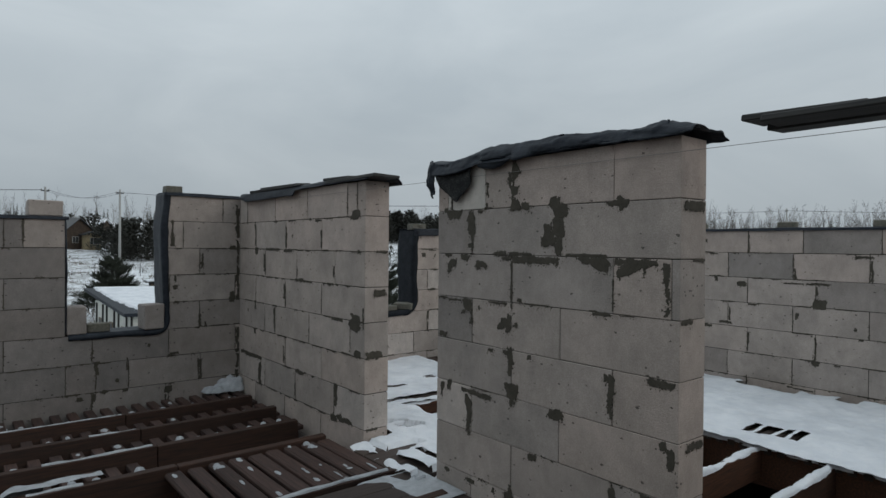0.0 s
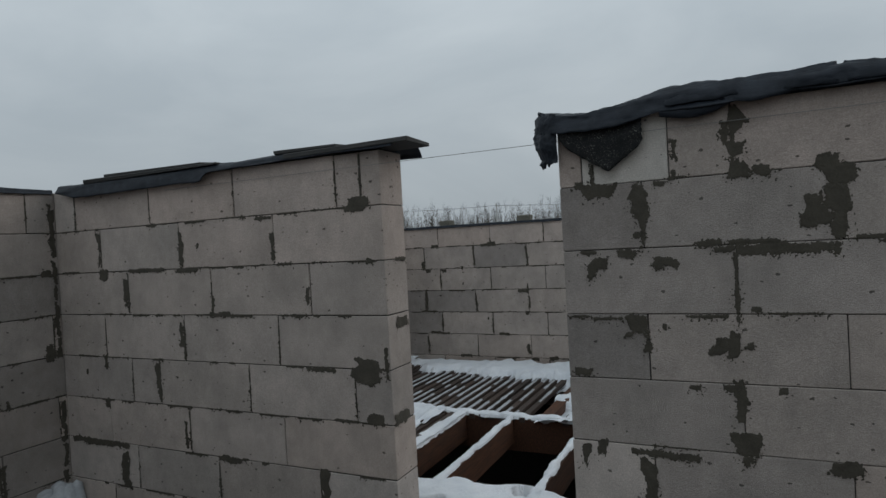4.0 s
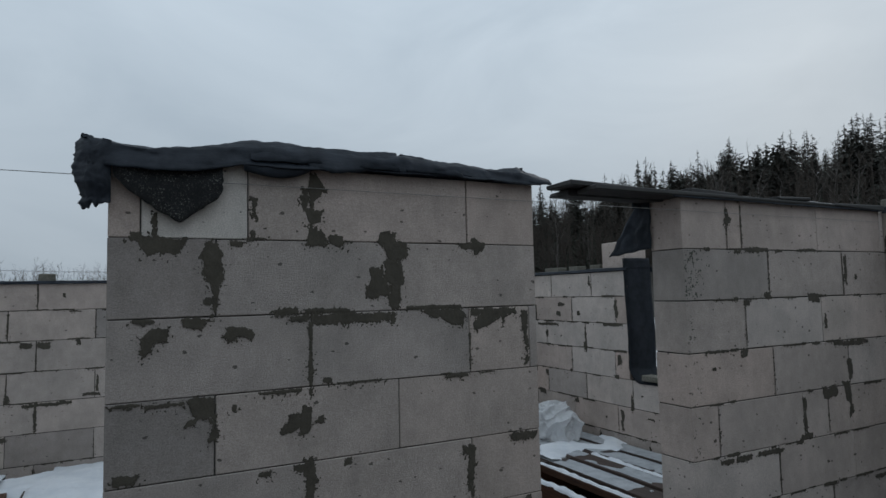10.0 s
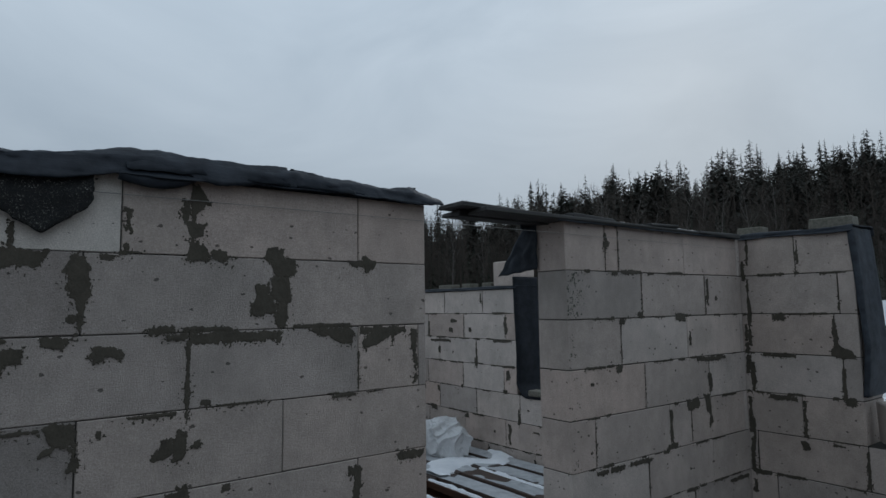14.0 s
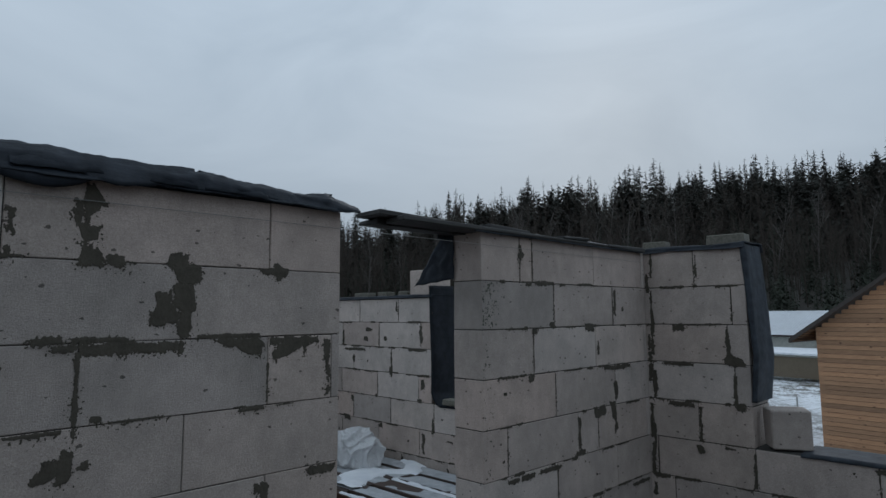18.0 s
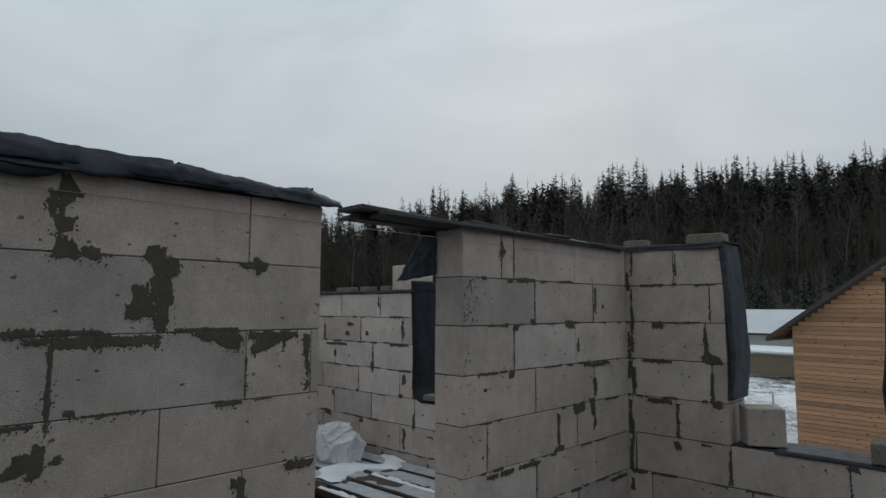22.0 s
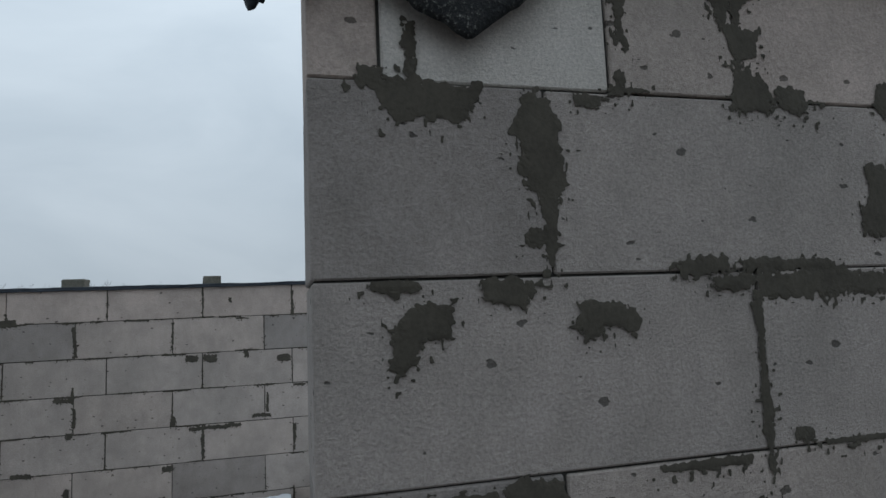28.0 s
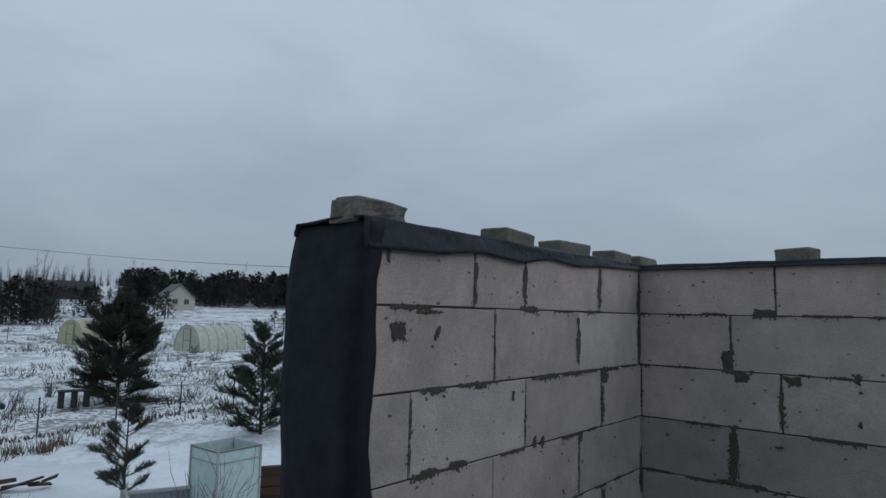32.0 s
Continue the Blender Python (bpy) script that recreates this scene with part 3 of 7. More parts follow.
def drift(name, x0, x1, y0, y1, z, depth, res, cover, label, seed=0.0, sink=0.06, m=None):
    """A sheet of snow that dips under the floor where it ends: cover(x, y) > 0 where it lies."""
    nx, ny = max(2, int((x1 - x0) / res)), max(2, int((y1 - y0) / res))
    verts, index, faces = [], {}, []
    for i in range(nx + 1):
        for j in range(ny + 1):
            px, py = x0 + (x1 - x0) * i / nx, y0 + (y1 - y0) * j / ny
            a = cover(px, py) + 0.25 * noise.noise((px * 3.1 + seed, py * 3.1, 0.3)) + 0.12 * noise.noise((px * 9 + seed, py * 9, 4.3))
            if a > -0.35:
                index[i, j] = len(verts)
                k = max(0.0, min(1.0, (a + 0.05) / 0.30))
                k = math.sqrt(k * (2 - k))
                h = -sink + (sink + depth * (0.8 + 0.45 * noise.noise((px * 2.3, py * 2.3, seed)) + 0.22 * noise.noise((px * 8, py * 8, seed)) + 0.16 * noise.noise((px * 17, py * 17, seed)))) * k
                verts.append((px, py, z + h))
    for (i, j), v in index.items():
        q = [(i, j), (i + 1, j), (i + 1, j + 1), (i, j + 1)]
        if all(k in index for k in q):
            faces.append([index[k] for k in q])
    return tagged(raw(name, verts, faces, m or M_SNOW, smooth=True), label, "snow", kind="stuff")


def slots(x, y, x0, x1, y0, y1, pitch):
    """Gaps between battens that the snow has not bridged."""
    return x0 < x < x1 and y0 < y < y1 and ((y - y0) / pitch) % 1 < 0.30


drift("snow", 4.13, EX - 0.01, 0.35, 3.84, FLOOR, 0.055, 0.03, lambda x, y: 0.55 - 1.2 * slots(x, y, 4.42, 4.64, 1.90, 2.26, 0.085) - 0.9 * (x > 5.93) * (noise.noise((y * 2.0, 3, 3)) > 0.0) - 0.6 * (x < 5.6) * (y > 3.62 + 0.06 * noise.noise((x * 2.5, 2, 2))), "sheet of lying snow over the battens", 1.0)
drift("snow", 5.2, EX - 0.01, SY_E, 0.40, FLOOR, 0.045, 0.03, lambda x, y: 0.22 - 0.75 * (((y + 1.06) / 0.17) % 1 < 0.36), "thin snow lying in stripes over the battens", 3.0)
drift("snow", 2.90, 5.25, SY_E, -0.12, FLOOR + 0.0095, 0.007, 0.016, lambda x, y: 0.17 + 0.2 * (x > 4.2) - 1.3 * (((y + 1.075) / 0.245) % 1 > 0.775), "thin frosty snow on the planks, bare at their gaps", 4.0, 0.02, M_FROST)
drift("snow", 4.13, 5.3, 0.02, 0.42, FLOOR, 0.035, 0.025, lambda x, y: 0.15 - 0.6 * (((y + 1.06) / 0.17) % 1 < 0.36), "thin snow over the battens", 3.0)
drift("snow", 4.6, EX - 0.01, 3.80, NY_E, FLOOR, 0.085, 0.028, lambda x, y: min(0.5, (x - 5.52 - 0.69 * max(0.0, y - 5.4)) * 1.3 + 0.05 * math.sin((y - 3.93) / 0.085 * 6.283) * (x < 5.6)) - 0.75 * (x > 6.0 + 0.05 * noise.noise((y * 5, 1, 1))) * (y < 5.85), "drift of snow along the block wall", 5.0)
drift("snow", PX + WT, 4.3, 4.42, NY_E, FLOOR, 0.04, 0.028, lambda x, y: 0.34 - 1.4 * (4.53 < y + 0.04 * noise.noise((x * 2.0, 1, 1)) < 4.61) - 1.2 * (5.02 < y + 0.05 * noise.noise((x * 1.5, 7, 1)) < 5.07 and x < 3.3) + 0.14 * math.sin(y * 13.0) - 0.2 * (((y - 3.93) / 0.085) % 1 > 0.66), "patches of snow over the battens", 9.0)
drift("snow", PX - 0.12, 3.0, 2.95, 4.42, FLOOR - 0.012, 0.05, 0.022, lambda x, y: (0.45 if x > PX + 0.04 else 0.10) - 1.6 * (abs(x - PX + 0.005) < 0.028 and 3.05 < y < 3.60) - 1.4 * (abs(x - PX - 0.20) < 0.022 and y < 3.46) - 2.5 * max(0.0, x - 2.74 - 0.10 * noise.noise((y * 3.0, 4, 4))) - 0.5 * (noise.noise((x * 3, y * 6, 8)) > 0.35) - 0.9 * (x < PX + WT + 0.02) * (abs(y - 3.42) > 0.40), "trodden snow in the doorway", 12.0)
drift("snow", WX, 0.5, 4.15, NY_W, FLOOR + 0.012, 0.04, 0.022, lambda x, y: min(0.5, (-0.02 - x + 0.12 * noise.noise((y * 4, 2, 2)) + 0.35 * max(0, y - 5.75)) * 2.0) * (1 if y > 4.25 else -1) - 3.0 * max(0.0, noise.noise((x * 5, y * 4, 1)) - 0.22), "patchy wet snow over the west floor", 15.0, 0.13, M_FROST)

drift("snow", 4.15, 4.62, -1.10, -0.15, FLOOR + 0.010, 0.030, 0.035, lambda x, y: 0.30 - 1.5 * abs(x - 4.40 - 0.12 * math.sin(y * 9)), "ridge of old snow across the planks beside the sack", 33.0, 0.03)
drift("snow", 1.0, 2.06, 2.72, 3.22, FLOOR, 0.010, 0.025, lambda x, y: 0.02 + 0.5 * (x - 1.75), "thin frosty snow trodden onto the planks", 21.0, 0.03, M_FROST)


def ridge(axis, c, lo, hi, z, width, high, seed, cut=-0.2, m_top=None):
    """Snow lying along the top of a beam."""
    verts, faces, run = [], [], False
    s, m = lo, 7
    while s <= hi:
        on = noise.noise((s * 2.2, seed, 0)) > cut
        if on:
            w = width * (0.75 + 0.35 * noise.noise((s * 6, seed, 3)) + 0.3 * noise.noise((s * 17, seed, 3))) / 2
            h = high * (0.7 + 0.6 * noise.noise((s * 5, seed, 7)) + 0.4 * noise.noise((s * 15, seed, 7)))
            off = 0.012 * noise.noise((s * 4, seed, 9))
            ring = [(off - w * math.cos(math.pi * k / (m - 1)), z - 0.006 + max(h, 0.006) * math.sin(math.pi * k / (m - 1)) ** 0.7) for k in range(m)]
            base = len(verts)
            verts += [(s, c + a, b) if axis == "x" else (c + a, s, b) for a, b in ring]
            if run:
                faces += [(base - m + k, base - m + k + 1, base + k + 1, base + k) for k in range(m - 1)]
        run = on
        s += 0.03
    if faces:
        ob = raw("snow", verts, faces, m_top or M_SNOW, smooth=True)
        tagged(ob, "ridge of snow along the top of a floor beam", "snow", kind="stuff")


for k, y in enumerate((4.45, 4.05, 3.45, 2.98, 2.52, 2.06, 1.60, 1.12, 0.60, 0.20, -0.62)):
    ridge("x", y, PX + WT + 0.03, 4.2, FLOOR, 0.075, 0.035, 3.1 * k, -0.9)
ridge("x", -0.06, 2.92, 4.2, FLOOR + 0.01, 0.06, 0.03, 63.0, -0.9)
ridge("y", 4.24, 0.05, NY_E - 0.02, FLOOR, 0.14, 0.05, 77.0, -0.9)
for k, y in enumerate((5.55, 5.07, 4.60, 4.13, 3.27)):
    ridge("x", y, WX + 0.05, 1.9 if y < 3.5 else 0.88, FLOOR + 0.02, 0.045, 0.016, 40 + 5.3 * k, (-0.1, 0.1, -0.1, 0.15, -0.6)[k], M_FROST)

# frost along the open battens by the window
fv, ff = [], []
y = 3.955
while y < 5.4:
    s, run = 4.25, False
    while s < 5.65:
        on = noise.noise((s * 3.0, y * 40.0, 6)) > -0.12
        if on:
            w = 0.015 * (0.9 + 0.7 * noise.noise((s * 9, y * 31, 2)))
            k = len(fv)
            fv += [(s, y - w, FLOOR + 0.0085), (s, y, FLOOR + 0.017), (s, y + w, FLOOR + 0.0085)]
            if run:
                ff += [(k - 3, k, k + 1, k - 2), (k - 2, k + 1, k + 2, k - 1)]
        run = on
        s += 0.04
    y += 0.085
tagged(raw("frost", fv, ff, M_FROST, smooth=True), "thin frost along the open battens", "snow", kind="stuff")

# lumps of snow left on the battens
rl = random.Random(8)
verts, faces = [], []


def lump(x, y, z, a, b, h):
    base, n = len(verts), 9
    s = rl.uniform(0, 50)
    verts.append((x, y, z + h))
    for f, g in ((0.6, 0.8), (1.0, -0.15)):
        for k in range(n):
            t = 2 * math.pi * k / n
            r = f * (1 + 0.35 * noise.noise((math.cos(t) * 1.5 + s, math.sin(t) * 1.5, s)))
            verts.append((x + a * r * math.cos(t), y + b * r * math.sin(t), z + h * g))
    for k in range(n):
        j = (k + 1) % n
        faces.append((base, base + 1 + k, base + 1 + j))
        faces.append((base + 1 + k, base + 1 + n + k, base + 1 + n + j, base + 1 + j))


x = WX + 0.085
while x < 1.95:
    for y0, y1 in ((4.66, 5.03), (5.11, 5.51), (5.60, 6.17), (4.17, 4.56)):
        if (y0 < 4.5 and x > 0.75) or rl.random() < 0.35:
            continue
        lump(x, y0 + rl.uniform(0.06, 0.16), FLOOR - 0.06, rl.uniform(0.026, 0.042), rl.uniform(0.03, 0.06), rl.uniform(0.025, 0.055))
        if rl.random() < 0.4:
            lump(x, rl.uniform(y0 + 0.1, y1 - 0.04), FLOOR - 0.06, rl.uniform(0.012, 0.028), rl.uniform(0.02, 0.05), rl.uniform(0.004, 0.012))
    x += 0.125
for _ in range(18):
    lump(0.87 + 0.128 * rl.randrange(9) + rl.uniform(-0.02, 0.02), rl.uniform(3.32, 4.08), FLOOR - 0.004, rl.uniform(0.006, 0.020), rl.uniform(0.015, 0.07), rl.uniform(0.003, 0.007))
for _ in range(5):
    lump(0.85 + 0.128 * rl.randrange(9), rl.uniform(3.98, 4.08), FLOOR - 0.006, 0.024, 0.035, 0.02)
for k in range(16):
    x = rl.uniform(1.70, 2.03)
    lump(x, rl.uniform(6.06, 6.17), FLOOR - 0.03, rl.uniform(0.05, 0.09), rl.uniform(0.04, 0.06), (0.03 + 0.13 * (x - 1.70) / 0.33) * rl.uniform(0.6, 1.1))
smooth = raw("snow_lumps", verts, faces, M_FROST, smooth=True)
tagged(smooth, "lumps of old snow left on the battens", "snow", kind="stuff")

# ---------------------------------------------------------------- the ground outside


def ground_z(x, y):
    d = math.hypot(x - 2, y - 3)
    az = math.degrees(math.atan2(x - 2, y - 3)) % 360
    north = max(0.0, d - 25) * 0.030 if d < 120 else 95 * 0.030 + min(d - 120, 300) * 0.046 + max(0, d - 420) * 0.004
    s = max(0.0, 1 - abs(az - 172) / 78)
    s = s * s * (3 - 2 * s)
    south = (d - 60) * 0.20 if 60 < d < 260 else 0.0 if d <= 60 else 40.0
    w_n = max(0.0, math.cos(math.radians(az - 15)))
    return GROUND + north * (0.25 + 0.75 * w_n) * (1 - s) + min(south, 60.0) * s + 0.12 * noise.noise((x * 0.15, y * 0.15, 0)) * min(1, d / 20)


def ground_material():
    m, n, l, b = material("snowy_meadow", 0.9)
    big = noise_node(n, l, 0.10, 6, 0.62)
    mid = noise_node(n, l, 0.55, 7, 0.7)
    fine = noise_node(n, l, 4.0, 6, 0.7)
    snow = ramp(n, l, fine, (0.3, (0.74, 0.77, 0.80)), (0.7, (0.85, 0.87, 0.89)))
    grass = ramp(n, l, fine, (0.3, (0.035, 0.030, 0.021)), (0.7, (0.11, 0.090, 0.058)))
    geo, dist = n.new("ShaderNodeNewGeometry"), n.new("ShaderNodeVectorMath")
    dist.operation = "DISTANCE"
    l.new(geo.outputs["Position"], dist.inputs[0])
    dist.inputs[1].default_value = (3.0, 5.0, GROUND)
    yard = n.new("ShaderNodeMapRange")           # the yard's snow lies clean up to its fence
    l.new(dist.outputs["Value"], yard.inputs[0])
    yard.inputs[1].default_value, yard.inputs[2].default_value = 20.0, 30.0
    yard.inputs[3].default_value, yard.inputs[4].default_value = 0.12, 1.0
    mask = ramp(n, l, mix(n, l, 0.5, mid, fine), (0.485, (0, 0, 0)), (0.54, (1, 1, 1)))
    far = ramp(n, l, big, (0.40, (0.30, 0.30, 0.30)), (0.56, (1, 1, 1)))
    l.new(mix(n, l, mix(n, l, 1.0, mix(n, l, 1.0, mask, far, "MULTIPLY"), yard.outputs[0], "MULTIPLY"), snow, grass), b.inputs["Base Color"])
    bump(n, l, b, fine, 0.5, 0.05)
    return m


M_GROUND = ground_material()
rad = [0.5] + [2.0 * 1.13 ** k for k in range(1, 63)]
verts, faces, N_AZ = [], [], 144
for r in rad:
    for k in range(N_AZ):
        a = 2 * math.pi * k / N_AZ
        px, py = 2 + r * math.sin(a), 3 + r * math.cos(a)
        verts.append((px, py, ground_z(px, py)))
for i in range(len(rad) - 1):
    for k in range(N_AZ):
        q = i * N_AZ + k, i * N_AZ + (k + 1) % N_AZ, (i + 1) * N_AZ + (k + 1) % N_AZ, (i + 1) * N_AZ + k
        faces.append(q[::-1])
tagged(raw("ground", verts, faces, M_GROUND, smooth=True), "snow-covered meadow with dry grass showing through", "ground", kind="structure")

# ---------------------------------------------------------------- felt, boards and bricks on the walls


def sheet(name, fn, nu, nv, m, thick=0.004, label="", category="", parent=None):
    """A cloth-like sheet: fn(u, v) for u, v in 0..1 gives the place."""
    verts = [fn(i / nu, j / nv) for i in range(nu + 1) for j in range(nv + 1)]
    faces = [(i * (nv + 1) + j, (i + 1) * (nv + 1) + j, (i + 1) * (nv + 1) + j + 1, i * (nv + 1) + j + 1) for i in range(nu) for j in range(nv)]
    ob = raw(name, verts, faces, m, parent, smooth=True)
    ob.modifiers.new("thick", "SOLIDIFY").thickness = thick
    if label:
        tagged(ob, label, category)
    return ob


def lerp(table, s):
    for (a, p), (b, q) in zip(table, table[1:]):
        if s <= b:
            k = (s - a) / (b - a) if b > a else 0
            k = max(0.0, min(1.0, k))
            return p + (q - p) * k
    return table[-1][1]


def cover(name, label, axis, face, thick, lo, hi, top, rise, hang_in, hang_out, over, seed, m=None, parent=None, fold=0.012, nu=90):
    """Felt laid along a wall's top: rise, hang_in and hang_out are tables along the wall."""
    def fn(u, v):
        s = lo + (hi - lo) * u
        up, hi_, ho = lerp(rise, s), lerp(hang_in, s), lerp(hang_out, s)
        sign = math.copysign(1, thick)
        w = abs(thick)
        prof = ((-over - 0.008, -hi_), (-over, -0.3 * hi_), (-over * 0.75, up * 0.55 + 0.006), (-over * 0.2, up * 0.95 + 0.006), (0.3 * w, up + 0.006), (0.7 * w, up + 0.006), (w + 0.2 * over, up * 0.8 + 0.005), (w + over, -0.3 * ho), (w + over + 0.004, -ho))
        k = v * (len(prof) - 1)
        i = min(int(k), len(prof) - 2)
        f = k - i
        a, z = (prof[i][0] * (1 - f) + prof[i + 1][0] * f), (prof[i][1] * (1 - f) + prof[i + 1][1] * f)
        r = fold * noise.noise((s * 3.0 + v * 2.2 + seed, v * 2.4, seed)) + 0.36 * fold * noise.noise((s * 11 + v * 3 + seed, v * 4.0, seed + 4)) + 0.9 * fold * (0.32 - abs(noise.noise((s * 2.3 - v * 3.2 + seed, v * 2.2, seed + 8))))
        r += fold * (0.45 * (0.22 - abs(noise.noise((s * 6.5 + v * 5 + seed, v * 3.5, seed + 12)))) + 0.22 * noise.noise((s * 23 + seed, v * 8, seed + 5)) + 0.12 * noise.noise((s * 47 + seed, v * 15, seed + 6)))
        edge = 1.0 if 0.12 < v < 0.88 else 0.8
        a += r * edge
        z += max(-0.006, r) if 0.2 < v < 0.8 else 0.8 * r
        c = face + sign * a
        s2 = s + 0.5 * fold * noise.noise((v * 7 + seed, u * 3, 2.0))
        return (s2, c, top + z) if axis == "x" else (c, s2, top + z)
    return sheet(name, fn, nu, 32, m or M_FELT, 0.004, label, "felt", parent)


def flat(v):
    return ((-99, v), (99, v))


# the pier: two layers of felt with a torn corner hanging down its west face
pc = tagged(cover("felt_cover", "", "y", PX, WT, 1.385, 3.06, TOP,
            ((1.34, 0.006), (1.41, 0.020), (1.47, 0.036), (1.53, 0.062), (1.62, 0.046), (1.75, 0.045), (2.05, 0.070), (2.58, 0.055), (2.9, 0.020), (3.02, 0.035), (3.12, 0.04)),
            ((1.34, 0.0), (1.5, 0.006), (1.8, 0.006), (2.3, 0.012), (2.6, 0.020), (2.7, 0.034), (3.0, 0.048), (3.20, 0.070)), flat(0.012), 0.045, 3.0, fold=0.024, nu=190),
            "black roofing felt laid in folds over the pier's top, corner torn", "felt")


def upper(u, v):
    s = 2.60 - 0.53 * u
    a = -0.050 + 0.27 * v
    return (PX + a + 0.008 * noise.noise((s * 4, v * 3, 8)), s - 0.012 * v, TOP + (0.062 + 0.018 * u * (1 - 0.3 * u)) * min(1.0, 0.12 + v / 0.16) + 0.012 * math.sin(v * 3.1) + 0.007 * noise.noise((s * 4, v * 2, 11)) + 0.006 * noise.noise((s * 17, v * 5, 12)) + 0.003 * noise.noise((s * 44, v * 12, 13)))


def upper2(u, v):
    s = 2.045 - 0.24 * u
    a = -0.050 + 0.26 * v
    return (PX + a, s, TOP + (0.074 - 0.026 * u) * min(1.0, 0.12 + v / 0.16) + 0.010 * math.sin(v * 3.1) + 0.005 * noise.noise((s * 6, v * 2, 21)) + 0.005 * noise.noise((s * 19, v * 5, 22)) + 0.003 * noise.noise((s * 44, v * 12, 23)))


OUT = ((0.0, 0.072), (0.10, 0.086), (0.40, 0.094), (0.62, 0.084), (0.80, 0.070), (0.84, 0.066), (0.90, 0.074), (1.0, 0.066))


def end_roll(u, v):
    """The end of the felt, bent down past the pier's edge, its rim torn."""
    out = lerp(OUT, v) + 0.003 * noise.noise((v * 5.0, 2.0, 5.0)) + 0.007 * noise.noise((v * 27.0, 7.0, 5.0)) + 0.004 * noise.noise((v * 55.0, 3.0, 5.0))
    rim = (1 - v) ** 6 * (0.026 * max(0.0, noise.noise((u * 4.2, 9.0, 2.0))) + 0.022 * u - 0.022 * math.exp(-((u - 0.45) / 0.10) ** 2))
    foot = v ** 8 * (0.018 * (1 - u) + 0.022 * noise.noise((u * 7.0, 4.0, 2.0)))
    return (PX - 0.040 - 0.030 * math.sin(v * 3.1) * math.sin(u * 2.6) + 0.05 * u * u + 0.012 * noise.noise((u * 3, v * 4, 31)) + 0.005 * noise.noise((u * 8, v * 13, 32)), 3.000 + (out + 0.010) * u, TOP + 0.034 - 0.205 * v + rim + foot)


FLAP = ((0.0, 0.060), (0.10, 0.100), (0.16, 0.118), (0.36, 0.160), (0.60, 0.207), (0.72, 0.176), (0.95, 0.126), (1.0, 0.095))


def torn(u, v):
    """The torn corner that hangs down the face: u along its edge, v down."""
    s = 3.000 - 0.318 * u + 0.004 * noise.noise((u * 11, v * 7, 41)) + 0.012 * v * (u - 0.6)
    deep = lerp(FLAP, u) + 0.004 * noise.noise((u * 19, 3, 4))
    return (PX - 0.016 - 0.020 * math.sin(v * 2.6) - 0.010 * noise.noise((u * 4, v * 3, 44)), s, TOP - deep * v)


sheet("upper_layer", upper, 60, 14, M_FELT, 0.004, parent=pc)
sheet("upper_layer", upper2, 34, 14, M_FELT, 0.004, parent=pc)
sheet("rolled_end", end_roll, 26, 34, M_FELT, 0.005, parent=pc)
# torn strips that stand up from the felt's ends
for y0, z0, dy, dz, n_s in ((3.07, 0.040, 0.012, 0.016, 1), (1.50, 0.044, 0.016, 0.026, 4), (1.41, 0.014, -0.03, 0.008, 5)):
    def strip(u, v, y0=y0, z0=z0, dy=dy, dz=dz, n_s=n_s):
        w = 0.010 * (1 - 0.7 * u)
        return (PX - 0.02 + 0.03 * u + 0.012 * noise.noise((u * 6, n_s, 1)), y0 + dy * u + w * (v - 0.5), TOP + z0 + dz * math.sin(u * 2.6) + 0.006 * noise.noise((u * 9, n_s, 5)))
    sheet("torn_strip", strip, 8, 2, M_FELT, 0.003, parent=pc)


def tongue(u, v):
    """A pointed tongue of the lower layer showing under the fold."""
    s = 2.62 - 0.25 * u
    return (PX - 0.030 - 0.012 * math.sin(v * 3), s, TOP + 0.004 - (0.030 + 0.028 * math.sin(u * 2.2)) * v * (1 - u ** 3))


sheet("torn_tongue", tongue, 14, 6, M_FELT, 0.004, parent=pc)
sheet("torn_flap", torn, 44, 18, M_FELT_DARK, 0.006, parent=pc)

# the north partition
nc = tagged(cover("felt_cover", "", "y", PX, WT, 3.74, 6.10, TOP, ((3.74, 0.02), (4.2, 0.03), (5.0, 0.015), (6.1, 0.02)),
            ((3.74, 0.0), (4.6, 0.008), (4.85, 0.01), (4.9, 0.055), (5.9, 0.06), (6.1, 0.02)), flat(0.03), 0.04, 13.0, fold=0.010),
            "black felt strip under loose boards on the partition", "felt")
for y0, y1, z, x0, w in ((3.66, 4.35, 0.030, PX - 0.045, 0.22), (4.05, 4.42, 0.052, PX - 0.02, 0.13), (4.80, 5.85, 0.045, PX - 0.04, 0.14), (4.95, 5.75, 0.066, PX + 0.02, 0.12)):
    tagged(box("board", x0, x0 + w, y0, y1, TOP + z - 0.022, TOP + z, M_GREYBOARD, None, 0.004, wobble=0.006), "weathered dark board weighing down the felt", "board", "boards on the walls")

# the south partition: boards reaching out over the doorway
rc = tagged(cover("felt_cover", "", "y", PX, WT, -1.1, 0.66, TOP, flat(0.012), flat(0.012), flat(0.03), 0.03, 23.0, fold=0.008), "black felt strip under boards on the partition", "felt")
for y0, y1, z, x0, w in ((-0.62, 1.13, 0.018, PX - 0.040, 0.14), (-0.70, 1.17, 0.018, PX + 0.105, 0.15), (0.82, 1.225, 0.042, PX + 0.02, 0.18), (0.18, 0.52, 0.040, PX - 0.02, 0.14), (-0.40, -0.12, 0.038, PX - 0.04, 0.12), (-1.12, -0.62, 0.024, PX - 0.04, 0.12)):
    tagged(box("board", x0, x0 + w, y0, y1, TOP + z - 0.024, TOP + z, M_GREYBOARD, None, 0.004, wobble=0.006), "weathered dark board lying along the wall's top", "board", "boards on the walls")


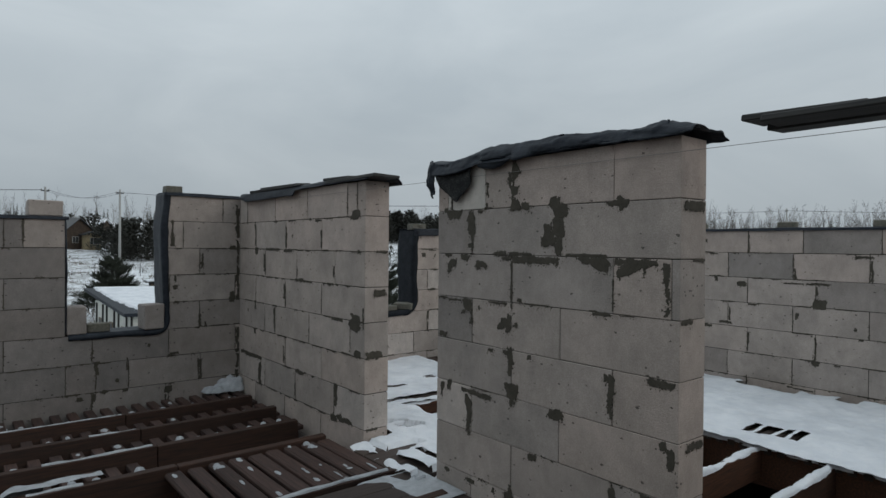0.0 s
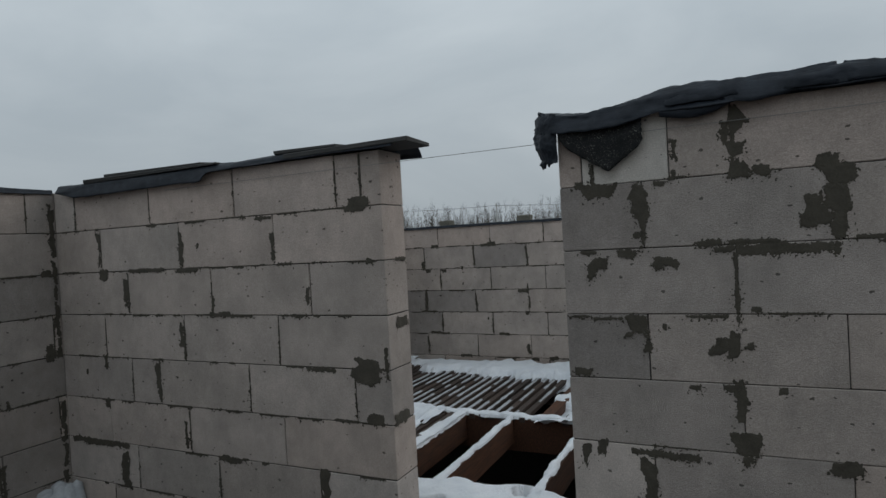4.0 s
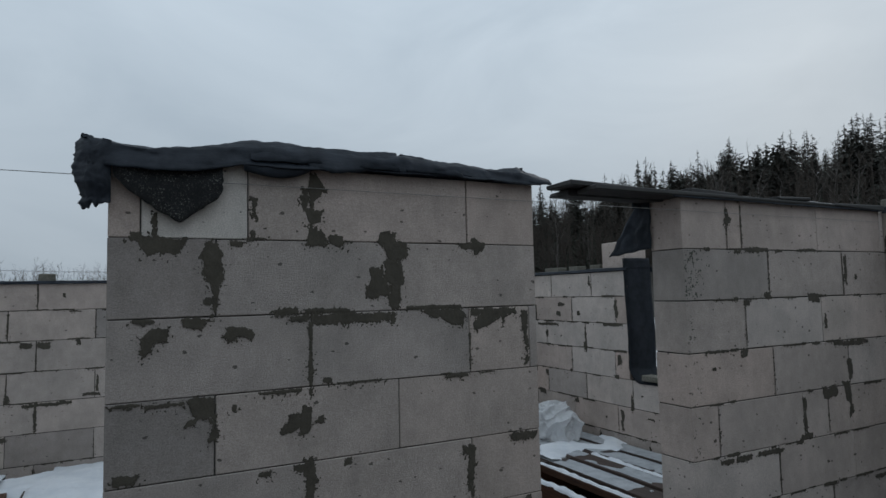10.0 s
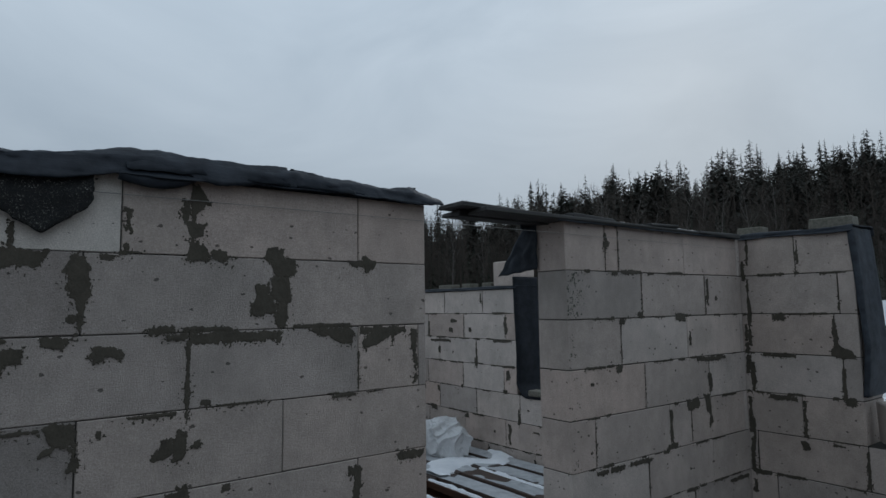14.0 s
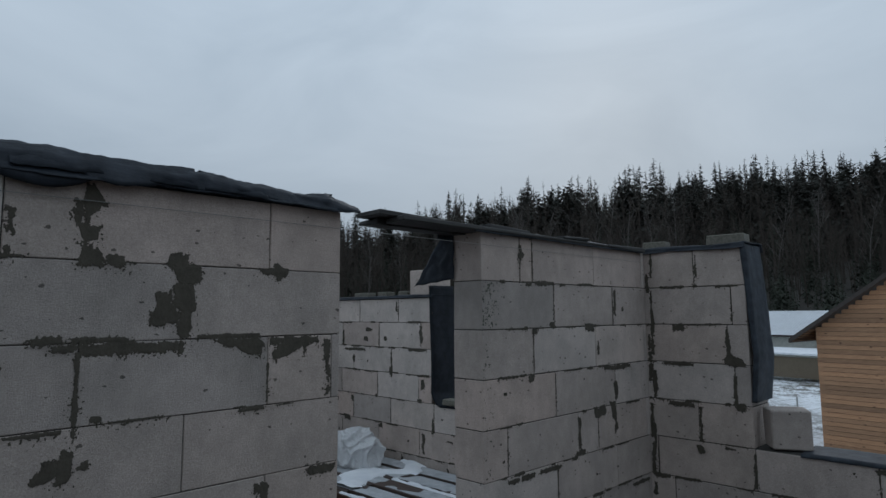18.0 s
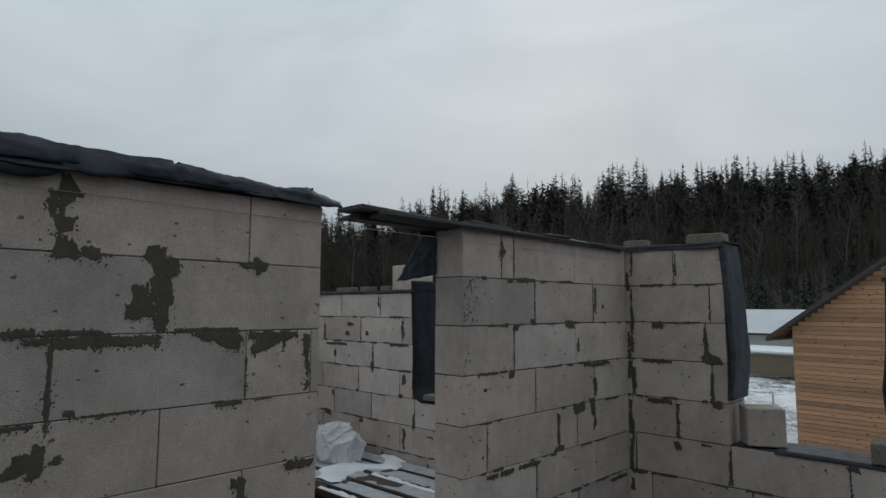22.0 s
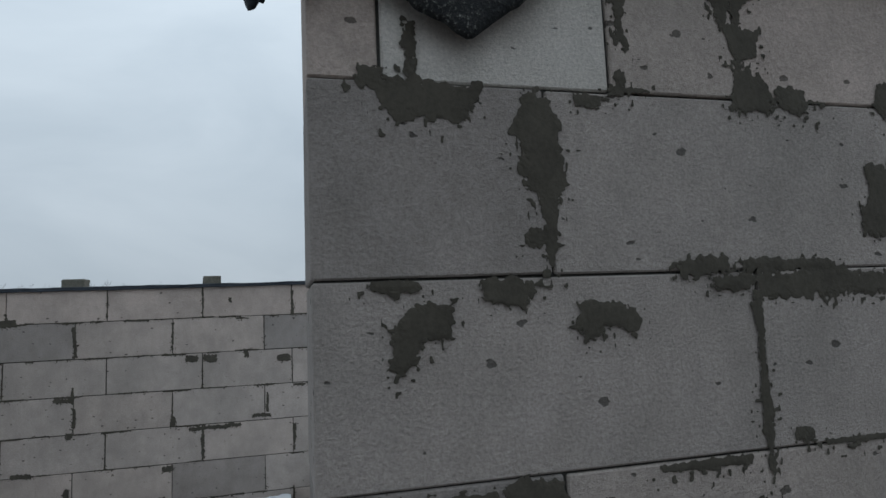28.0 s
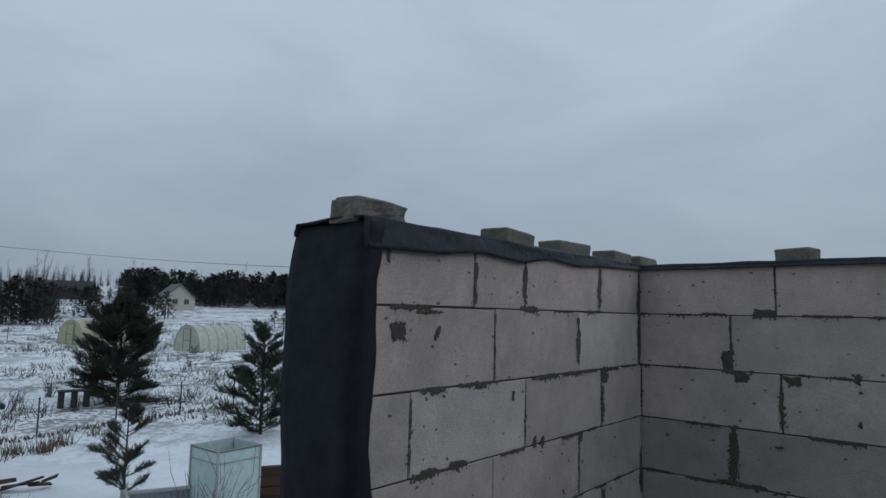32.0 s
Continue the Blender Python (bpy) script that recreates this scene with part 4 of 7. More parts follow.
def rag(u, v):
    w = 0.05 + 0.24 * v + 0.02 * noise.noise((v * 4, 1, 5))
    return (PX + WT - 0.015 + w * u, 0.592 + 0.02 * u + 0.012 * noise.noise((u * 5, v * 4, 51)), TOP + 0.012 - (0.25 + 0.03 * u) * v + 0.010 * noise.noise((u * 6, v * 6, 53)))


sheet("felt_rag", rag, 12, 20, M_FELT, 0.004, "black felt scrap hanging from the boards", "felt")

# outer walls: a thin strip of felt along the top
cover("felt_cover", "narrow black felt strip on the east wall", "y", EX, OT, SY_E - 0.25, NY_E + 0.28, level(1) - 0.020, flat(0.003), flat(0.016), flat(0.03), 0.012, 61.0, fold=0.007, nu=160)
cover("felt_cover", "black felt strip on the north wall beside the window", "x", NY_E, OT, E1 - 0.02, EX + 0.02, level(1) - 0.016, ((E1, 0.004), (4.8, 0.004), (6.2, 0.004)), ((E1, 0.085), (4.5, 0.070), (4.75, 0.050), (4.98, 0.065), (5.2, 0.036), (5.4, 0.046), (5.7, 0.030), (6.1, 0.016)), flat(0.03), 0.012, 67.0, fold=0.008, nu=60)
cover("felt_cover", "black felt strip on the short north wall", "x", NY_E, OT, PX + WT + 0.01, E0 + 0.02, level(0), flat(0.02), flat(0.05), flat(0.03), 0.014, 69.0, fold=0.008, nu=40)
cover("felt_cover", "black felt strip on the north wall", "x", NY_W, OT, WX, W0 + 0.02, level(1), flat(0.008), flat(0.012), flat(0.03), 0.012, 71.0, fold=0.006, nu=60)
cover("felt_cover", "black felt strip on the north wall", "x", NY_W, OT, W1 - 0.01, PX - 0.01, level(0), flat(0.010), flat(0.012), flat(0.03), 0.012, 73.0, fold=0.007, nu=40)
cover("felt_cover", "black felt strip on the south wall", "x", SY_W, -OT, WX, S0 + 0.02, level(1), flat(0.008), flat(0.012), flat(0.03), 0.012, 75.0, fold=0.006, nu=60)
cover("felt_cover", "black felt strip on the south wall", "x", SY_W, -OT, S1 - 0.01, PX - 0.01, level(0), flat(0.014), flat(0.016), flat(0.03), 0.014, 77.0, fold=0.010, nu=40)
cover("felt_cover", "black felt strip on the south wall", "x", SY_E, -OT, F1 - 0.02, EX - 0.01, level(1), flat(0.008), flat(0.012), flat(0.03), 0.012, 79.0, fold=0.006, nu=60)


def lining(label, path, y0, y1, seed, wave=0.012, bulge=0.012, lap=0.05, side=1, m=None):
    """Felt down a jamb and round onto the sill: path of (x, z), breadth from y0 to y1, lapped onto the wall's inner face.
    side: 1 where the wall lies on the path's left as it goes down."""
    seg = [0.0]
    for (a, b), (c, d) in zip(path, path[1:]):
        seg.append(seg[-1] + math.hypot(c - a, d - b))
    depth = abs(y1 - y0)
    sign = math.copysign(1, y1 - y0)

    def fn(u, v):
        s = u * seg[-1]
        i = max(k for k in range(len(seg) - 1) if seg[k] <= s + 1e-9)
        (ax, az), (bx, bz) = path[i], path[i + 1]
        f = (s - seg[i]) / max(seg[i + 1] - seg[i], 1e-6)
        x, z = ax + (bx - ax) * f, az + (bz - az) * f
        L = max(math.hypot(bx - ax, bz - az), 1e-6)
        nx, nz = -(bz - az) / L * side, (bx - ax) / L * side      # towards the wall's body
        w = -lap + (depth + lap) * v
        r = wave * noise.noise((s * 3.3 + seed, v * 1.5, seed)) + 0.4 * wave * noise.noise((s * 11 + seed, v * 3, seed))
        if w < 0:
            k = -w * (1 + 0.22 * noise.noise((s * 4.0 + seed, 1.0, 2.0)) + 0.12 * noise.noise((s * 15.0 + seed, 1.0, 2.0)))
            return (x + nx * k, y0 - sign * (0.010 + 0.35 * abs(r)), z + nz * k)
        b_ = bulge * noise.noise((s * 2, v * 2, seed + 3)) - 0.4 * abs(r)
        return (x - nx * abs(b_), y0 + sign * w * (1 + 0.03 * noise.noise((s * 5, 3, seed))), z - nz * abs(b_) * 0.4)
    return sheet("jamb_felt", fn, 80, 14, m or M_FELT, 0.004, label, "felt")


def bend(x0, z0, x1, z1, n=8):
    """A quarter round from upright at (x0, z0) to level at (x1, z1)."""
    return [(x0 + (x1 - x0) * (1 - math.cos(a)), z0 + (z1 - z0) * math.sin(a)) for a in [math.pi / 2 * k / n for k in range(n + 1)]]


# on an east or right-hand jamb the path runs down and then west: the wall lies to the right
lining("black felt lining a window jamb and its sill", [(E1 - 0.002, level(1) - 0.020), (E1 - 0.03, level(1) - 0.25), (E1 - 0.035, 1.0), (E1 - 0.02, SILL + 0.16)] + bend(E1 - 0.02, SILL + 0.15, E1 - 0.16, SILL + 0.012) + [(3.6, SILL + 0.012), (E0 + 0.03, SILL + 0.012)], NY_E, NY_E + OT + 0.015, 5.0, lap=0.058, side=1, m=M_FELT_BLACK)
lining("black felt hanging down a window jamb", [(E0 + 0.008, TOP + 0.03), (E0 + 0.026, 1.4), (E0 + 0.036, 1.0), (E0 + 0.028, SILL + 0.2), (E0 + 0.03, SILL + 0.02)], NY_E + 0.10, NY_E + OT + 0.05, 9.0, lap=0.0, side=-1, m=M_FELT_WORN)
lining("black felt lining a window jamb and its sill", [(W1 - 0.004, TOP + 0.01), (W1 - 0.03, 1.5), (W1 - 0.02, 1.0), (W1 - 0.008, SILL + 0.10)] + bend(W1 - 0.008, SILL + 0.07, W1 - 0.08, SILL + 0.008) + [(1.0, SILL + 0.008), (W0 + 0.02, SILL + 0.008)], NY_W, NY_W + OT, 15.0, lap=0.045)
lining("black felt down a window jamb", [(W0 + 0.004, level(1) + 0.01), (W0 + 0.014, 1.1), (W0 + 0.010, SILL + 0.03)], NY_W, NY_W + OT, 19.0, lap=0.01, side=-1)
lining("dark felt hanging down a window jamb", [(S1 + 0.004, TOP + 0.01), (S1 - 0.02, 1.5), (S1 - 0.045, 1.1), (S1 - 0.02, SILL + 0.28)], SY_W, SY_W - OT, 23.0, 0.016, lap=0.02, m=M_FELT_WORN)
lining("grey felt lying on a window sill", [(S1 - 0.25, SILL + 0.012), (1.0, SILL + 0.014), (S0 + 0.03, SILL + 0.010)], SY_W, SY_W - OT, 27.0, lap=0.02, m=M_FELT_WORN)
lining("black felt down a window jamb", [(S0 + 0.004, level(1) + 0.01), (S0 + 0.02, 1.2), (S0 + 0.045, 0.95), (S0 + 0.015, SILL + 0.06)], SY_W, SY_W - OT, 29.0, lap=0.01, side=-1)
lining("black felt lining a window jamb and its sill", [(F1 - 0.005, level(1) + 0.10), (F1 - 0.02, 1.3), (F1 - 0.035, 0.95), (F1 - 0.03, SILL + 0.10), (F1 - 0.10, SILL + 0.012), (F0 + 0.02, SILL + 0.012)], SY_E, SY_E - OT, 33.0, lap=0.03, m=M_FELT_BLACK)


# ---------------------------------------------------------------- loose bricks and blocks


def brick_mesh(seed, l, w, h, rough=0.005):
    rnd = random.Random(seed)
    bm = bmesh.new()
    add_box(bm, -l / 2, l / 2, -w / 2, w / 2, 0, h)
    bmesh.ops.subdivide_edges(bm, edges=bm.edges[:], cuts=3, use_grid_fill=True)
    bmesh.ops.bevel(bm, geom=[e for e in bm.edges if e.calc_face_angle(0) > 1], offset=0.006, segments=1, affect="EDGES")
    for v in bm.verts:
        n = noise.noise((v.co.x * 22 + seed, v.co.y * 22, v.co.z * 22))
        v.co += Vector((v.co.x, v.co.y, 0)).normalized() * rough * n if v.co.z > 0.001 else Vector()
        if rnd.random() < 0.10 and v.co.z > 0.02:
            v.co.z -= 1.2 * rough * rnd.random()
    return bm


def brick(x, y, z, turn=0.0, l=0.245, w=0.118, h=0.064, tilt=0.0, label="old grey silicate brick weighing down the felt", rough=0.006):
    ob = part("brick", brick_mesh(int(x * 97 + y * 31) % 1000, l, w, h, rough), M_BRICK)
    ob.matrix_world = pose(x, y, z, tilt, 0, turn)
    return tagged(ob, label, "brick", "loose bricks on the walls")


k1 = level(1) + 0.011
for y, l in ((5.46, 0.15), (4.50, 0.15), (3.58, 0.125), (2.68, 0.17), (1.83, 0.24), (0.9, 0.24), (0.1, 0.2)):
    brick(EX + 0.13, y, k1 - 0.02, 90 if l > 0.2 else random.uniform(70, 110), l)
brick(4.32, NY_E + 0.10, k1 - 0.029, 4, 0.23, 0.12, 0.075, label="broken rough silicate brick on the felt", rough=0.022)
for x, t in ((5.12, 8), (5.58, -4), (6.08, 5), (6.42, 2)):
    brick(x, NY_E + 0.14, k1 - 0.012, t, 0.265)
brick(1.46, NY_W + 0.12, TOP + 0.02, 0, 0.15, 0.12, 0.064)
brick(-0.42, NY_W + 0.14, k1, 4, 0.12)
brick(-1.7, NY_W + 0.14, k1, 4)
brick(1.53, SY_W - 0.12, TOP + 0.022, 3, 0.24, 0.12, 0.066)
brick(2.02, SY_W - 0.10, TOP + 0.022, 6, 0.16, 0.12, 0.055)
brick(0.44, SY_W - 0.12, k1, -3, 0.235)
brick(0.60, SY_W - 0.06, SILL + 0.016, 5, 0.13, 0.14, 0.115, label="broken silicate brick standing on the window sill")
for x in (4.42, 4.72, 5.05, 5.42):
    brick(x, SY_E - 0.12, k1 + 0.002, random.uniform(-6, 6), random.choice((0.245, 0.245, 0.14)), h=0.05)
brick(3.875, NY_E + 0.12, SILL + 0.016, 14, 0.24, 0.17, 0.06, label="pale silicate brick lying on the felted sill")
brick(4.135, NY_E + 0.10, SILL + 0.022, -58, 0.24, 0.125, 0.075, 4, "grey silicate brick leaning in the sill's corner")
brick(3.285, NY_E + 0.10, SILL + 0.014, 12, 0.14, 0.16, 0.072, label="broken yellowish brick on the felted sill", rough=0.016)
brick(0.83, NY_W + 0.12, SILL + 0.013, 2, 0.18, 0.12, 0.075, label="grey silicate brick on the window sill")
brick(3.95, SY_E - 0.02, SILL + 0.014, 4, 0.2, 0.12, 0.05)
brick(3.42, SY_E - 0.05, SILL + 0.014, -6, 0.15, 0.12, 0.055)


def loose_block(x, y, z, l, w, h, turn, label, m=None):
    bm = bmesh.new()
    add_box(bm, -l / 2, l / 2, -w / 2, w / 2, 0, h, 0.008, 0.004)
    ob = part("loose_block", bm, m or M_BLOCK)
    ob.matrix_world = pose(x, y, z, 0, 0, turn)
    return tagged(ob, label, "block", "loose blocks on the walls")


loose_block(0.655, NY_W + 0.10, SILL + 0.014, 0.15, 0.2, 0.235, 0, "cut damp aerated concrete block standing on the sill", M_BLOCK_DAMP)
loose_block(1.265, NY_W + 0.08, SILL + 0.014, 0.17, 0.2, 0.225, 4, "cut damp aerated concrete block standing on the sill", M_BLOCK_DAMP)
loose_block(0.43, NY_W + 0.13, level(1) + 0.016, 0.25, 0.2, 0.13, 0, "cut aerated concrete block on the wall's top")
loose_block(1.235, SY_W - 0.12, SILL + 0.014, 0.23, 0.16, 0.235, 33, "chipped aerated concrete block standing on the sill")
loose_block(3.125, NY_E + 0.17, SILL + 0.014, 0.18, 0.26, 0.115, 8, "frosted aerated concrete block on the felted sill")
loose_block(4.40, SY_E - 0.15, level(1) + 0.014, 0.30, 0.28, 0.245, 0, "single aerated concrete block standing on the wall")

# ---------------------------------------------------------------- mason's line and sack


def tube(name, pts, r, m, parent=None, sides=6):
    verts, faces = [], []
    for i, p in enumerate(pts):
        a, b = Vector(pts[max(i - 1, 0)]), Vector(pts[min(i + 1, len(pts) - 1)])
        q = (b - a).to_track_quat("Z", "Y")
        rr = r[i] if isinstance(r, (list, tuple)) else r
        verts += [tuple(Vector(p) + q @ Vector((rr * math.cos(2 * math.pi * k / sides), rr * math.sin(2 * math.pi * k / sides), 0))) for k in range(sides)]
    n = len(pts)
    faces = [(i * sides + k, i * sides + (k + 1) % sides, (i + 1) * sides + (k + 1) % sides, (i + 1) * sides + k) for i in range(n - 1) for k in range(sides)]
    faces += [tuple(range(sides))[::-1], tuple((n - 1) * sides + k for k in range(sides))]
    return raw(name, verts, faces, m, parent, smooth=True)


m_line, n_, l_, b_ = material("grey_cord", 0.8)
b_.inputs["Base Color"].default_value = (0.25, 0.25, 0.24, 1)
tagged(tube("string_line", [(PX - 0.012, y, 1.733) for y in (-1.1, 0.5, 1.45, 3.0, 4.0, 5.2)], 0.0012, m_line, sides=4), "thin grey mason's line stretched along the partition", "string")

m_bag, n_, l_, b_ = material("white_polythene", 0.22)
b_.inputs["Base Color"].default_value = (0.78, 0.79, 0.80, 1)
b_.inputs["Transmission Weight"].default_value = 0.35
bump(n_, l_, b_, noise_node(n_, l_, 14, 5, 0.6), 0.5, 0.02)
bm = bmesh.new()
bmesh.ops.create_icosphere(bm, subdivisions=6, radius=1)
for v in bm.verts:
    p = v.co.copy()
    ridge_ = sum((1 - abs(noise.noise((p.x * f + 3, p.y * f * 0.7, p.z * f * 0.45 + p.x * 0.6)))) ** 6 * a for f, a in ((1.2, 0.26), (2.3, 0.15), (5.0, 0.06), (11.0, 0.02)))
    s = 0.80 + ridge_
    v.co = Vector((p.x * 0.26 * s, p.y * 0.21 * s, max(-0.12, (p.z + 0.35 * max(0, p.y) * max(0, p.z)) * 0.19 * s)))
bag = part("plastic_sack", bm, m_bag, smooth=True)
bag.location = (4.80, -0.70, FLOOR + 0.14)
tagged(bag, "crumpled white polythene sack lying on the battens", "sack")

# ---------------------------------------------------------------- mortar squeezed out of the joints


def lattice(x, y, seed):
    """Smooth value noise, -1 to 1, on arrays."""
    i, j = np.floor(x), np.floor(y)
    u, v = x - i, y - j
    u, v = u * u * (3 - 2 * u), v * v * (3 - 2 * v)

    def h(a, b):
        q = np.sin(a * 127.1 + b * 311.7 + seed * 74.7) * 43758.5453
        return (q - np.floor(q)) * 2 - 1
    return (h(i, j) * (1 - u) + h(i + 1, j) * u) * (1 - v) + (h(i, j + 1) * (1 - u) + h(i + 1, j + 1) * u) * v


CORNERS, EDGES = ((0, 0), (1, 0), (1, 1), (0, 1)), ((0, 1), (1, 2), (2, 3), (3, 0))


def smear_skin(name, parent, label, dabs, s0, s1, z0, z1, res, place, m=None, lift=1.0):
    """A thin skin of mortar: dabs (s, z, w, h) spread raggedly; place(s, z, out) gives the point."""
    ns, nz = int((s1 - s0) / res) + 1, int((z1 - z0) / res) + 1
    S, Z = np.meshgrid(s0 + res * np.arange(ns + 1), z0 + res * np.arange(nz + 1), indexing="ij")
    F = np.full(S.shape, -1.0)
    for k, (cs, cz, w, h, taper, lean) in enumerate((*d, 0.0, 0.0)[:6] for d in dabs):
        i0, i1 = max(0, int((cs - w / 2 - 0.05 - s0) / res)), min(ns + 1, int((cs + w / 2 + 0.05 - s0) / res) + 2)
        j0, j1 = max(0, int((cz - h / 2 - 0.07 - z0) / res)), min(nz + 1, int((cz + h / 2 + 0.03 - z0) / res) + 2)
        if i1 - i0 < 2 or j1 - j0 < 2:
            continue
        x, y = S[i0:i1, j0:j1], Z[i0:i1, j0:j1]
        small = min(w, h)
        down = np.clip((cz - y) / h * 2, -1, 1)                 # -1 at the dab's head, 1 at its foot
        wide = w * (1 - max(taper, 0) * (down + 1) / 2 - max(-taper, 0) * (1 - down) / 2)
        wide = wide * (0.80 + 0.34 * lattice(y * 26, x * 5, k + 19)) if h > w else wide
        cs = cs + lean * w * down / 2 + (0.18 * w * lattice(y * 15, x * 3, k + 23) if h > 2 * w else 0.0)
        a, b = x - cs + 0.16 * small * lattice(x * 16, y * 16, k), y - cz + 0.16 * small * lattice(x * 16, y * 16, k + 0.37)
        d = np.maximum(np.abs(a) - wide / 2, np.abs(b) - h / 2) * 0.7 + 0.3 * (np.hypot(a / np.maximum(wide, 0.002) * 2, b / h * 2) - 1) * np.minimum(small, wide) / 2
        rag = 0.09 * small * lattice(x * 38, y * 38, k + 3) + min(0.005, 0.14 * small) * lattice(x * 110, y * 80, k + 7) + min(0.0035, 0.12 * small) * lattice(x * 210, y * 210, k + 11) + min(0.0025, 0.10 * small) * lattice(x * 420, y * 420, k + 13)
        f = -d + rag
        drips = (lattice(x * 190, y * 150, k + 17) - 0.42) * 0.014 - np.maximum(0, d) * 0.26 - 0.3 * np.maximum(0, b)
        F[i0:i1, j0:j1] = np.maximum(F[i0:i1, j0:j1], np.maximum(f, drips * (d > 0) - 1.0 * (d <= 0)))
    F[0, :] = F[-1, :] = F[:, 0] = F[:, -1] = -1.0
    solid = F > 0
    code = sum(solid[a:a + ns, b:b + nz] * (1 << k) for k, (a, b) in enumerate(CORNERS))
    verts, faces, seen = [], [], {}

    def vertex(key):
        if key not in seen:
            seen[key] = len(verts)
            (i, j), (p, q) = key
            if (i, j) == (p, q):
                t = 0.0003 + min(1.0, F[i, j] / 0.008) * (0.0008 + 0.0006 * H[i, j])
                verts.append(place(S[i, j], Z[i, j], t * lift))
            else:
                f = F[i, j] / (F[i, j] - F[p, q])
                verts.append(place(S[i, j] + (S[p, q] - S[i, j]) * f, Z[i, j] + (Z[p, q] - Z[i, j]) * f, 0.0))
        return seen[key]
    H = lattice(S * 60, Z * 60, 5.0)
    for i, j in np.argwhere(code > 0):
        c, loop = code[i, j], []
        for k in range(4):
            a = (i + CORNERS[k][0], j + CORNERS[k][1])
            e = (i + CORNERS[(k + 1) % 4][0], j + CORNERS[(k + 1) % 4][1])
            on_a, on_e = c >> k & 1, c >> (k + 1) % 4 & 1
            if on_a:
                loop.append(vertex((a, a)))
            if on_a != on_e:
                loop.append(vertex((a, e) if a < e else (e, a)))
        if len(loop) > 2:
            faces.append(loop)
    if faces:
        tagged(raw(name, verts, faces, m or M_SMEAR, parent), label, kind="stuff")


def m_smear():
    m, n, l, b = material("smeared_mortar", 0.95)
    f = mix(n, l, 0.5, noise_node(n, l, 16, 4, 0.6), noise_node(n, l, 130, 5, 0.7))
    l.new(ramp(n, l, f, (0.3, (0.038, 0.033, 0.025)), (0.7, (0.090, 0.080, 0.062))), b.inputs["Base Color"])
    bump(n, l, b, f, 0.6, 0.003)
    return m


M_SMEAR = m_smear()
MORTAR = {}


def mortar(name, *dabs):
    """Smears of a wall: place along it, height, width, height of the dab, taper and lean."""
    MORTAR.setdefault(name, []).extend(dabs)


mortar("wall_middle_pier", (2.370, 1.757, 0.066, 0.060, -0.6, -0.3), (2.374, 1.716, 0.056, 0.046, 0.5), (2.41, 1.694, 0.044, 0.081, 0.3), (2.389, 1.664, 0.017, 0.246), (2.58, 1.654, 0.031, 0.072, 0.3), (2.38, 1.634, 0.069, 0.052, 0.3), (2.886, 1.592, 0.04, 0.09, -0.5), (2.103, 1.567, 0.084, 0.055), (2.377, 1.563, 0.083, 0.067, -0.4), (2.587, 1.562, 0.026, 0.039), (2.93, 1.554, 0.036, 0.026), (2.298, 1.551, 0.054, 0.044), (1.73, 1.544, 0.053, 0.056), (1.747, 1.542, 0.155, 0.031, 0.3))
mortar("wall_middle_pier", (2.636, 1.536, 0.059, 0.02, 0.3), (2.862, 1.521, 0.160, 0.056, 0.3), (2.072, 1.519, 0.122, 0.069, 0.3), (2.706, 1.478, 0.086, 0.140, 0.2), (2.082, 1.448, 0.083, 0.096), (2.152, 1.407, 0.095, 0.105), (2.699, 1.398, 0.052, 0.110, 0.2), (2.076, 1.357, 0.06, 0.111), (2.727, 1.349, 0.022, 0.025), (2.7, 1.336, 0.030, 0.085, 0.7), (2.473, 1.312, 0.092, 0.032), (1.919, 1.309, 0.250, 0.015), (2.332, 1.308, 0.176, 0.021))
mortar("wall_middle_pier", (2.908, 1.291, 0.063, 0.014), (2.432, 1.284, 0.091, 0.024, 0.4), (1.877, 1.283, 0.2, 0.04, 0.3, -0.3), (1.656, 1.283, 0.23, 0.033), (2.244, 1.279, 0.323, 0.041), (2.76, 1.277, 0.1, 0.038, 0.5), (2.087, 1.27, 0.022, 0.049), (1.617, 1.258, 0.046, 0.061, 0.8), (1.833, 1.257, 0.115, 0.049, 0.5, -0.4), (2.869, 1.251, 0.068, 0.053, 0, 0.3), (1.699, 1.248, 0.142, 0.069, 0.6, 0.5), (2.620, 1.242, 0.096, 0.044), (2.650, 1.232, 0.05, 0.03, 0.4), (2.899, 1.212, 0.04, 0.043, 0, 0.6))
mortar("wall_middle_pier", (2.394, 1.185, 0.016, 0.187), (1.511, 1.177, 0.043, 0.238, 0.75), (1.769, 1.136, 0.012, 0.156), (2.393, 1.104, 0.018, 0.122), (2.335, 1.068, 0.039, 0.021), (1.831, 1.045, 0.113, 0.018), (2.497, 1.044, 0.155, 0.013), (2.951, 1.043, 0.082, 0.011), (2.845, 1.035, 0.117, 0.015), (2.392, 1.023, 0.022, 0.044, 0.7), (2.731, 1.015, 0.102, 0.071, 0.3, -0.3), (2.642, 1.007, 0.019, 0.026), (2.772, 0.973, 0.032, 0.018, 0, 0.4))
mortar("wall_middle_pier", (2.71, 0.945, 0.033, 0.083), (2.461, 0.94, 0.068, 0.063, -0.4, 0.3), (2.365, 0.94, 0.031, 0.03), (2.411, 0.935, 0.059, 0.099, 0.2), (2.95, 0.825, 0.067, 0.032), (2.416, 0.791, 0.083, 0.035, 0.2), (1.531, 0.786, 0.142, 0.032), (2.546, 0.785, 0.043, 0.022), (2.263, 0.784, 0.032, 0.023), (2.394, 0.77, 0.029, 0.115), (1.8, 0.76, 0.045, 0.04), (2.396, 0.744, 0.051, 0.165, 0.4), (1.776, 0.717, 0.037, 0.138))
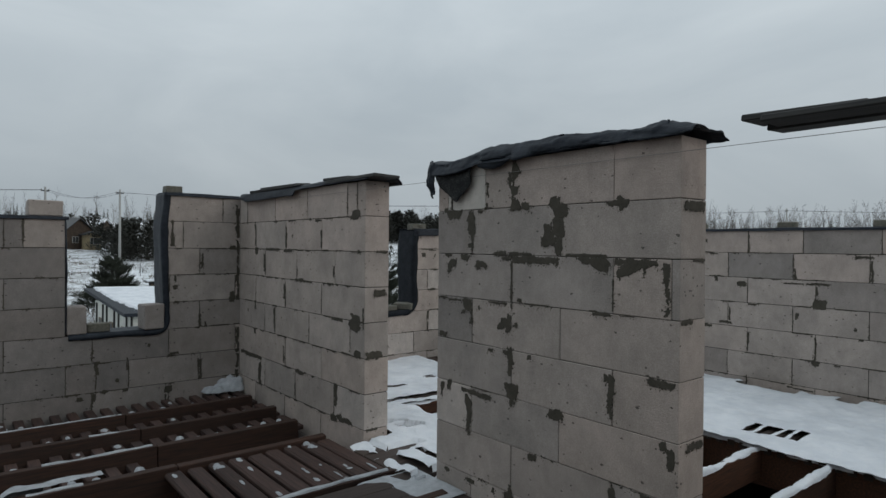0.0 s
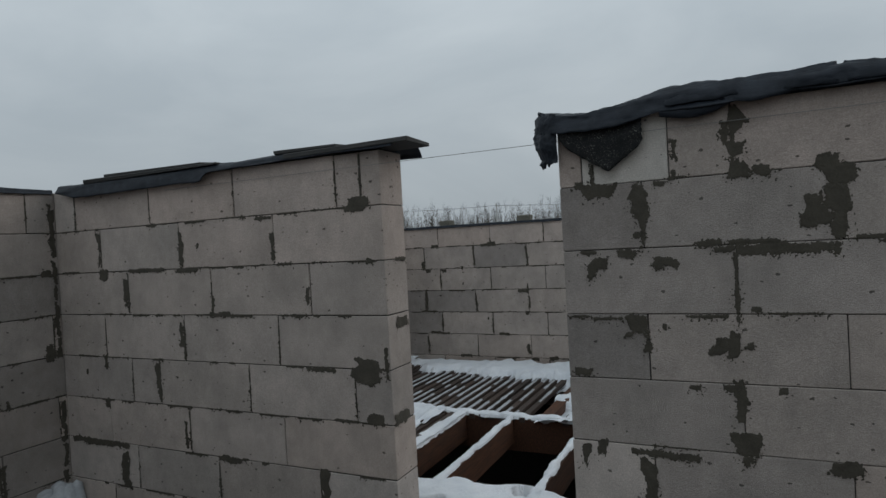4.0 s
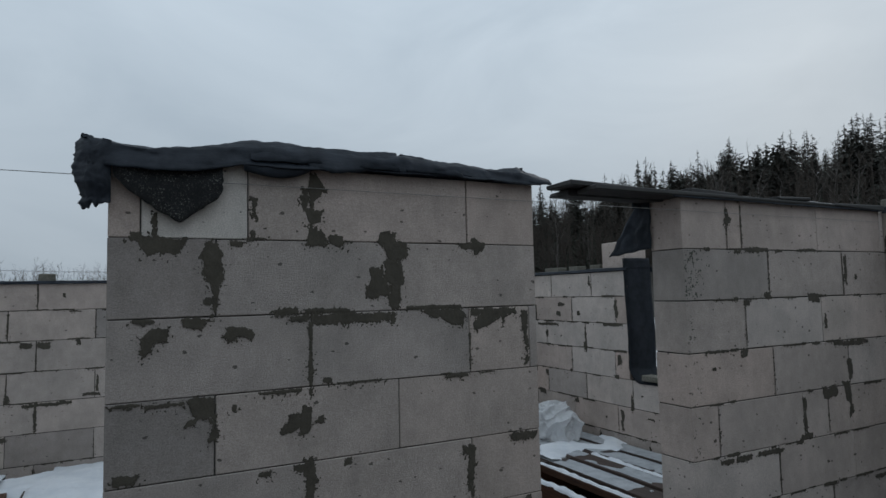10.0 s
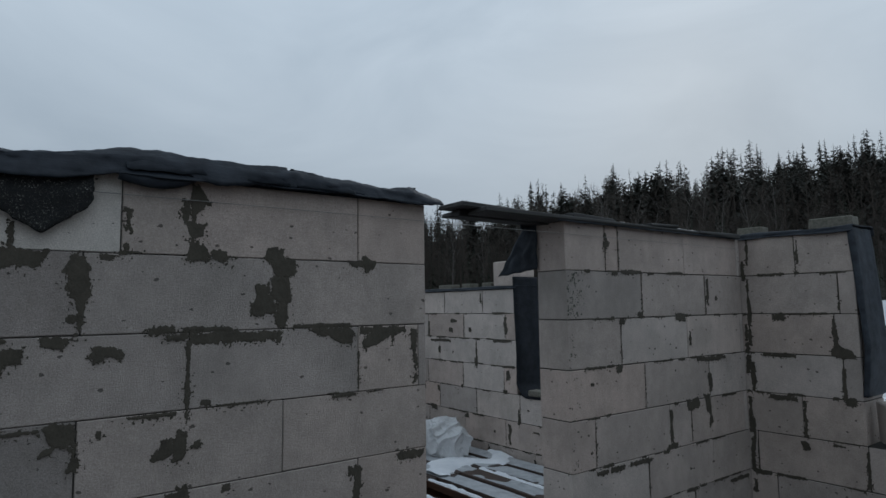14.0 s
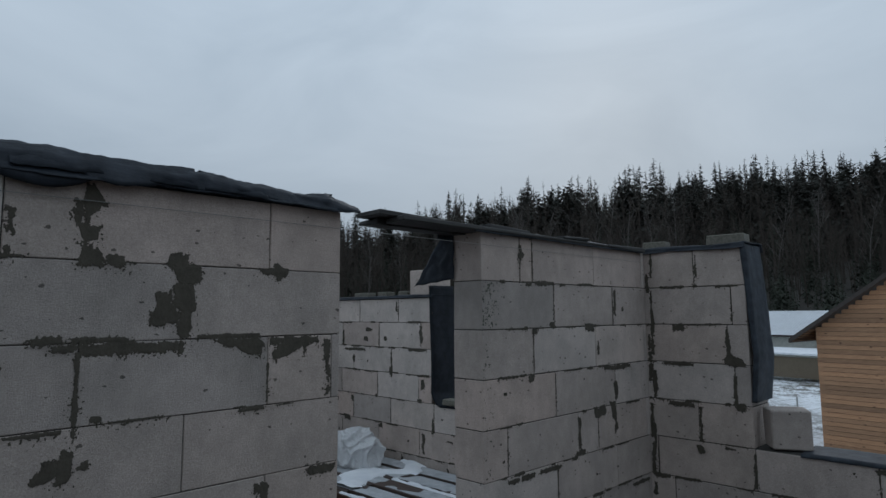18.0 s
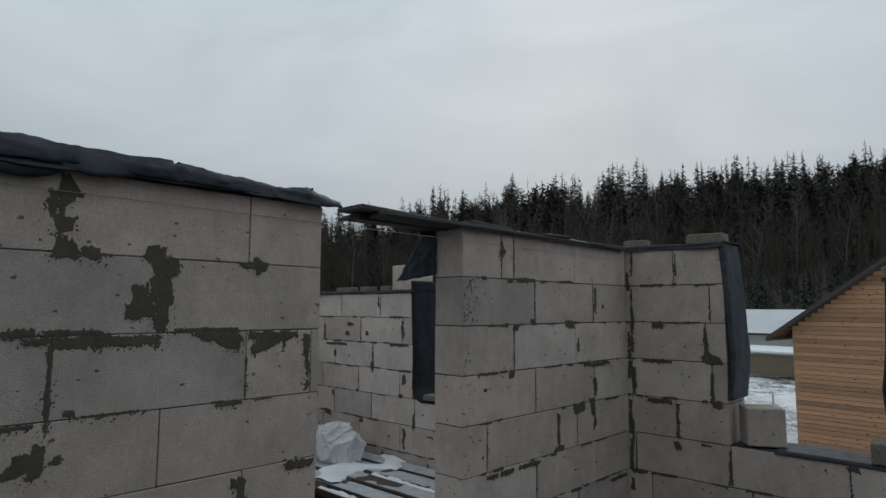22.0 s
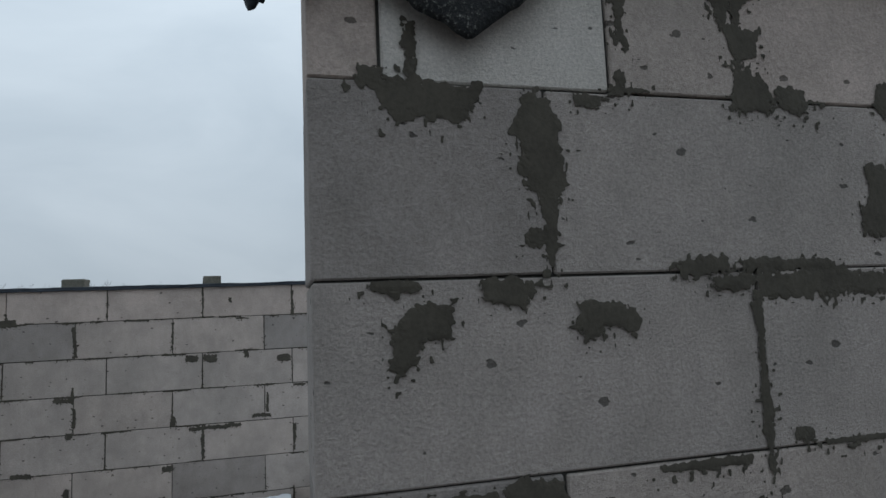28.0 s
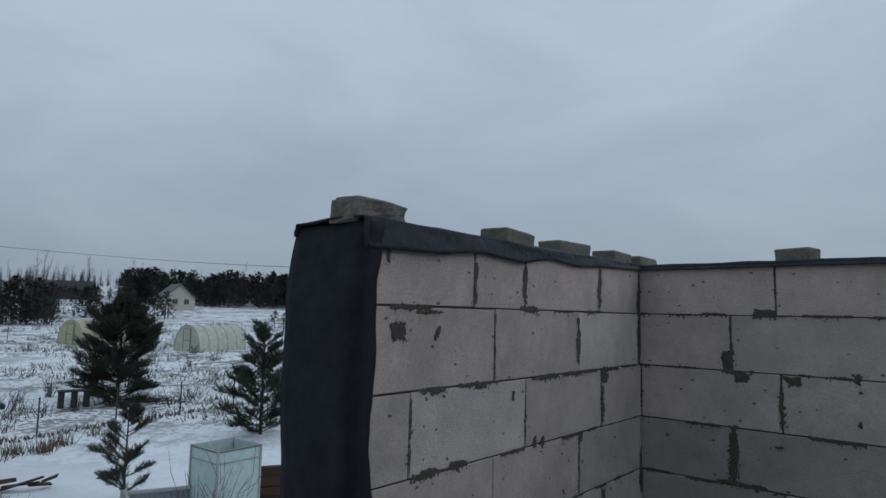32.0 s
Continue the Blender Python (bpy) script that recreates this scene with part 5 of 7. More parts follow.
mortar("wall_middle_pier", (1.784, 0.661, 0.035, 0.108), (1.773, 0.654, 0.036, 0.14, 0.6), (2.387, 0.589, 0.108, 0.106), (2.088, 0.536, 0.103, 0.051), (2.89, 0.532, 0.049, 0.063), (1.516, 0.532, 0.046, 0.047), (2.39, 0.531, 0.032, 0.044), (2.663, 0.528, 0.254, 0.029), (2.966, 0.499, 0.05, 0.102, 0.7), (1.485, 0.483, 0.042, 0.092), (2.725, 0.398, 0.074, 0.228), (2.243, 0.292, 0.066, 0.038), (1.572, 0.271, 0.131, 0.068, 0.6))
mortar("wall_middle_pier", (1.762, 0.238, 0.057, 0.112), (1.571, 0.21, 0.054, 0.063, 0.7), (2.389, 0.067, 0.038, 0.086), (2.407, 0.038, 0.072, 0.049), (2.905, 0.033, 0.054, 0.032), (2.518, 0.032, 0.034, 0.035), (2.086, 0.03, 0.061, 0.019), (2.701, 0.028, 0.074, 0.025), (2.236, 0.024, 0.045, 0.028))
mortar("wall_east", (5.578, 1.304, 0.109, 0.048), (4.88, 1.344, 0.033, 0.069), (3.63, 1.486, 0.025, 0.128), (2.998, 1.387, 0.034, 0.212))
mortar("wall_east", (4.909, 1.296, 0.196, 0.046), (5.086, 1.188, 0.037, 0.272), (4.46, 1.166, 0.047, 0.263), (5.74, 1.1, 0.066, 0.099), (3.354, 1.281, 0.105, 0.018), (3.829, 1.17, 0.03, 0.237), (2.564, 1.152, 0.048, 0.257, -0.6, -0.4), (1.993, 1.268, 0.182, 0.037), (1.934, 1.14, 0.045, 0.248, -0.2))
mortar("wall_east", (5.678, 1.023, 0.109, 0.047, 0.4), (5.468, 1.019, 0.094, 0.047, 0.5, -0.3), (5.238, 1.034, 0.042, 0.078, 0.5, -0.3), (4.464, 0.801, 0.031, 0.13), (5.52, 0.921, 0.026, 0.235), (3.704, 1.007, 0.115, 0.058), (3.58, 1.005, 0.117, 0.068), (3.332, 1.02, 0.056, 0.07), (3.068, 0.975, 0.108, 0.055), (2.572, 1.007, 0.224, 0.02), (2.364, 1.01, 0.251, 0.034), (1.745, 1.0, 0.194, 0.039), (1.745, 0.934, 0.032, 0.104), (2.367, 0.94, 0.031, 0.107), (2.343, 0.82, 0.144, 0.1))
mortar("wall_east", (4.526, 0.77, 0.155, 0.041), (5.086, 0.66, 0.053, 0.247), (5.719, 0.675, 0.056, 0.235), (5.688, 0.548, 0.259, 0.023), (3.233, 0.572, 0.16, 0.041), (3.183, 0.666, 0.03, 0.162), (2.952, 0.776, 0.106, 0.024), (2.051, 0.624, 0.03, 0.039), (3.829, 0.572, 0.044, 0.089), (2.536, 0.7, 0.064, 0.067, 0.7))
mortar("wall_east", (5.526, 0.416, 0.043, 0.23), (5.61, 0.297, 0.179, 0.042), (4.893, 0.389, 0.04, 0.204), (4.764, 0.295, 0.15, 0.052), (2.008, 0.531, 0.047, 0.026), (3.546, 0.515, 0.421, 0.042), (3.628, 0.401, 0.05, 0.217, 0.6), (2.996, 0.403, 0.043, 0.237, 0.4))
mortar("wall_east", (4.482, 0.124, 0.058, 0.127), (5.246, 0.034, 0.172, 0.048), (6.083, 0.282, 0.112, 0.062), (2.375, 0.269, 0.087, 0.052), (3.858, 0.254, 0.094, 0.053), (3.918, 0.034, 0.079, 0.073), (2.193, 0.274, 0.066, 0.019))
mortar("wall_east", (4.665, 0.004, 0.054, 0.043), (4.418, 0.019, 0.083, 0.047), (4.212, 0.03, 0.119, 0.053), (4.02, 0.013, 0.098, 0.084), (2.592, 0.01, 0.068, 0.023), (2.469, 0.001, 0.192, 0.019))
mortar("wall_north_east", (4.726, 1.38, 0.03, 0.166), (5.034, 1.404, 0.055, 0.187), (5.06, 1.3, 0.153, 0.033), (5.648, 1.409, 0.051, 0.208))
mortar("wall_north_east", (4.492, 1.281, 0.154, 0.017), (4.354, 1.226, 0.099, 0.065, 0.2), (4.532, 1.218, 0.028, 0.047), (5.446, 1.178, 0.047, 0.233), (6.078, 1.277, 0.048, 0.559))
mortar("wall_north_east", (5.398, 1.04, 0.188, 0.019), (5.18, 1.038, 0.249, 0.016), (4.544, 1.038, 0.085, 0.028), (4.764, 1.035, 0.072, 0.019), (5.686, 1.023, 0.104, 0.078, 0.3), (5.664, 0.891, 0.051, 0.188), (4.485, 0.794, 0.124, 0.04), (4.645, 0.8, 0.096, 0.028), (5.101, 0.804, 0.04, 0.051), (5.158, 0.799, 0.033, 0.052))
mortar("wall_north_east", (5.46, 0.764, 0.07, 0.072, 0.7), (4.963, 0.546, 0.06, 0.044), (5.046, 0.538, 0.051, 0.063))
mortar("wall_north_east", (4.428, 0.474, 0.067, 0.131), (4.431, 0.33, 0.034, 0.157), (5.679, 0.428, 0.052, 0.219), (6.132, 0.488, 0.123, 0.041))
mortar("wall_north_east", (5.479, 0.27, 0.062, 0.112), (5.485, 0.072, 0.072, 0.031))
mortar("wall_middle_south", (0.255, 1.71, 0.04, 0.11), (0.252, 1.693, 0.066, 0.044), (0.078, 1.55, 0.119, 0.039), (-0.018, 1.553, 0.095, 0.026))
mortar("wall_middle_south", (0.187, 1.537, 0.056, 0.022), (-0.734, 1.443, 0.059, 0.206))
mortar("wall_middle_south", (-0.426, 1.29, 0.118, 0.053), (-0.522, 1.163, 0.041, 0.106), (0.14, 1.281, 0.062, 0.031))
mortar("wall_middle_south", (0.176, 1.027, 0.056, 0.046), (-0.744, 1.028, 0.413, 0.04), (-0.718, 0.882, 0.064, 0.145))
mortar("wall_middle_south", (-0.518, 0.772, 0.173, 0.073), (-0.691, 0.712, 0.12, 0.271, 0.6, -0.2), (-0.288, 0.657, 0.043, 0.241))
mortar("wall_middle_south", (-0.222, 0.53, 0.083, 0.032), (0.344, 0.51, 0.108, 0.037), (0.221, 0.512, 0.148, 0.047), (0.023, 0.514, 0.247, 0.037))
mortar("wall_middle_south", (-1.01, 0.252, 0.281, 0.041))
mortar("wall_south_west", (2.022, 1.719, 0.035, 0.242), (1.703, 1.685, 0.023, 0.19))
mortar("wall_south_west", (2.028, 1.31, 0.042, 0.536))
mortar("wall_south_west", (1.84, 1.278, 0.104, 0.05), (1.518, 1.165, 0.054, 0.254), (1.494, 1.072, 0.137, 0.065))
mortar("wall_south_west", (1.85, 1.035, 0.263, 0.038), (1.465, 1.042, 0.111, 0.035), (2.022, 0.887, 0.067, 0.234), (1.464, 0.793, 0.093, 0.032))
mortar("wall_south_west", (1.844, 0.767, 0.206, 0.046), (1.717, 0.648, 0.042, 0.275))
mortar("wall_south_west", (1.728, 0.487, 0.075, 0.073, 0.3, -0.3), (1.538, 0.516, 0.084, 0.025), (1.394, 0.404, 0.033, 0.247), (0.745, 0.51, 0.07, 0.033), (2.039, 0.518, 0.034, 0.27))
mortar("wall_south_east", (4.738, 1.457, 0.053, 0.143))
mortar("wall_south_east", (4.377, 1.182, 0.097, 0.245), (5.194, 1.218, 0.155, 0.054), (5.244, 1.118, 0.089, 0.072), (4.918, 1.132, 0.073, 0.075), (5.645, 1.13, 0.075, 0.25))
mortar("wall_south_east", (5.433, 1.008, 0.53, 0.049), (4.428, 1.031, 0.391, 0.054), (5.453, 0.907, 0.062, 0.092), (4.828, 0.814, 0.072, 0.113))
mortar("wall_south_east", (4.34, 0.786, 0.254, 0.037), (4.349, 0.713, 0.088, 0.16))
mortar("wall_south_east", (5.469, 0.482, 0.081, 0.09), (4.217, 0.332, 0.053, 0.207))
mortar("wall_south_east", (5.564, 0.276, 0.167, 0.097), (4.995, 0.255, 0.092, 0.062), (4.344, 0.158, 0.079, 0.262), (3.996, 0.22, 0.116, 0.03))
mortar("wall_south_east", (4.643, -0.022, 0.05, 0.053), (4.018, -0.059, 0.05, 0.13))
mortar("wall_middle_north", (5.8, 1.434, 0.07, 0.231), (5.122, 1.404, 0.057, 0.23), (4.48, 1.386, 0.053, 0.168), (4.529, 1.535, 0.134, 0.026), (3.982, 1.542, 0.131, 0.041), (3.912, 1.298, 0.043, 0.034))
mortar("wall_middle_north", (5.084, 1.288, 0.202, 0.041), (4.903, 1.096, 0.038, 0.101), (4.855, 1.047, 0.187, 0.04), (5.58, 1.17, 0.066, 0.202), (5.405, 1.296, 0.356, 0.034), (4.272, 1.137, 0.037, 0.108))
mortar("wall_middle_north", (3.848, 0.821, 0.031, 0.184), (5.153, 0.933, 0.058, 0.168), (4.341, 1.035, 0.062, 0.019))
mortar("wall_middle_north", (5.349, 0.665, 0.07, 0.26), (4.225, 0.781, 0.21, 0.036), (3.967, 0.782, 0.162, 0.143), (3.994, 0.775, 0.131, 0.052), (5.795, 0.764, 0.06, 0.093), (3.919, 0.558, 0.106, 0.061))
mortar("wall_middle_north", (5.158, 0.379, 0.041, 0.19), (5.797, 0.522, 0.06, 0.07))
mortar("wall_middle_north", (5.893, 0.274, 0.635, 0.056), (5.672, 0.128, 0.125, 0.251, 0.4), (4.852, 0.278, 0.201, 0.052), (4.23, 0.208, 0.101, 0.188), (4.264, 0.032, 0.121, 0.062), (4.102, 0.046, 0.267, 0.057), (6.25, 0.06, 0.136, 0.124))
mortar("wall_north_west", (2.042, 1.594, 0.045, 0.342))
mortar("wall_north_west", (1.43, 1.436, 0.047, 0.291), (1.999, 1.303, 0.075, 0.048))
mortar("wall_north_west", (1.702, 1.18, 0.055, 0.185))
mortar("wall_north_west", (1.402, 0.958, 0.025, 0.177), (1.46, 1.007, 0.034, 0.067), (1.453, 0.928, 0.051, 0.049), (1.996, 0.812, 0.089, 0.11))
mortar("wall_north_west", (1.466, 0.786, 0.055, 0.031), (1.683, 0.602, 0.046, 0.137), (1.736, 0.559, 0.037, 0.07))
mortar("wall_north_west", (1.449, 0.31, 0.098, 0.031), (0.77, 0.402, 0.021, 0.121))
mortar("wall_north_west", (1.672, 0.132, 0.031, 0.25), (0.806, 0.242, 0.067, 0.141, 0.4), (1.048, 0.255, 0.026, 0.134), (0.865, 0.034, 0.057, 0.041))
mortar("wall_north_west", (1.036, 0.022, 0.049, 0.033), (1.397, -0.018, 0.092, 0.087), (1.374, -0.104, 0.029, 0.096), (0.681, -0.012, 0.07, 0.047), (0.788, -0.008, 0.045, 0.083))
rs = random.Random(5)
MUDDY = ("wall_middle_south", "wall_south_west", "wall_south_east")      # the walls with the most mortar squeezed out
for name, (parent, axis, face, thick, courses) in WALLS.items():
    if name == "wall_west":
        continue
    sign = math.copysign(1, thick)
    pier_own = name == "wall_middle_pier"
    known, shrink = MORTAR.get(name, []), 0.93 if pier_own else 0.68 if name == "wall_south_east" else 0.82
    dabs = [(d[0], d[1], max(d[2] * shrink * (0.8 if d[3] > 2.5 * d[2] and not pier_own else 1), 0.006), max(d[3] * shrink * (0.8 if d[2] > 2.5 * d[3] and not pier_own else 1), 0.006), *d[4:]) for d in known]
    few = 0.2 if known else 1.0

    def place(s, z, out, axis=axis, base=face - sign * 0.0020, sign=sign):
        return (s, base - sign * out, z) if axis == "x" else (base - sign * out, s, z)
    for c, (spans, joints) in courses.items():
        if level(c) < -0.3:
            continue
        for a, b in spans:
            for j in joints:
                if not a + 0.05 < j < b - 0.05 or pier_own:
                    continue
                if rs.random() < 0.8:             # a thin dark upright joint
                    dabs.append((j, level(c - 0.5), rs.uniform(0.006, 0.012), rs.uniform(0.20, 0.25)))
                if rs.random() < 0.55 * few:      # mortar proud of an upright joint
                    dabs.append((j, level(c - 0.5) + rs.uniform(-0.04, 0.04), rs.uniform(0.012, 0.034), rs.uniform(0.10, 0.25)))
                if rs.random() < 0.65 * few:      # a dab at its foot
                    dabs.append((j + rs.uniform(-0.03, 0.03), level(c) + rs.uniform(-0.02, 0.02), rs.uniform(0.03, 0.12), rs.uniform(0.022, 0.06)))
            s = a
            while s < b:                    # along the bed joint
                w = rs.uniform(0.02, 0.20)
                if rs.random() < (0.30 if pier_own else 0.72) and a + w / 2 < s < b - w / 2:
                    dabs.append((s, level(c, "pier" if pier_own else None) + rs.uniform(-0.004, 0.004), w, rs.uniform(0.003, 0.008) if pier_own else rs.uniform(0.007, 0.019) * (1.0 if name in MUDDY else 0.72)))
                if rs.random() < 0.04 and not pier_own:
                    dabs.append((s, level(c) + rs.uniform(0.03, 0.2), rs.uniform(0.01, 0.035), rs.uniform(0.01, 0.04)))
                s += w + rs.uniform(0.01, 0.10)
    corner = {"wall_north_west": PX - 0.02, "wall_north_east": EX - 0.02, "wall_south_west": PX - 0.02}.get(name)
    if corner:                              # mortar run down the inner corner
        z = 0.0
        while z < level(0 if corner < 3 else 1) - 0.15:
            h = min(rs.uniform(0.08, 0.25), level(0 if corner < 3 else 1) - 0.05 - z)
            if rs.random() < 0.75:
                dabs.append((corner, z + h / 2, rs.uniform(0.025, 0.05), h))
            z += h + rs.uniform(0, 0.06)
    ends = [e for spans, _ in courses.values() for span in spans for e in span]
    smear_skin("mortar_smears", parent, "dark ragged smears of mortar along the joints", dabs, min(ends), min(max(ends), corner + 0.017 if corner else 99), -0.15, TOP - 0.01, 0.0023 if pier_own else 0.0046, place)

# smears on the blocks' end faces, and dark algae specks by the south doorway
pier_wall, north_wall, south_wall = (WALLS[k][0] for k in ("wall_middle_pier", "wall_middle_north", "wall_middle_south"))
smear_skin("mortar_smears", pier_wall, "dark smears of mortar on the pier's end", [(PX + 0.10, level(1) - 0.03, 0.16, 0.045), (PX + 0.05, level(3), 0.09, 0.02), (PX + 0.14, level(2), 0.10, 0.012), (PX + 0.12, level(5) - 0.01, 0.12, 0.03)], PX, PX + WT, 0.0, TOP - 0.02, 0.005, lambda s, z, out: (s, 1.448 - out, z))
smear_skin("mortar_smears", north_wall, "dark smears of mortar on the partition's end", [(PX + 0.08, level(5) + 0.02, 0.14, 0.05), (PX + 0.12, level(3) - 0.04, 0.10, 0.05), (PX + 0.14, level(2), 0.10, 0.02), (PX + 0.06, level(7), 0.10, 0.02)], PX, PX + WT, 0.0, TOP - 0.02, 0.005, lambda s, z, out: (s, 3.828 - out, z))
ra = random.Random(31)
M_ALGAE = stone_material("dark_algae", (0.055, 0.060, 0.045), (0.12, 0.125, 0.10), 80, 0.95)
specks = [(0.58 - abs(ra.gauss(0, 0.07)), ra.uniform(level(2) + 0.02, level(1) - 0.005), ra.uniform(0.003, 0.012), ra.uniform(0.003, 0.010)) for _ in range(55)]
specks += [(0.58 - abs(ra.gauss(0, 0.04)), ra.uniform(level(5), level(2)), ra.uniform(0.003, 0.009), ra.uniform(0.003, 0.008)) for _ in range(22)]
smear_skin("algae", south_wall, "dark specks of algae near the doorway's edge", specks, 0.30, 0.579, 0.4, TOP - 0.02, 0.004, lambda s, z, out: (PX - 0.0016 - out, s, z), M_ALGAE)

# thin frost on the felted sills and on the blocks that lie there
smear_skin("frost", None, "thin frosty snow on the felted sill", [(3.52, 6.27, 0.17, 0.07), (3.66, 6.24, 0.13, 0.04), (3.44, 6.33, 0.12, 0.04), (3.75, 6.36, 0.10, 0.03)], 3.3, 4.0, 6.12, 6.46, 0.005, lambda s, z, out: (s, z, SILL + 0.030 + out), M_FROST, 6.0)
smear_skin("frost", None, "thin frosty snow on the sill block", [(3.13, 6.30, 0.16, 0.16), (3.16, 6.38, 0.10, 0.08)], 3.03, 3.24, 6.19, 6.45, 0.005, lambda s, z, out: (s, z, SILL + 0.1305 + out), M_FROST, 4.0)

# ---------------------------------------------------------------- trees


def bark_material(name, a, b_):
    m, n, l, b = material(name, 0.95)
    f = noise_node(n, l, 3, 6, 0.7)
    l.new(ramp(n, l, f, (0.3, a), (0.7, b_)), b.inputs["Base Color"])
    b.inputs["Specular IOR Level"].default_value = 0.08
    return m


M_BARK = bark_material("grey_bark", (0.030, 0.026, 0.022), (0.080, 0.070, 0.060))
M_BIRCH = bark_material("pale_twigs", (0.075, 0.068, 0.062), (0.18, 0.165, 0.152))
# far needles lifted and greyed: distance haze is put into their colour
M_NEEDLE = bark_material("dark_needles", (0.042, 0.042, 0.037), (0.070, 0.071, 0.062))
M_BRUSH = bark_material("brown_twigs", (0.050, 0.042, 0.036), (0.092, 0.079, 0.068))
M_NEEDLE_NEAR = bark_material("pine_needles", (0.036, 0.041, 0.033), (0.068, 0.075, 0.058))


def limb(verts, faces, a, b, r0, r1, sides=3):
    a, b = Vector(a), Vector(b)
    q = (b - a).to_track_quat("Z", "Y")
    base = len(verts)
    for p, r in ((a, r0), (b, r1)):
        verts.extend(tuple(p + q @ Vector((r * math.cos(2 * math.pi * k / sides), r * math.sin(2 * math.pi * k / sides), 0))) for k in range(sides))
    faces.extend((base + k, base + (k + 1) % sides, base + sides + (k + 1) % sides, base + sides + k) for k in range(sides))


def twig(verts, faces, a, b, w):
    """A thin far twig: one narrow blade."""
    side = (b - a).cross(Vector((0.4, 0.7, 0.2))).normalized() * w
    k = len(verts)
    verts.extend((tuple(a - side), tuple(a + side), tuple(b)))
    faces.append((k, k + 1, k + 2))


def spruce(seed, high, wide, blades=260, pine=False, z0=0.36):
    """A crown of many overlapping drooping sprays round a straight trunk; a pine keeps only its upper ones."""
    r = random.Random(seed)
    v, f = [], []
    limb(v, f, (0, 0, 0), (0, 0, high * 0.98), high * 0.010, 0.02, 5)
    z0 = 0.48 if pine else z0
    tiers = 38
    for t in range(tiers):
        k = (t + 0.5) / tiers
        reach = wide * ((math.sin(math.pi * min(1, 0.22 + 0.78 * k)) * 0.9 + 0.08) if pine else (1 - k) ** 0.66 * min(1, 0.45 + 3 * k) + 0.016) * r.uniform(0.86, 1.10)
        for _ in range(max(2, round(blades / tiers / 3))):
            a, long = r.uniform(0, 2 * math.pi), reach * r.uniform(0.55, 1.12)
            d, s = Vector((math.cos(a), math.sin(a), 0)), Vector((-math.sin(a), math.cos(a), 0))
            z = high * (z0 + (0.985 - z0) * (k + r.uniform(-0.6, 0.6) / tiers))
            sag = r.uniform(0.05, 0.5) if pine else r.uniform(-0.75, -0.15) * (1 - 0.5 * k)
            for i in range(3):                  # three sprays along a bough, each smaller
                f0, f1 = i / 3 + 0.06, (i + 1.25) / 3
                p0, p1 = d * long * f0 + Vector((0, 0, z + sag * long * f0)), d * long * f1 + Vector((0, 0, z + sag * long * f1 * (1.15 if not pine else 0.8)))
                w = (s + Vector((0, 0, r.uniform(-0.6, 0.6)))) * (0.10 + 0.30 * long) * (1.1 - 0.28 * i) * r.uniform(0.7, 1.2)
                m_ = p0.lerp(p1, 0.45) - Vector((0, 0, 0.10 * long))
                b = len(v)
                v.extend(tuple(q) for q in (p0, m_ + w, p1, m_ - w))
                f.append((b, b + 1, b + 2, b + 3))
    return np.array(v), f


def bare(seed, high, spreadness=0.32):
    r = random.Random(seed)
    v, f = [], []
    p, lean = Vector((0, 0, 0)), Vector((r.uniform(-0.05, 0.05), r.uniform(-0.05, 0.05), 1))
    seg = 7
    nodes = []
    for i in range(seg):
        q = p + lean * high / seg * 0.95
        w0, w1 = high * 0.0062 * (1 - i / seg) + 0.014, high * 0.0062 * (1 - (i + 1) / seg) + 0.012
        limb(v, f, p, q, w0, w1, 4)
        nodes.append((q, i))
        p = q
        lean = (lean + Vector((r.uniform(-0.08, 0.08), r.uniform(-0.08, 0.08), 0))).normalized()
    for q, i in nodes:
        if i < 2:
            continue
        for _ in range(4):
            a = r.uniform(0, 6.283)
            L = high * spreadness * r.uniform(0.4, 0.9) * (1 - 0.5 * i / seg)
            d = Vector((math.cos(a) * 0.55, math.sin(a) * 0.55, r.uniform(0.6, 1.1))).normalized()
            m1 = q + d * L * 0.5 - Vector((0, 0, r.uniform(0, high / seg)))
            m0 = q - Vector((0, 0, r.uniform(0, high / seg)))
            m1 = m0 + d * L * 0.5
            e = m1 + (d + Vector((0, 0, 0.35))).normalized() * L * 0.5
            limb(v, f, m0, m1, 0.026, 0.020)
            limb(v, f, m1, e, 0.020, 0.010)
            for _ in range(9):
                b0 = m0.lerp(e, r.uniform(0.35, 1.0))
                d2 = (d + Vector((r.uniform(-0.8, 0.8), r.uniform(-0.8, 0.8), r.uniform(-0.1, 0.7)))).normalized()
                twig(v, f, b0, b0 + d2 * L * r.uniform(0.25, 0.55), 0.015)
    return np.array(v), f


def grove(name, label, kinds, spots, m):
    """Many trees in one mesh; spots: x, y, size, kind."""
    V, F, base = [], [], 0
    for x, y, s, k, a in spots:
        v, f = kinds[k]
        c, q = math.cos(a), math.sin(a)
        w = np.stack([v[:, 0] * c - v[:, 1] * q, v[:, 0] * q + v[:, 1] * c, v[:, 2]], 1) * s + (x, y, ground_z(x, y) - 0.2)
        V.append(w)
        F.extend(tuple(i + base for i in face) for face in f)
        base += len(v)
    return tagged(raw(name, np.concatenate(V), F, m), label, "trees", kind="stuff")


rt = random.Random(11)
spruces = [spruce(k, 21, 2.6 + 0.5 * (k % 3), 480, False, 0.12 + 0.05 * (k % 2)) for k in range(6)] + [spruce(20 + k, 18.5, 2.4 + 0.3 * k, 340, True) for k in range(3)]
smalls = [spruce(50 + k, 20, 3.0 + 0.5 * (k % 3), 150, False, 0.10) for k in range(5)]
bares = [bare(40 + k, 17) for k in range(5)]


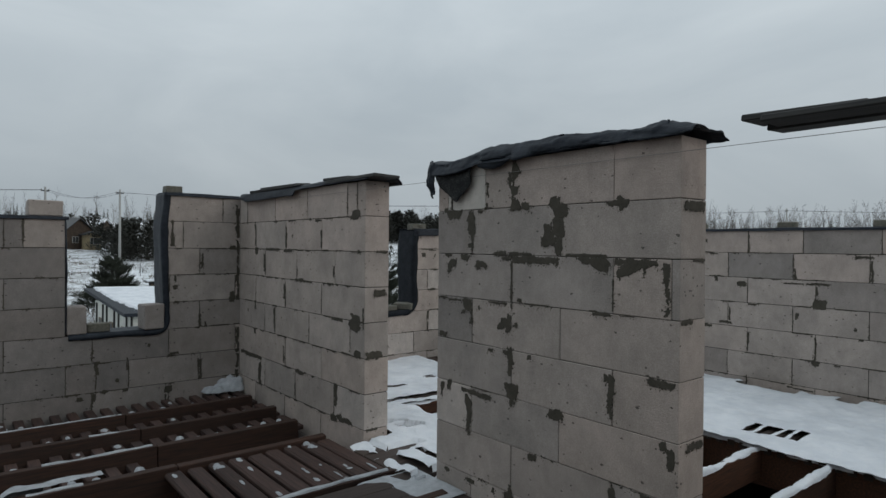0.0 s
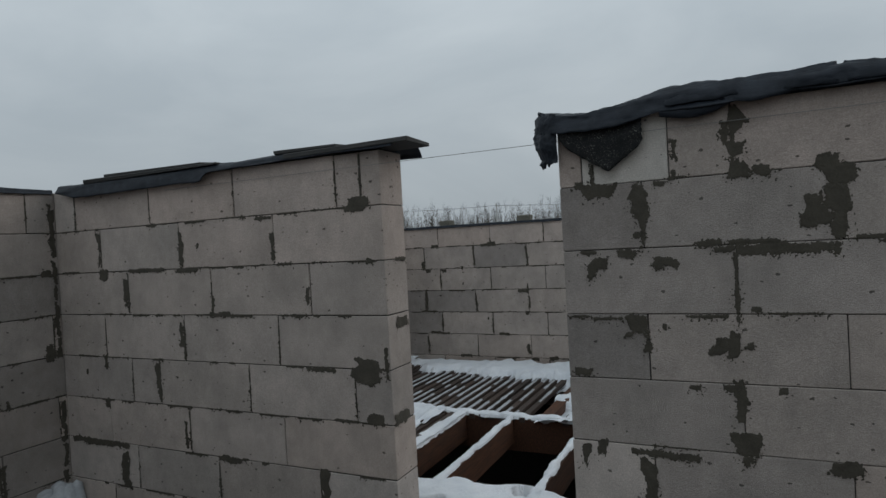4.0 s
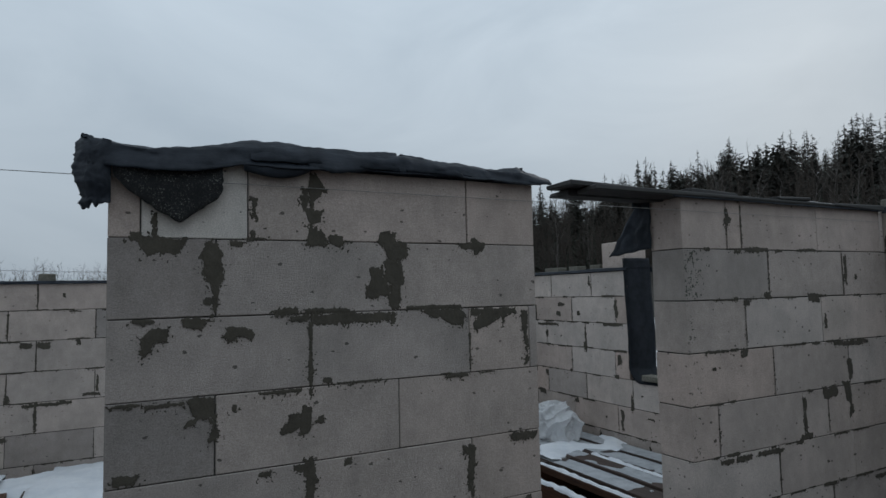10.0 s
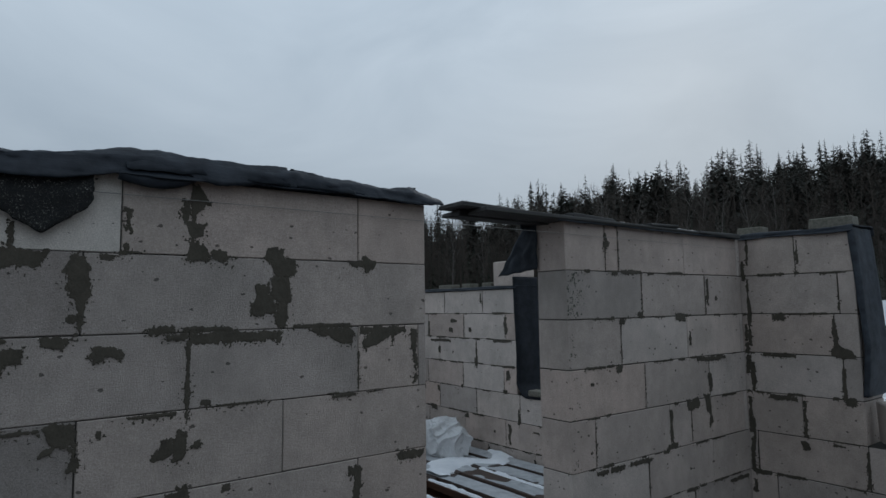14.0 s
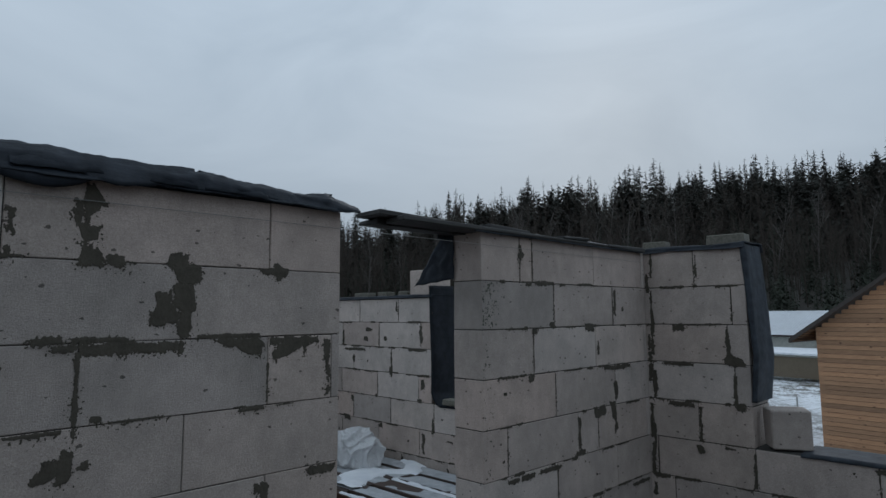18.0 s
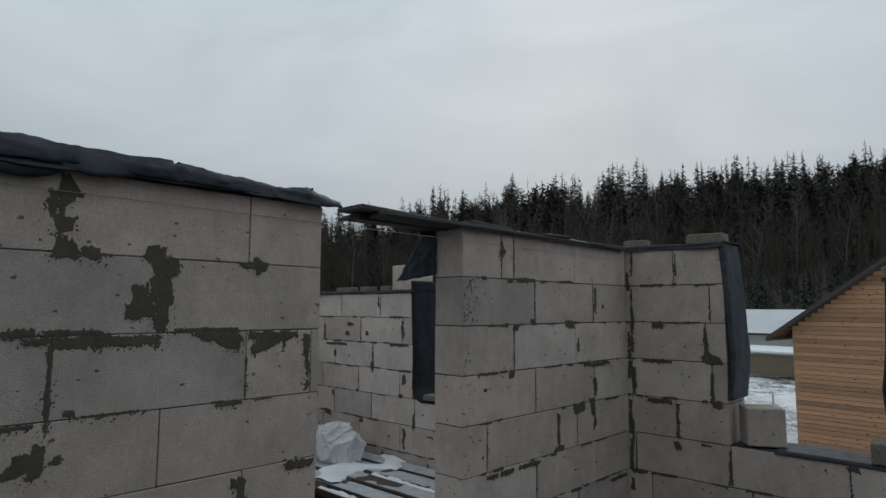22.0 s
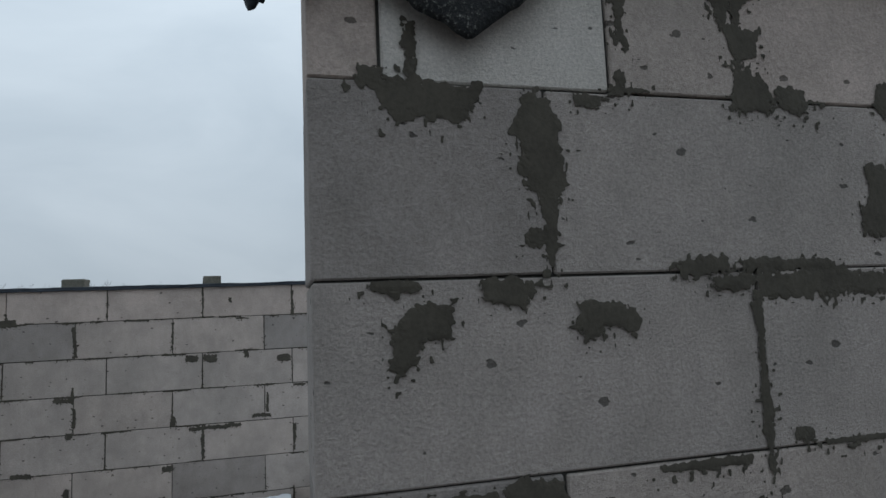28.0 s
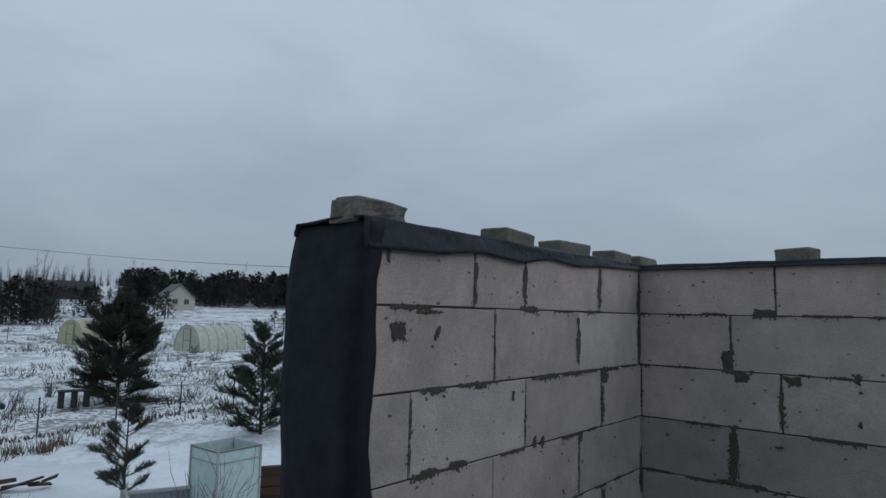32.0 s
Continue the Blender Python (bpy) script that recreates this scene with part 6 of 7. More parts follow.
def ring(az0, az1, near, far, count, size, kinds, tall=0.0):
    """Random spots between two edges; tall makes the trees of the eastern slope higher."""
    out = []
    for _ in range(count):
        az = rt.uniform(az0, az1)
        n, q = near(az), far(az)
        d = n + (q - n) * rt.random() ** 1.3
        a = math.radians(az)
        out.append((2 + d * math.sin(a), 3 + d * math.cos(a), rt.uniform(*size) * ((1 + tall * min(1, max(0, (168 - az) / 22))) * min(1, 0.42 + (az - 110) / 27) if tall else 1), rt.randrange(kinds), rt.uniform(0, 6.28)))
    return out


edge_near = lambda az: 96 + max(0, 150 - az) * 1.1
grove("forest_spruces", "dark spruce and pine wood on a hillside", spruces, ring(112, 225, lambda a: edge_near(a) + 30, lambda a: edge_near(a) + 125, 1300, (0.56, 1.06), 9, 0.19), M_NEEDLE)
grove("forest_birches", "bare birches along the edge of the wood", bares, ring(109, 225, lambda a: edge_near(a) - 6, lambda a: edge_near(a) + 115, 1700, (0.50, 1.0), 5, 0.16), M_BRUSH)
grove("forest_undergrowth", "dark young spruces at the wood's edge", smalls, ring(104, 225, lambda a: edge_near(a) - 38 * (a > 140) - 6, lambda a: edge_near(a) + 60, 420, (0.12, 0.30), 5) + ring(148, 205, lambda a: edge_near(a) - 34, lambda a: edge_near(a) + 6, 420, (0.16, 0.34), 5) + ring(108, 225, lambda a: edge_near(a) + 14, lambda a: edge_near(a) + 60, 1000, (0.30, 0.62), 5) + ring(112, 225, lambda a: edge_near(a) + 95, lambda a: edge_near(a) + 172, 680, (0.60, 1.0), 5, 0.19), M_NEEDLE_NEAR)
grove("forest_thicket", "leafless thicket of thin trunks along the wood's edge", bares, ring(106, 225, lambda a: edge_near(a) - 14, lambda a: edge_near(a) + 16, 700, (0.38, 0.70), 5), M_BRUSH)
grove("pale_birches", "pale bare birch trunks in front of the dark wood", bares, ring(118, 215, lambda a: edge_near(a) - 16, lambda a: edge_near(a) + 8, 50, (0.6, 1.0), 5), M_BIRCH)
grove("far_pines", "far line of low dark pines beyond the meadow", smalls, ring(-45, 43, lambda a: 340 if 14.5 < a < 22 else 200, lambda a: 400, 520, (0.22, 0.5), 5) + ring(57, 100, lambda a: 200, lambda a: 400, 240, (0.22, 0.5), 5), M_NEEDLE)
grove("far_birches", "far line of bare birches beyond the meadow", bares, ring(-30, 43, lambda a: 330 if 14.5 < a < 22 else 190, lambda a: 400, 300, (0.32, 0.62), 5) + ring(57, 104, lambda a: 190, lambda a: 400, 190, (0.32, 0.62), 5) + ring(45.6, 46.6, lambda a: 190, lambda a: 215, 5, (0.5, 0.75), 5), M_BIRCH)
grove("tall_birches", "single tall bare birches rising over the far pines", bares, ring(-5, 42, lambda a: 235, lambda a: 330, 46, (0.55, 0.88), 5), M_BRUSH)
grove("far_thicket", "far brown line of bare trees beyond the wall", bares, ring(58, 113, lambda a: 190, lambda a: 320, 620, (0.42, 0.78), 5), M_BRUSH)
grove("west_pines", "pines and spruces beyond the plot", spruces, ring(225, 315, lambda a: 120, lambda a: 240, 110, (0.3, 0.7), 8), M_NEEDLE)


# dark sheet over the hill's snow, so gaps between trunks stay dark
M_WOOD_FLOOR = stone_material("forest_floor", (0.022, 0.020, 0.016), (0.046, 0.040, 0.031), 0.6, 0.95, 0.4, 0.1, "Object")
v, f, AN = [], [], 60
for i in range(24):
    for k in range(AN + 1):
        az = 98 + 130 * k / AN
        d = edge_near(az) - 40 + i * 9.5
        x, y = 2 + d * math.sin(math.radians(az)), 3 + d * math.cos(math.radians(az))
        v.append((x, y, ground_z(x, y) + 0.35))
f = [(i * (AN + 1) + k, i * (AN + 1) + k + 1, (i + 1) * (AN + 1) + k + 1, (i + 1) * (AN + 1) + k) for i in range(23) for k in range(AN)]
tagged(raw("forest_floor", v, f, M_WOOD_FLOOR, smooth=True), "dark leaf litter and brush under the trees", "ground", kind="structure")


def bushy(seed, high=6.0, wide=1.7):
    """A young pine seen from afar: upswept, overlapping boughs in a rounded cone."""
    r = random.Random(seed)
    v, f = [], []
    limb(v, f, (0, 0, 0), (0, 0, high * 0.95), 0.09, 0.02, 5)
    for _ in range(180):
        k = r.random() ** 0.8
        reach = wide * (1 - k) ** 0.55 * min(1, 0.6 + 2.5 * k) * r.uniform(0.4, 1.1) + 0.05
        a = r.uniform(0, 6.283)
        z = high * (0.05 + 0.93 * k)
        d, s = Vector((math.cos(a), math.sin(a), 0)), Vector((-math.sin(a), math.cos(a), 0))
        p = d * reach + Vector((0, 0, z))
        e = (d + Vector((0, 0, r.uniform(0.2, 1.0)))).normalized() * r.uniform(0.25, 0.55)
        w = s * r.uniform(0.08, 0.20)
        b = len(v)
        v.extend(tuple(q) for q in (p - e * 0.6, p + w * 1.2, p + e, p - w * 1.2))
        f.append((b, b + 1, b + 2, b + 3))
    return np.array(v), f


bushies = [bushy(70 + k, 5.6, 2.1 + 0.45 * (k % 3)) for k in range(5)]
belt = ring(9.6, 17.3, lambda a: 90, lambda a: 126, 84, (0.45, 1.15), 5) + ring(-40, 9.6, lambda a: 138 if 4.2 < a < 8.6 else 108, lambda a: 190, 330, (0.6, 1.2), 5) + ring(22, 43, lambda a: 162, lambda a: 225, 280, (0.9, 1.75), 5)
belt += ring(17, 22, lambda a: 150, lambda a: 210, 22, (0.35, 0.75), 5) + ring(18.6, 20.2, lambda a: 112, lambda a: 122, 7, (0.6, 0.95), 5) + ring(24.3, 25.5, lambda a: 112, lambda a: 118, 4, (0.6, 1.0), 5)
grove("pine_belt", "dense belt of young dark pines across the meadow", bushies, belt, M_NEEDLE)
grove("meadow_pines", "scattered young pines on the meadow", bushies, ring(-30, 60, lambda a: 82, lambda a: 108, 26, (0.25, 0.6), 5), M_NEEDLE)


def young_pine(x, y, high, wide, seed, label, full=1.0):
    """A young pine with whorls of branches and brushes of needles."""
    r = random.Random(seed)
    root = thing("pine_tree", label, "tree", "", (x, y, ground_z(x, y)))
    tv, tf, nv, nf = [], [], [], []
    limb(tv, tf, (0, 0, -0.1), (0, 0, high * 0.5), high * 0.018, high * 0.011, 7)
    limb(tv, tf, (0, 0, high * 0.5), (0, 0, high * 0.97), high * 0.011, 0.008, 7)

    def brush(p, d, size):
        for _ in range(30):
            e = (d * 0.9 + Vector((r.gauss(0, 0.60), r.gauss(0, 0.60), 0.25 + r.gauss(0, 0.60)))).normalized() * size * r.uniform(0.45, 0.95)
            w = e.cross(Vector((r.gauss(0, 1), r.gauss(0, 1), r.gauss(0, 1)))).normalized() * size * 0.040
            q = p + d * size * r.uniform(-0.9, 0.5)
            b = len(nv)
            nv.extend((tuple(q - w), tuple(q + w), tuple(q + e)))
            nf.append((b, b + 1, b + 2))
    whorls = max(7, int(high * 2.1 * (0.5 + 0.5 * full)))
    size = 0.085 * high ** 0.75
    for t in range(whorls):
        k = (t + 0.4) / whorls
        z = high * (0.02 + 0.92 * k)
        reach = wide * (1 - k) ** 0.5 * min(1, 0.6 + 2.2 * k) * (0.88 + 0.12 * math.sin(k * 9 + seed)) + 0.024 * high
        for b in range(round(r.uniform(6, 8.4) * full)):
            a = r.uniform(0, 6.283)
            L = reach * r.uniform(0.7, 1.1)
            d = Vector((math.cos(a), math.sin(a), r.uniform(0.0, 0.6) + 0.5 * k)).normalized()
            p0 = Vector((0, 0, z + r.uniform(-0.65, 0.65) * high / whorls))
            limb(tv, tf, p0, p0 + d * L, 0.008 + 0.004 * high * (1 - k), 0.005, 4)
            steps = max(3, int(L / size * 1.3))
            for i in range(steps):
                q = p0 + d * L * (0.25 + 0.75 * (i + 1) / steps)
                brush(q, d, size)
                for s in (-1, 1, r.uniform(-0.5, 0.5)):
                    e = (d + Vector((-math.sin(a), math.cos(a), 0)) * s * 0.9 + Vector((0, 0, r.uniform(0.0, 1.3)))).normalized()
                    tip = q + e * L * 0.32 * (1 - 0.6 * i / steps)
                    limb(tv, tf, q, tip, 0.005, 0.004, 3)
                    brush(tip, e, size * 0.9)
    brush(Vector((0, 0, high * 0.96)), Vector((0, 0, 1)), size * 1.2)
    raw("trunk", tv, tf, M_BARK, root)
    raw("crown", nv, nf, M_NEEDLE_NEAR, root)
    return root


def polar(az, d, x0=3.0, y0=4.6):
    a = math.radians(az)
    return x0 + d * math.sin(a), y0 + d * math.cos(a)


young_pine(*polar(21.9, 32), 4.7, 2.35, 3, "dense young pine standing in the snowy meadow", 1.55)
young_pine(*polar(22.8, 16.9), 2.35, 0.9, 4, "thin little pine in the snow beside the yard fence", 0.62)
young_pine(*polar(33.2, 24), 3.9, 1.75, 5, "bushy young pine by the wire fence", 1.15)
young_pine(*polar(6.8, 34), 3.2, 1.9, 6, "low bushy pine behind the white shed", 1.9)
young_pine(*polar(41.0, 30), 3.2, 1.2, 8, "young pine on the meadow")


def shrub(x, y, high, wide, stems, seed, label):
    r = random.Random(seed)
    v, f = [], []
    for _ in range(stems):
        a, lean = r.uniform(0, 6.283), r.uniform(0.1, 1.0)
        p = Vector((r.uniform(-0.15, 0.15), r.uniform(-0.15, 0.15), -0.05))
        d = Vector((math.cos(a) * lean * wide / high, math.sin(a) * lean * wide / high, 1)).normalized()
        L = high * r.uniform(0.6, 1.1)
        for i in range(4):
            q = p + d * L / 4
            limb(v, f, p, q, 0.010 - 0.002 * i, 0.008 - 0.002 * i)
            if i > 0:
                e = (d + Vector((r.gauss(0, 0.5), r.gauss(0, 0.5), 0.2))).normalized()
                limb(v, f, q, q + e * L * 0.25, 0.005, 0.003)
            p, d = q, (d + Vector((r.gauss(0, 0.15), r.gauss(0, 0.15), 0))).normalized()
    ob = raw("shrub", v, f, M_BARK)
    ob.location = (x, y, ground_z(x, y))
    return tagged(ob, label, "shrub", "bare shrubs in the yard")


SL = "leafless shrub of thin grey-brown stems in the snow"
for az, d, h, w, n in ((10.2, 16.8, 1.3, 0.55, 60), (8.4, 16.7, 1.0, 0.35, 32), (12.2, 17.0, 1.15, 0.5, 44), (14.6, 14.2, 0.95, 0.85, 64), (5.2, 16.5, 0.9, 0.45, 34), (11.0, 13.6, 0.6, 0.4, 22), (30.2, 11.6, 1.7, 0.7, 22), (14.2, 17.6, 0.40, 0.9, 70), (28.5, 12.6, 1.5, 0.8, 18), (17.2, 34, 1.0, 0.9, 40), (19.0, 30, 0.7, 0.5, 26), (24.6, 27, 0.6, 0.5, 24)):
    shrub(*polar(az, d), h, w, n, int(az * 10 + d), SL)

# dry weeds on the meadow
v, f = [], []
for _ in range(3600):
    az, d = rt.uniform(-12, 52), 27 + 75 * rt.random() ** 1.2
    x, y = polar(az, d)
    if noise.noise((x * 0.12, y * 0.12, 5)) < -0.02:
        continue
    z = ground_z(x, y)
    for _ in range(5):
        a = rt.uniform(0, 6.28)
        b = len(v)
        px, py, h = x + rt.gauss(0, 0.35), y + rt.gauss(0, 0.35), rt.uniform(0.06, 0.32)
        v += [(px - 0.03, py, z - 0.02), (px + 0.03, py, z - 0.02), (px + 0.15 * math.cos(a), py + 0.15 * math.sin(a), z + h)]
        f.append((b, b + 1, b + 2))
for k in range(800):                      # a dark line of grass along the wire fence
    t = rt.random()
    x, y = -6 + 30 * t + rt.gauss(0, 0.10), 26.5 + 5 * t + rt.gauss(0, 0.16)
    z, b, a, h = ground_z(x, y), len(v), rt.uniform(0, 6.28), rt.uniform(0.05, 0.22)
    v += [(x - 0.04, y, z - 0.02), (x + 0.04, y, z - 0.02), (x + 0.12 * math.cos(a), y + 0.12 * math.sin(a), z + h)]
    f.append((b, b + 1, b + 2))
for x0, y0, n_t in ((9.2, 27.2, 70), (9.9, 27.0, 90), (10.6, 27.6, 80), (8.6, 26.6, 40), (11.9, 28.3, 30)):    # tufts by the wire fence
    for _ in range(n_t):
        x, y = x0 + rt.gauss(0, 0.16), y0 + rt.gauss(0, 0.16)
        z, b = ground_z(x, y), len(v)
        v += [(x - 0.012, y, z - 0.02), (x + 0.012, y, z - 0.02), (x + rt.gauss(0, 0.16), y + rt.gauss(0, 0.16), z + rt.uniform(0.25, 0.62))]
        f.append((b, b + 1, b + 2))
M_WEED = bark_material("dry_weeds", (0.060, 0.046, 0.030), (0.17, 0.13, 0.085))
bv, bf = [], []
for _ in range(150):
    az, d = rt.uniform(-8, 48), 27 + 60 * rt.random() ** 1.3
    x, y = polar(az, d)
    z = ground_z(x, y)
    for _ in range(rt.randint(10, 26)):
        p = Vector((x + rt.gauss(0, 0.25), y + rt.gauss(0, 0.25), z - 0.05))
        e = p + Vector((rt.gauss(0, 0.25), rt.gauss(0, 0.25), rt.uniform(0.3, 1.0)))
        twig(bv, bf, p, e, 0.014)
        m_ = p.lerp(e, 0.5)
        twig(bv, bf, m_, m_ + Vector((rt.gauss(0, 0.2), rt.gauss(0, 0.2), 0.25)), 0.010)
tagged(raw("meadow_brush", bv, bf, M_BARK), "small leafless bushes scattered over the meadow", "bushes", kind="stuff")
tagged(raw("dry_weeds", v, f, M_WEED), "dry brown weeds sticking out of the snow", "weeds", kind="stuff")

# ---------------------------------------------------------------- the yard to the north
M_ROOF = stone_material("brown_roofing", (0.030, 0.022, 0.018), (0.055, 0.042, 0.034), 12, 0.7, 0.3)
M_DARK = stone_material("dark_sheet_metal", (0.025, 0.026, 0.028), (0.05, 0.05, 0.052), 8, 0.5, 0.1)
M_GREYSHEET = stone_material("grey_sheet_metal", (0.16, 0.18, 0.19), (0.22, 0.24, 0.25), 5, 0.5, 0.1)
M_POLY = stone_material("weathered_polycarbonate", (0.40, 0.43, 0.33), (0.56, 0.58, 0.47), 3, 0.35, 0.1)
M_POLY2 = stone_material("yellowed_polycarbonate", (0.40, 0.38, 0.22), (0.52, 0.49, 0.32), 3, 0.4, 0.1)
M_AQUA = stone_material("pale_green_paint", (0.40, 0.52, 0.50), (0.52, 0.62, 0.59), 9, 0.5, 0.2)
M_PLANK = wood_material("grey_fence_plank", (0.10, 0.08, 0.055), (0.22, 0.175, 0.12), (9, 9, 0.6))
M_POST = stone_material("pale_post", (0.30, 0.30, 0.29), (0.42, 0.42, 0.40), 12, 0.8, 0.2)


def placed(root, x, y, turn=0.0, z=None):
    root.matrix_world = pose(x, y, ground_z(x, y) if z is None else z, 0, 0, turn)
    return root


def roof_slab(name, m, parent, pts, thick):
    """A slab over four corners."""
    v = [tuple(p) for p in pts] + [(p[0], p[1], p[2] + thick) for p in pts]
    return raw(name, v, [(3, 2, 1, 0), (4, 5, 6, 7), (0, 1, 5, 4), (1, 2, 6, 5), (2, 3, 7, 6), (3, 0, 4, 7)], m, parent)


shed = thing("shed", "white plastered shed with a dark flat roof under snow", "shed")
SW, SD = 2.58, 5.4
box("wall", 0, SW, 0, 0.12, -0.3, 2.28, M_PLASTER, shed)
box("wall", 0, 0.12, 0.12, SD, -0.3, 2.34, M_PLASTER, shed)
box("wall", SW - 0.12, SW, 0.12, SD, -0.3, 2.34, M_PLASTER, shed)
box("wall", 0.12, SW - 0.12, SD - 0.12, SD, -0.3, 2.5, M_PLASTER, shed)
for y0 in (0.9, 2.6, 4.2):
    fr = box("window", -0.03, -0.004, y0, y0 + 0.5, 1.2, 1.75, M_PLANK, shed, 0.004)
    box("pane", -0.036, -0.032, y0 + 0.05, y0 + 0.45, 1.25, 1.70, M_DARK, fr)
for y0 in (0.04, 0.66, 1.7, 2.3, 3.4, 4.0, 5.0):
    box("post", -0.05, -0.006, y0, y0 + 0.09, -0.2, 2.28, M_GREYBOARD, shed)
roof_slab("roof", M_FELT, shed, ((-0.34, -0.28, 2.24), (SW + 0.36, -0.28, 2.16), (SW + 0.36, SD + 0.3, 2.62), (-0.34, SD + 0.3, 2.70)), 0.11)
# the snow's ragged west edge leaves the roofing bare
v, f = [], []
n_r = 60
for k in range(n_r + 1):
    y = -0.20 + (SD + 0.42) * k / n_r
    rag_ = 0.30 + 0.34 * max(0, 1 - y / 2.4) + 0.16 * (noise.noise((y * 7.0, 3, 3)) + 0.6 * noise.noise((y * 19.0, 5, 3)))
    for x, h in ((rag_ - 0.34, 0.0), (rag_ - 0.28, 0.05), (SW + 0.16, 0.06), (SW + 0.26, 0.0)):
        v.append((x, y, 2.35 - 0.0275 * (x + 0.34) + 0.0785 * (y + 0.28) + 0.004 + h))
for k in range(n_r):
    f += [(4 * k + i, 4 * k + i + 1, 4 * k + i + 5, 4 * k + i + 4) for i in range(3)]
f += [(0, 1, 2, 3)[::-1], tuple(4 * n_r + i for i in range(4))]
raw("roof_snow", v, f, M_SNOW, shed)
box("plinth", -0.05, SW + 0.05, -0.24, -0.004, -0.2, 0.16, M_GREYBOARD, shed, 0.02)
placed(shed, 4.5, 21.95, 2, GROUND)

M_STAIN = stone_material("stained_board", (0.30, 0.29, 0.22), (0.50, 0.48, 0.38), 5, 0.85, 0.2)
screen_board = thing("board_fence", "pale board fence stained with black streaks beside the shed", "fence")
for k in range(3):
    box("panel", -1.95 + 0.65 * k, -1.305 + 0.65 * k, 0, 0.03, -0.2, 1.78 + 0.01 * k, M_STAIN, screen_board, 0.003)
for k in range(26):
    x, z = rt.uniform(-1.9, -0.05), rt.uniform(0.7, 1.75)
    box("streak", x, x + rt.uniform(0.008, 0.02), -0.003, -0.0005, z - rt.uniform(0.1, 0.5), z, M_DARK, screen_board)
box("bottom_rail", -1.95, 0.0, -0.02, -0.004, 0.20, 0.23, M_PLANK, screen_board)
placed(screen_board, 4.12, 20.4, 0, GROUND)

hut = thing("plank_hut", "small grey plank woodshed with snow on its roof", "shed")
for k in range(12):
    box("plank", k * 0.17, k * 0.17 + 0.13, 0, 0.03, 0, 1.65 + 0.01 * k, M_PLANK, hut)
for k in range(8):
    box("plank", 2.0, 2.03, k * 0.19 + 0.04, k * 0.19 + 0.18, 0, 1.75, M_PLANK, hut)
box("back_wall", 0.02, 1.98, 1.4, 1.43, 0, 1.7, M_GREYBOARD, hut)
# dark sheet behind the front planks: the hut's inner shade put into colour
box("lining", 0.02, 1.98, 0.035, 0.05, 0, 1.6, M_GREYBOARD, hut)
roof_slab("roof", M_DARK, hut, ((-0.3, -0.3, 1.72), (2.3, -0.3, 1.86), (2.3, 1.8, 1.86), (-0.3, 1.8, 1.72)), 0.06)
roof_slab("roof_snow", M_SNOW, hut, ((-0.2, -0.2, 1.79), (2.1, -0.2, 1.92), (2.1, 1.7, 1.92), (-0.2, 1.7, 1.79)), 0.06)
placed(hut, *polar(10.3, 37), -8)


def greenhouse(x, y, turn, m, length):
    g = thing("greenhouse", "weathered arched greenhouse of pale polycarbonate in the snow", "greenhouse", "greenhouses on the meadow")
    n, R, H = 16, 1.5, 2.15
    arc = [(-R * math.cos(math.pi * k / n), H * math.sin(math.pi * k / n) ** 0.8) for k in range(n + 1)]
    v = [(s, a, b) for s in (0, length) for a, b in arc]
    raw("cover", v, [(k, k + 1, n + 2 + k, n + 1 + k) for k in range(n)], m, g, smooth=True)
    raw("end_panel", [(0.02, a * 0.99, b * 0.99) for a, b in arc], [tuple(range(n + 1))], m, g)
    raw("end_panel", [(length - 0.02, a * 0.99, b * 0.99) for a, b in arc], [tuple(range(n + 1))], m, g)
    for k in range(int(length) + 1):
        tube("rib", [(min(k, length), a * 1.01, b * 1.01) for a, b in arc], 0.02, M_POST, g, 4)
    d = box("door", -0.03, -0.004, -0.4, 0.4, 0.05, 1.8, m, g)
    for y0, y1, z0, z1 in ((-0.42, -0.38, 0, 1.85), (0.38, 0.42, 0, 1.85), (-0.42, 0.42, 1.81, 1.85), (-0.42, 0.42, 0.9, 0.94)):
        box("door_frame", -0.05, -0.032, y0, y1, z0, z1, M_PLANK, d)
    return placed(g, x, y, turn)


gx, gy = polar(26.9, 55)
greenhouse(gx, gy, 13, M_POLY, 5)
gx, gy = polar(18.3, 62)
greenhouse(gx, gy, 20, M_POLY2, 5)

tank = thing("water_box", "pale green square water box with an open top", "tank")
TS, TH = 0.92, 1.95
for x0, x1, y0, y1 in ((0, TS, 0, 0.012), (0, TS, TS - 0.012, TS), (0, 0.012, 0.012, TS - 0.012), (TS - 0.012, TS, 0.012, TS - 0.012)):
    box("side_panel", x0, x1, y0, y1, 0, TH, M_AQUA, tank)
for x0, y0 in ((-0.02, -0.02), (TS - 0.02, -0.02), (-0.02, TS - 0.02), (TS - 0.02, TS - 0.02)):
    box("corner_post", x0, x0 + 0.04, y0, y0 + 0.04, 0, TH + 0.01, M_POST, tank)
for x0, x1, y0, y1 in ((0.02, TS - 0.02, -0.018, -0.001), (0.02, TS - 0.02, TS + 0.001, TS + 0.018), (-0.018, -0.001, 0.02, TS - 0.02), (TS + 0.001, TS + 0.018, 0.02, TS - 0.02)):
    box("rim", x0, x1, y0, y1, TH - 0.03, TH, M_PLANK, tank)
    box("band", x0, x1, y0, y1, TH - 0.24, TH - 0.22, M_POST, tank)
placed(tank, *polar(29.7, 12.5), 2.3, GROUND)

pile = thing("board_stack", "stack of dark rusty boards behind the water box", "boards")
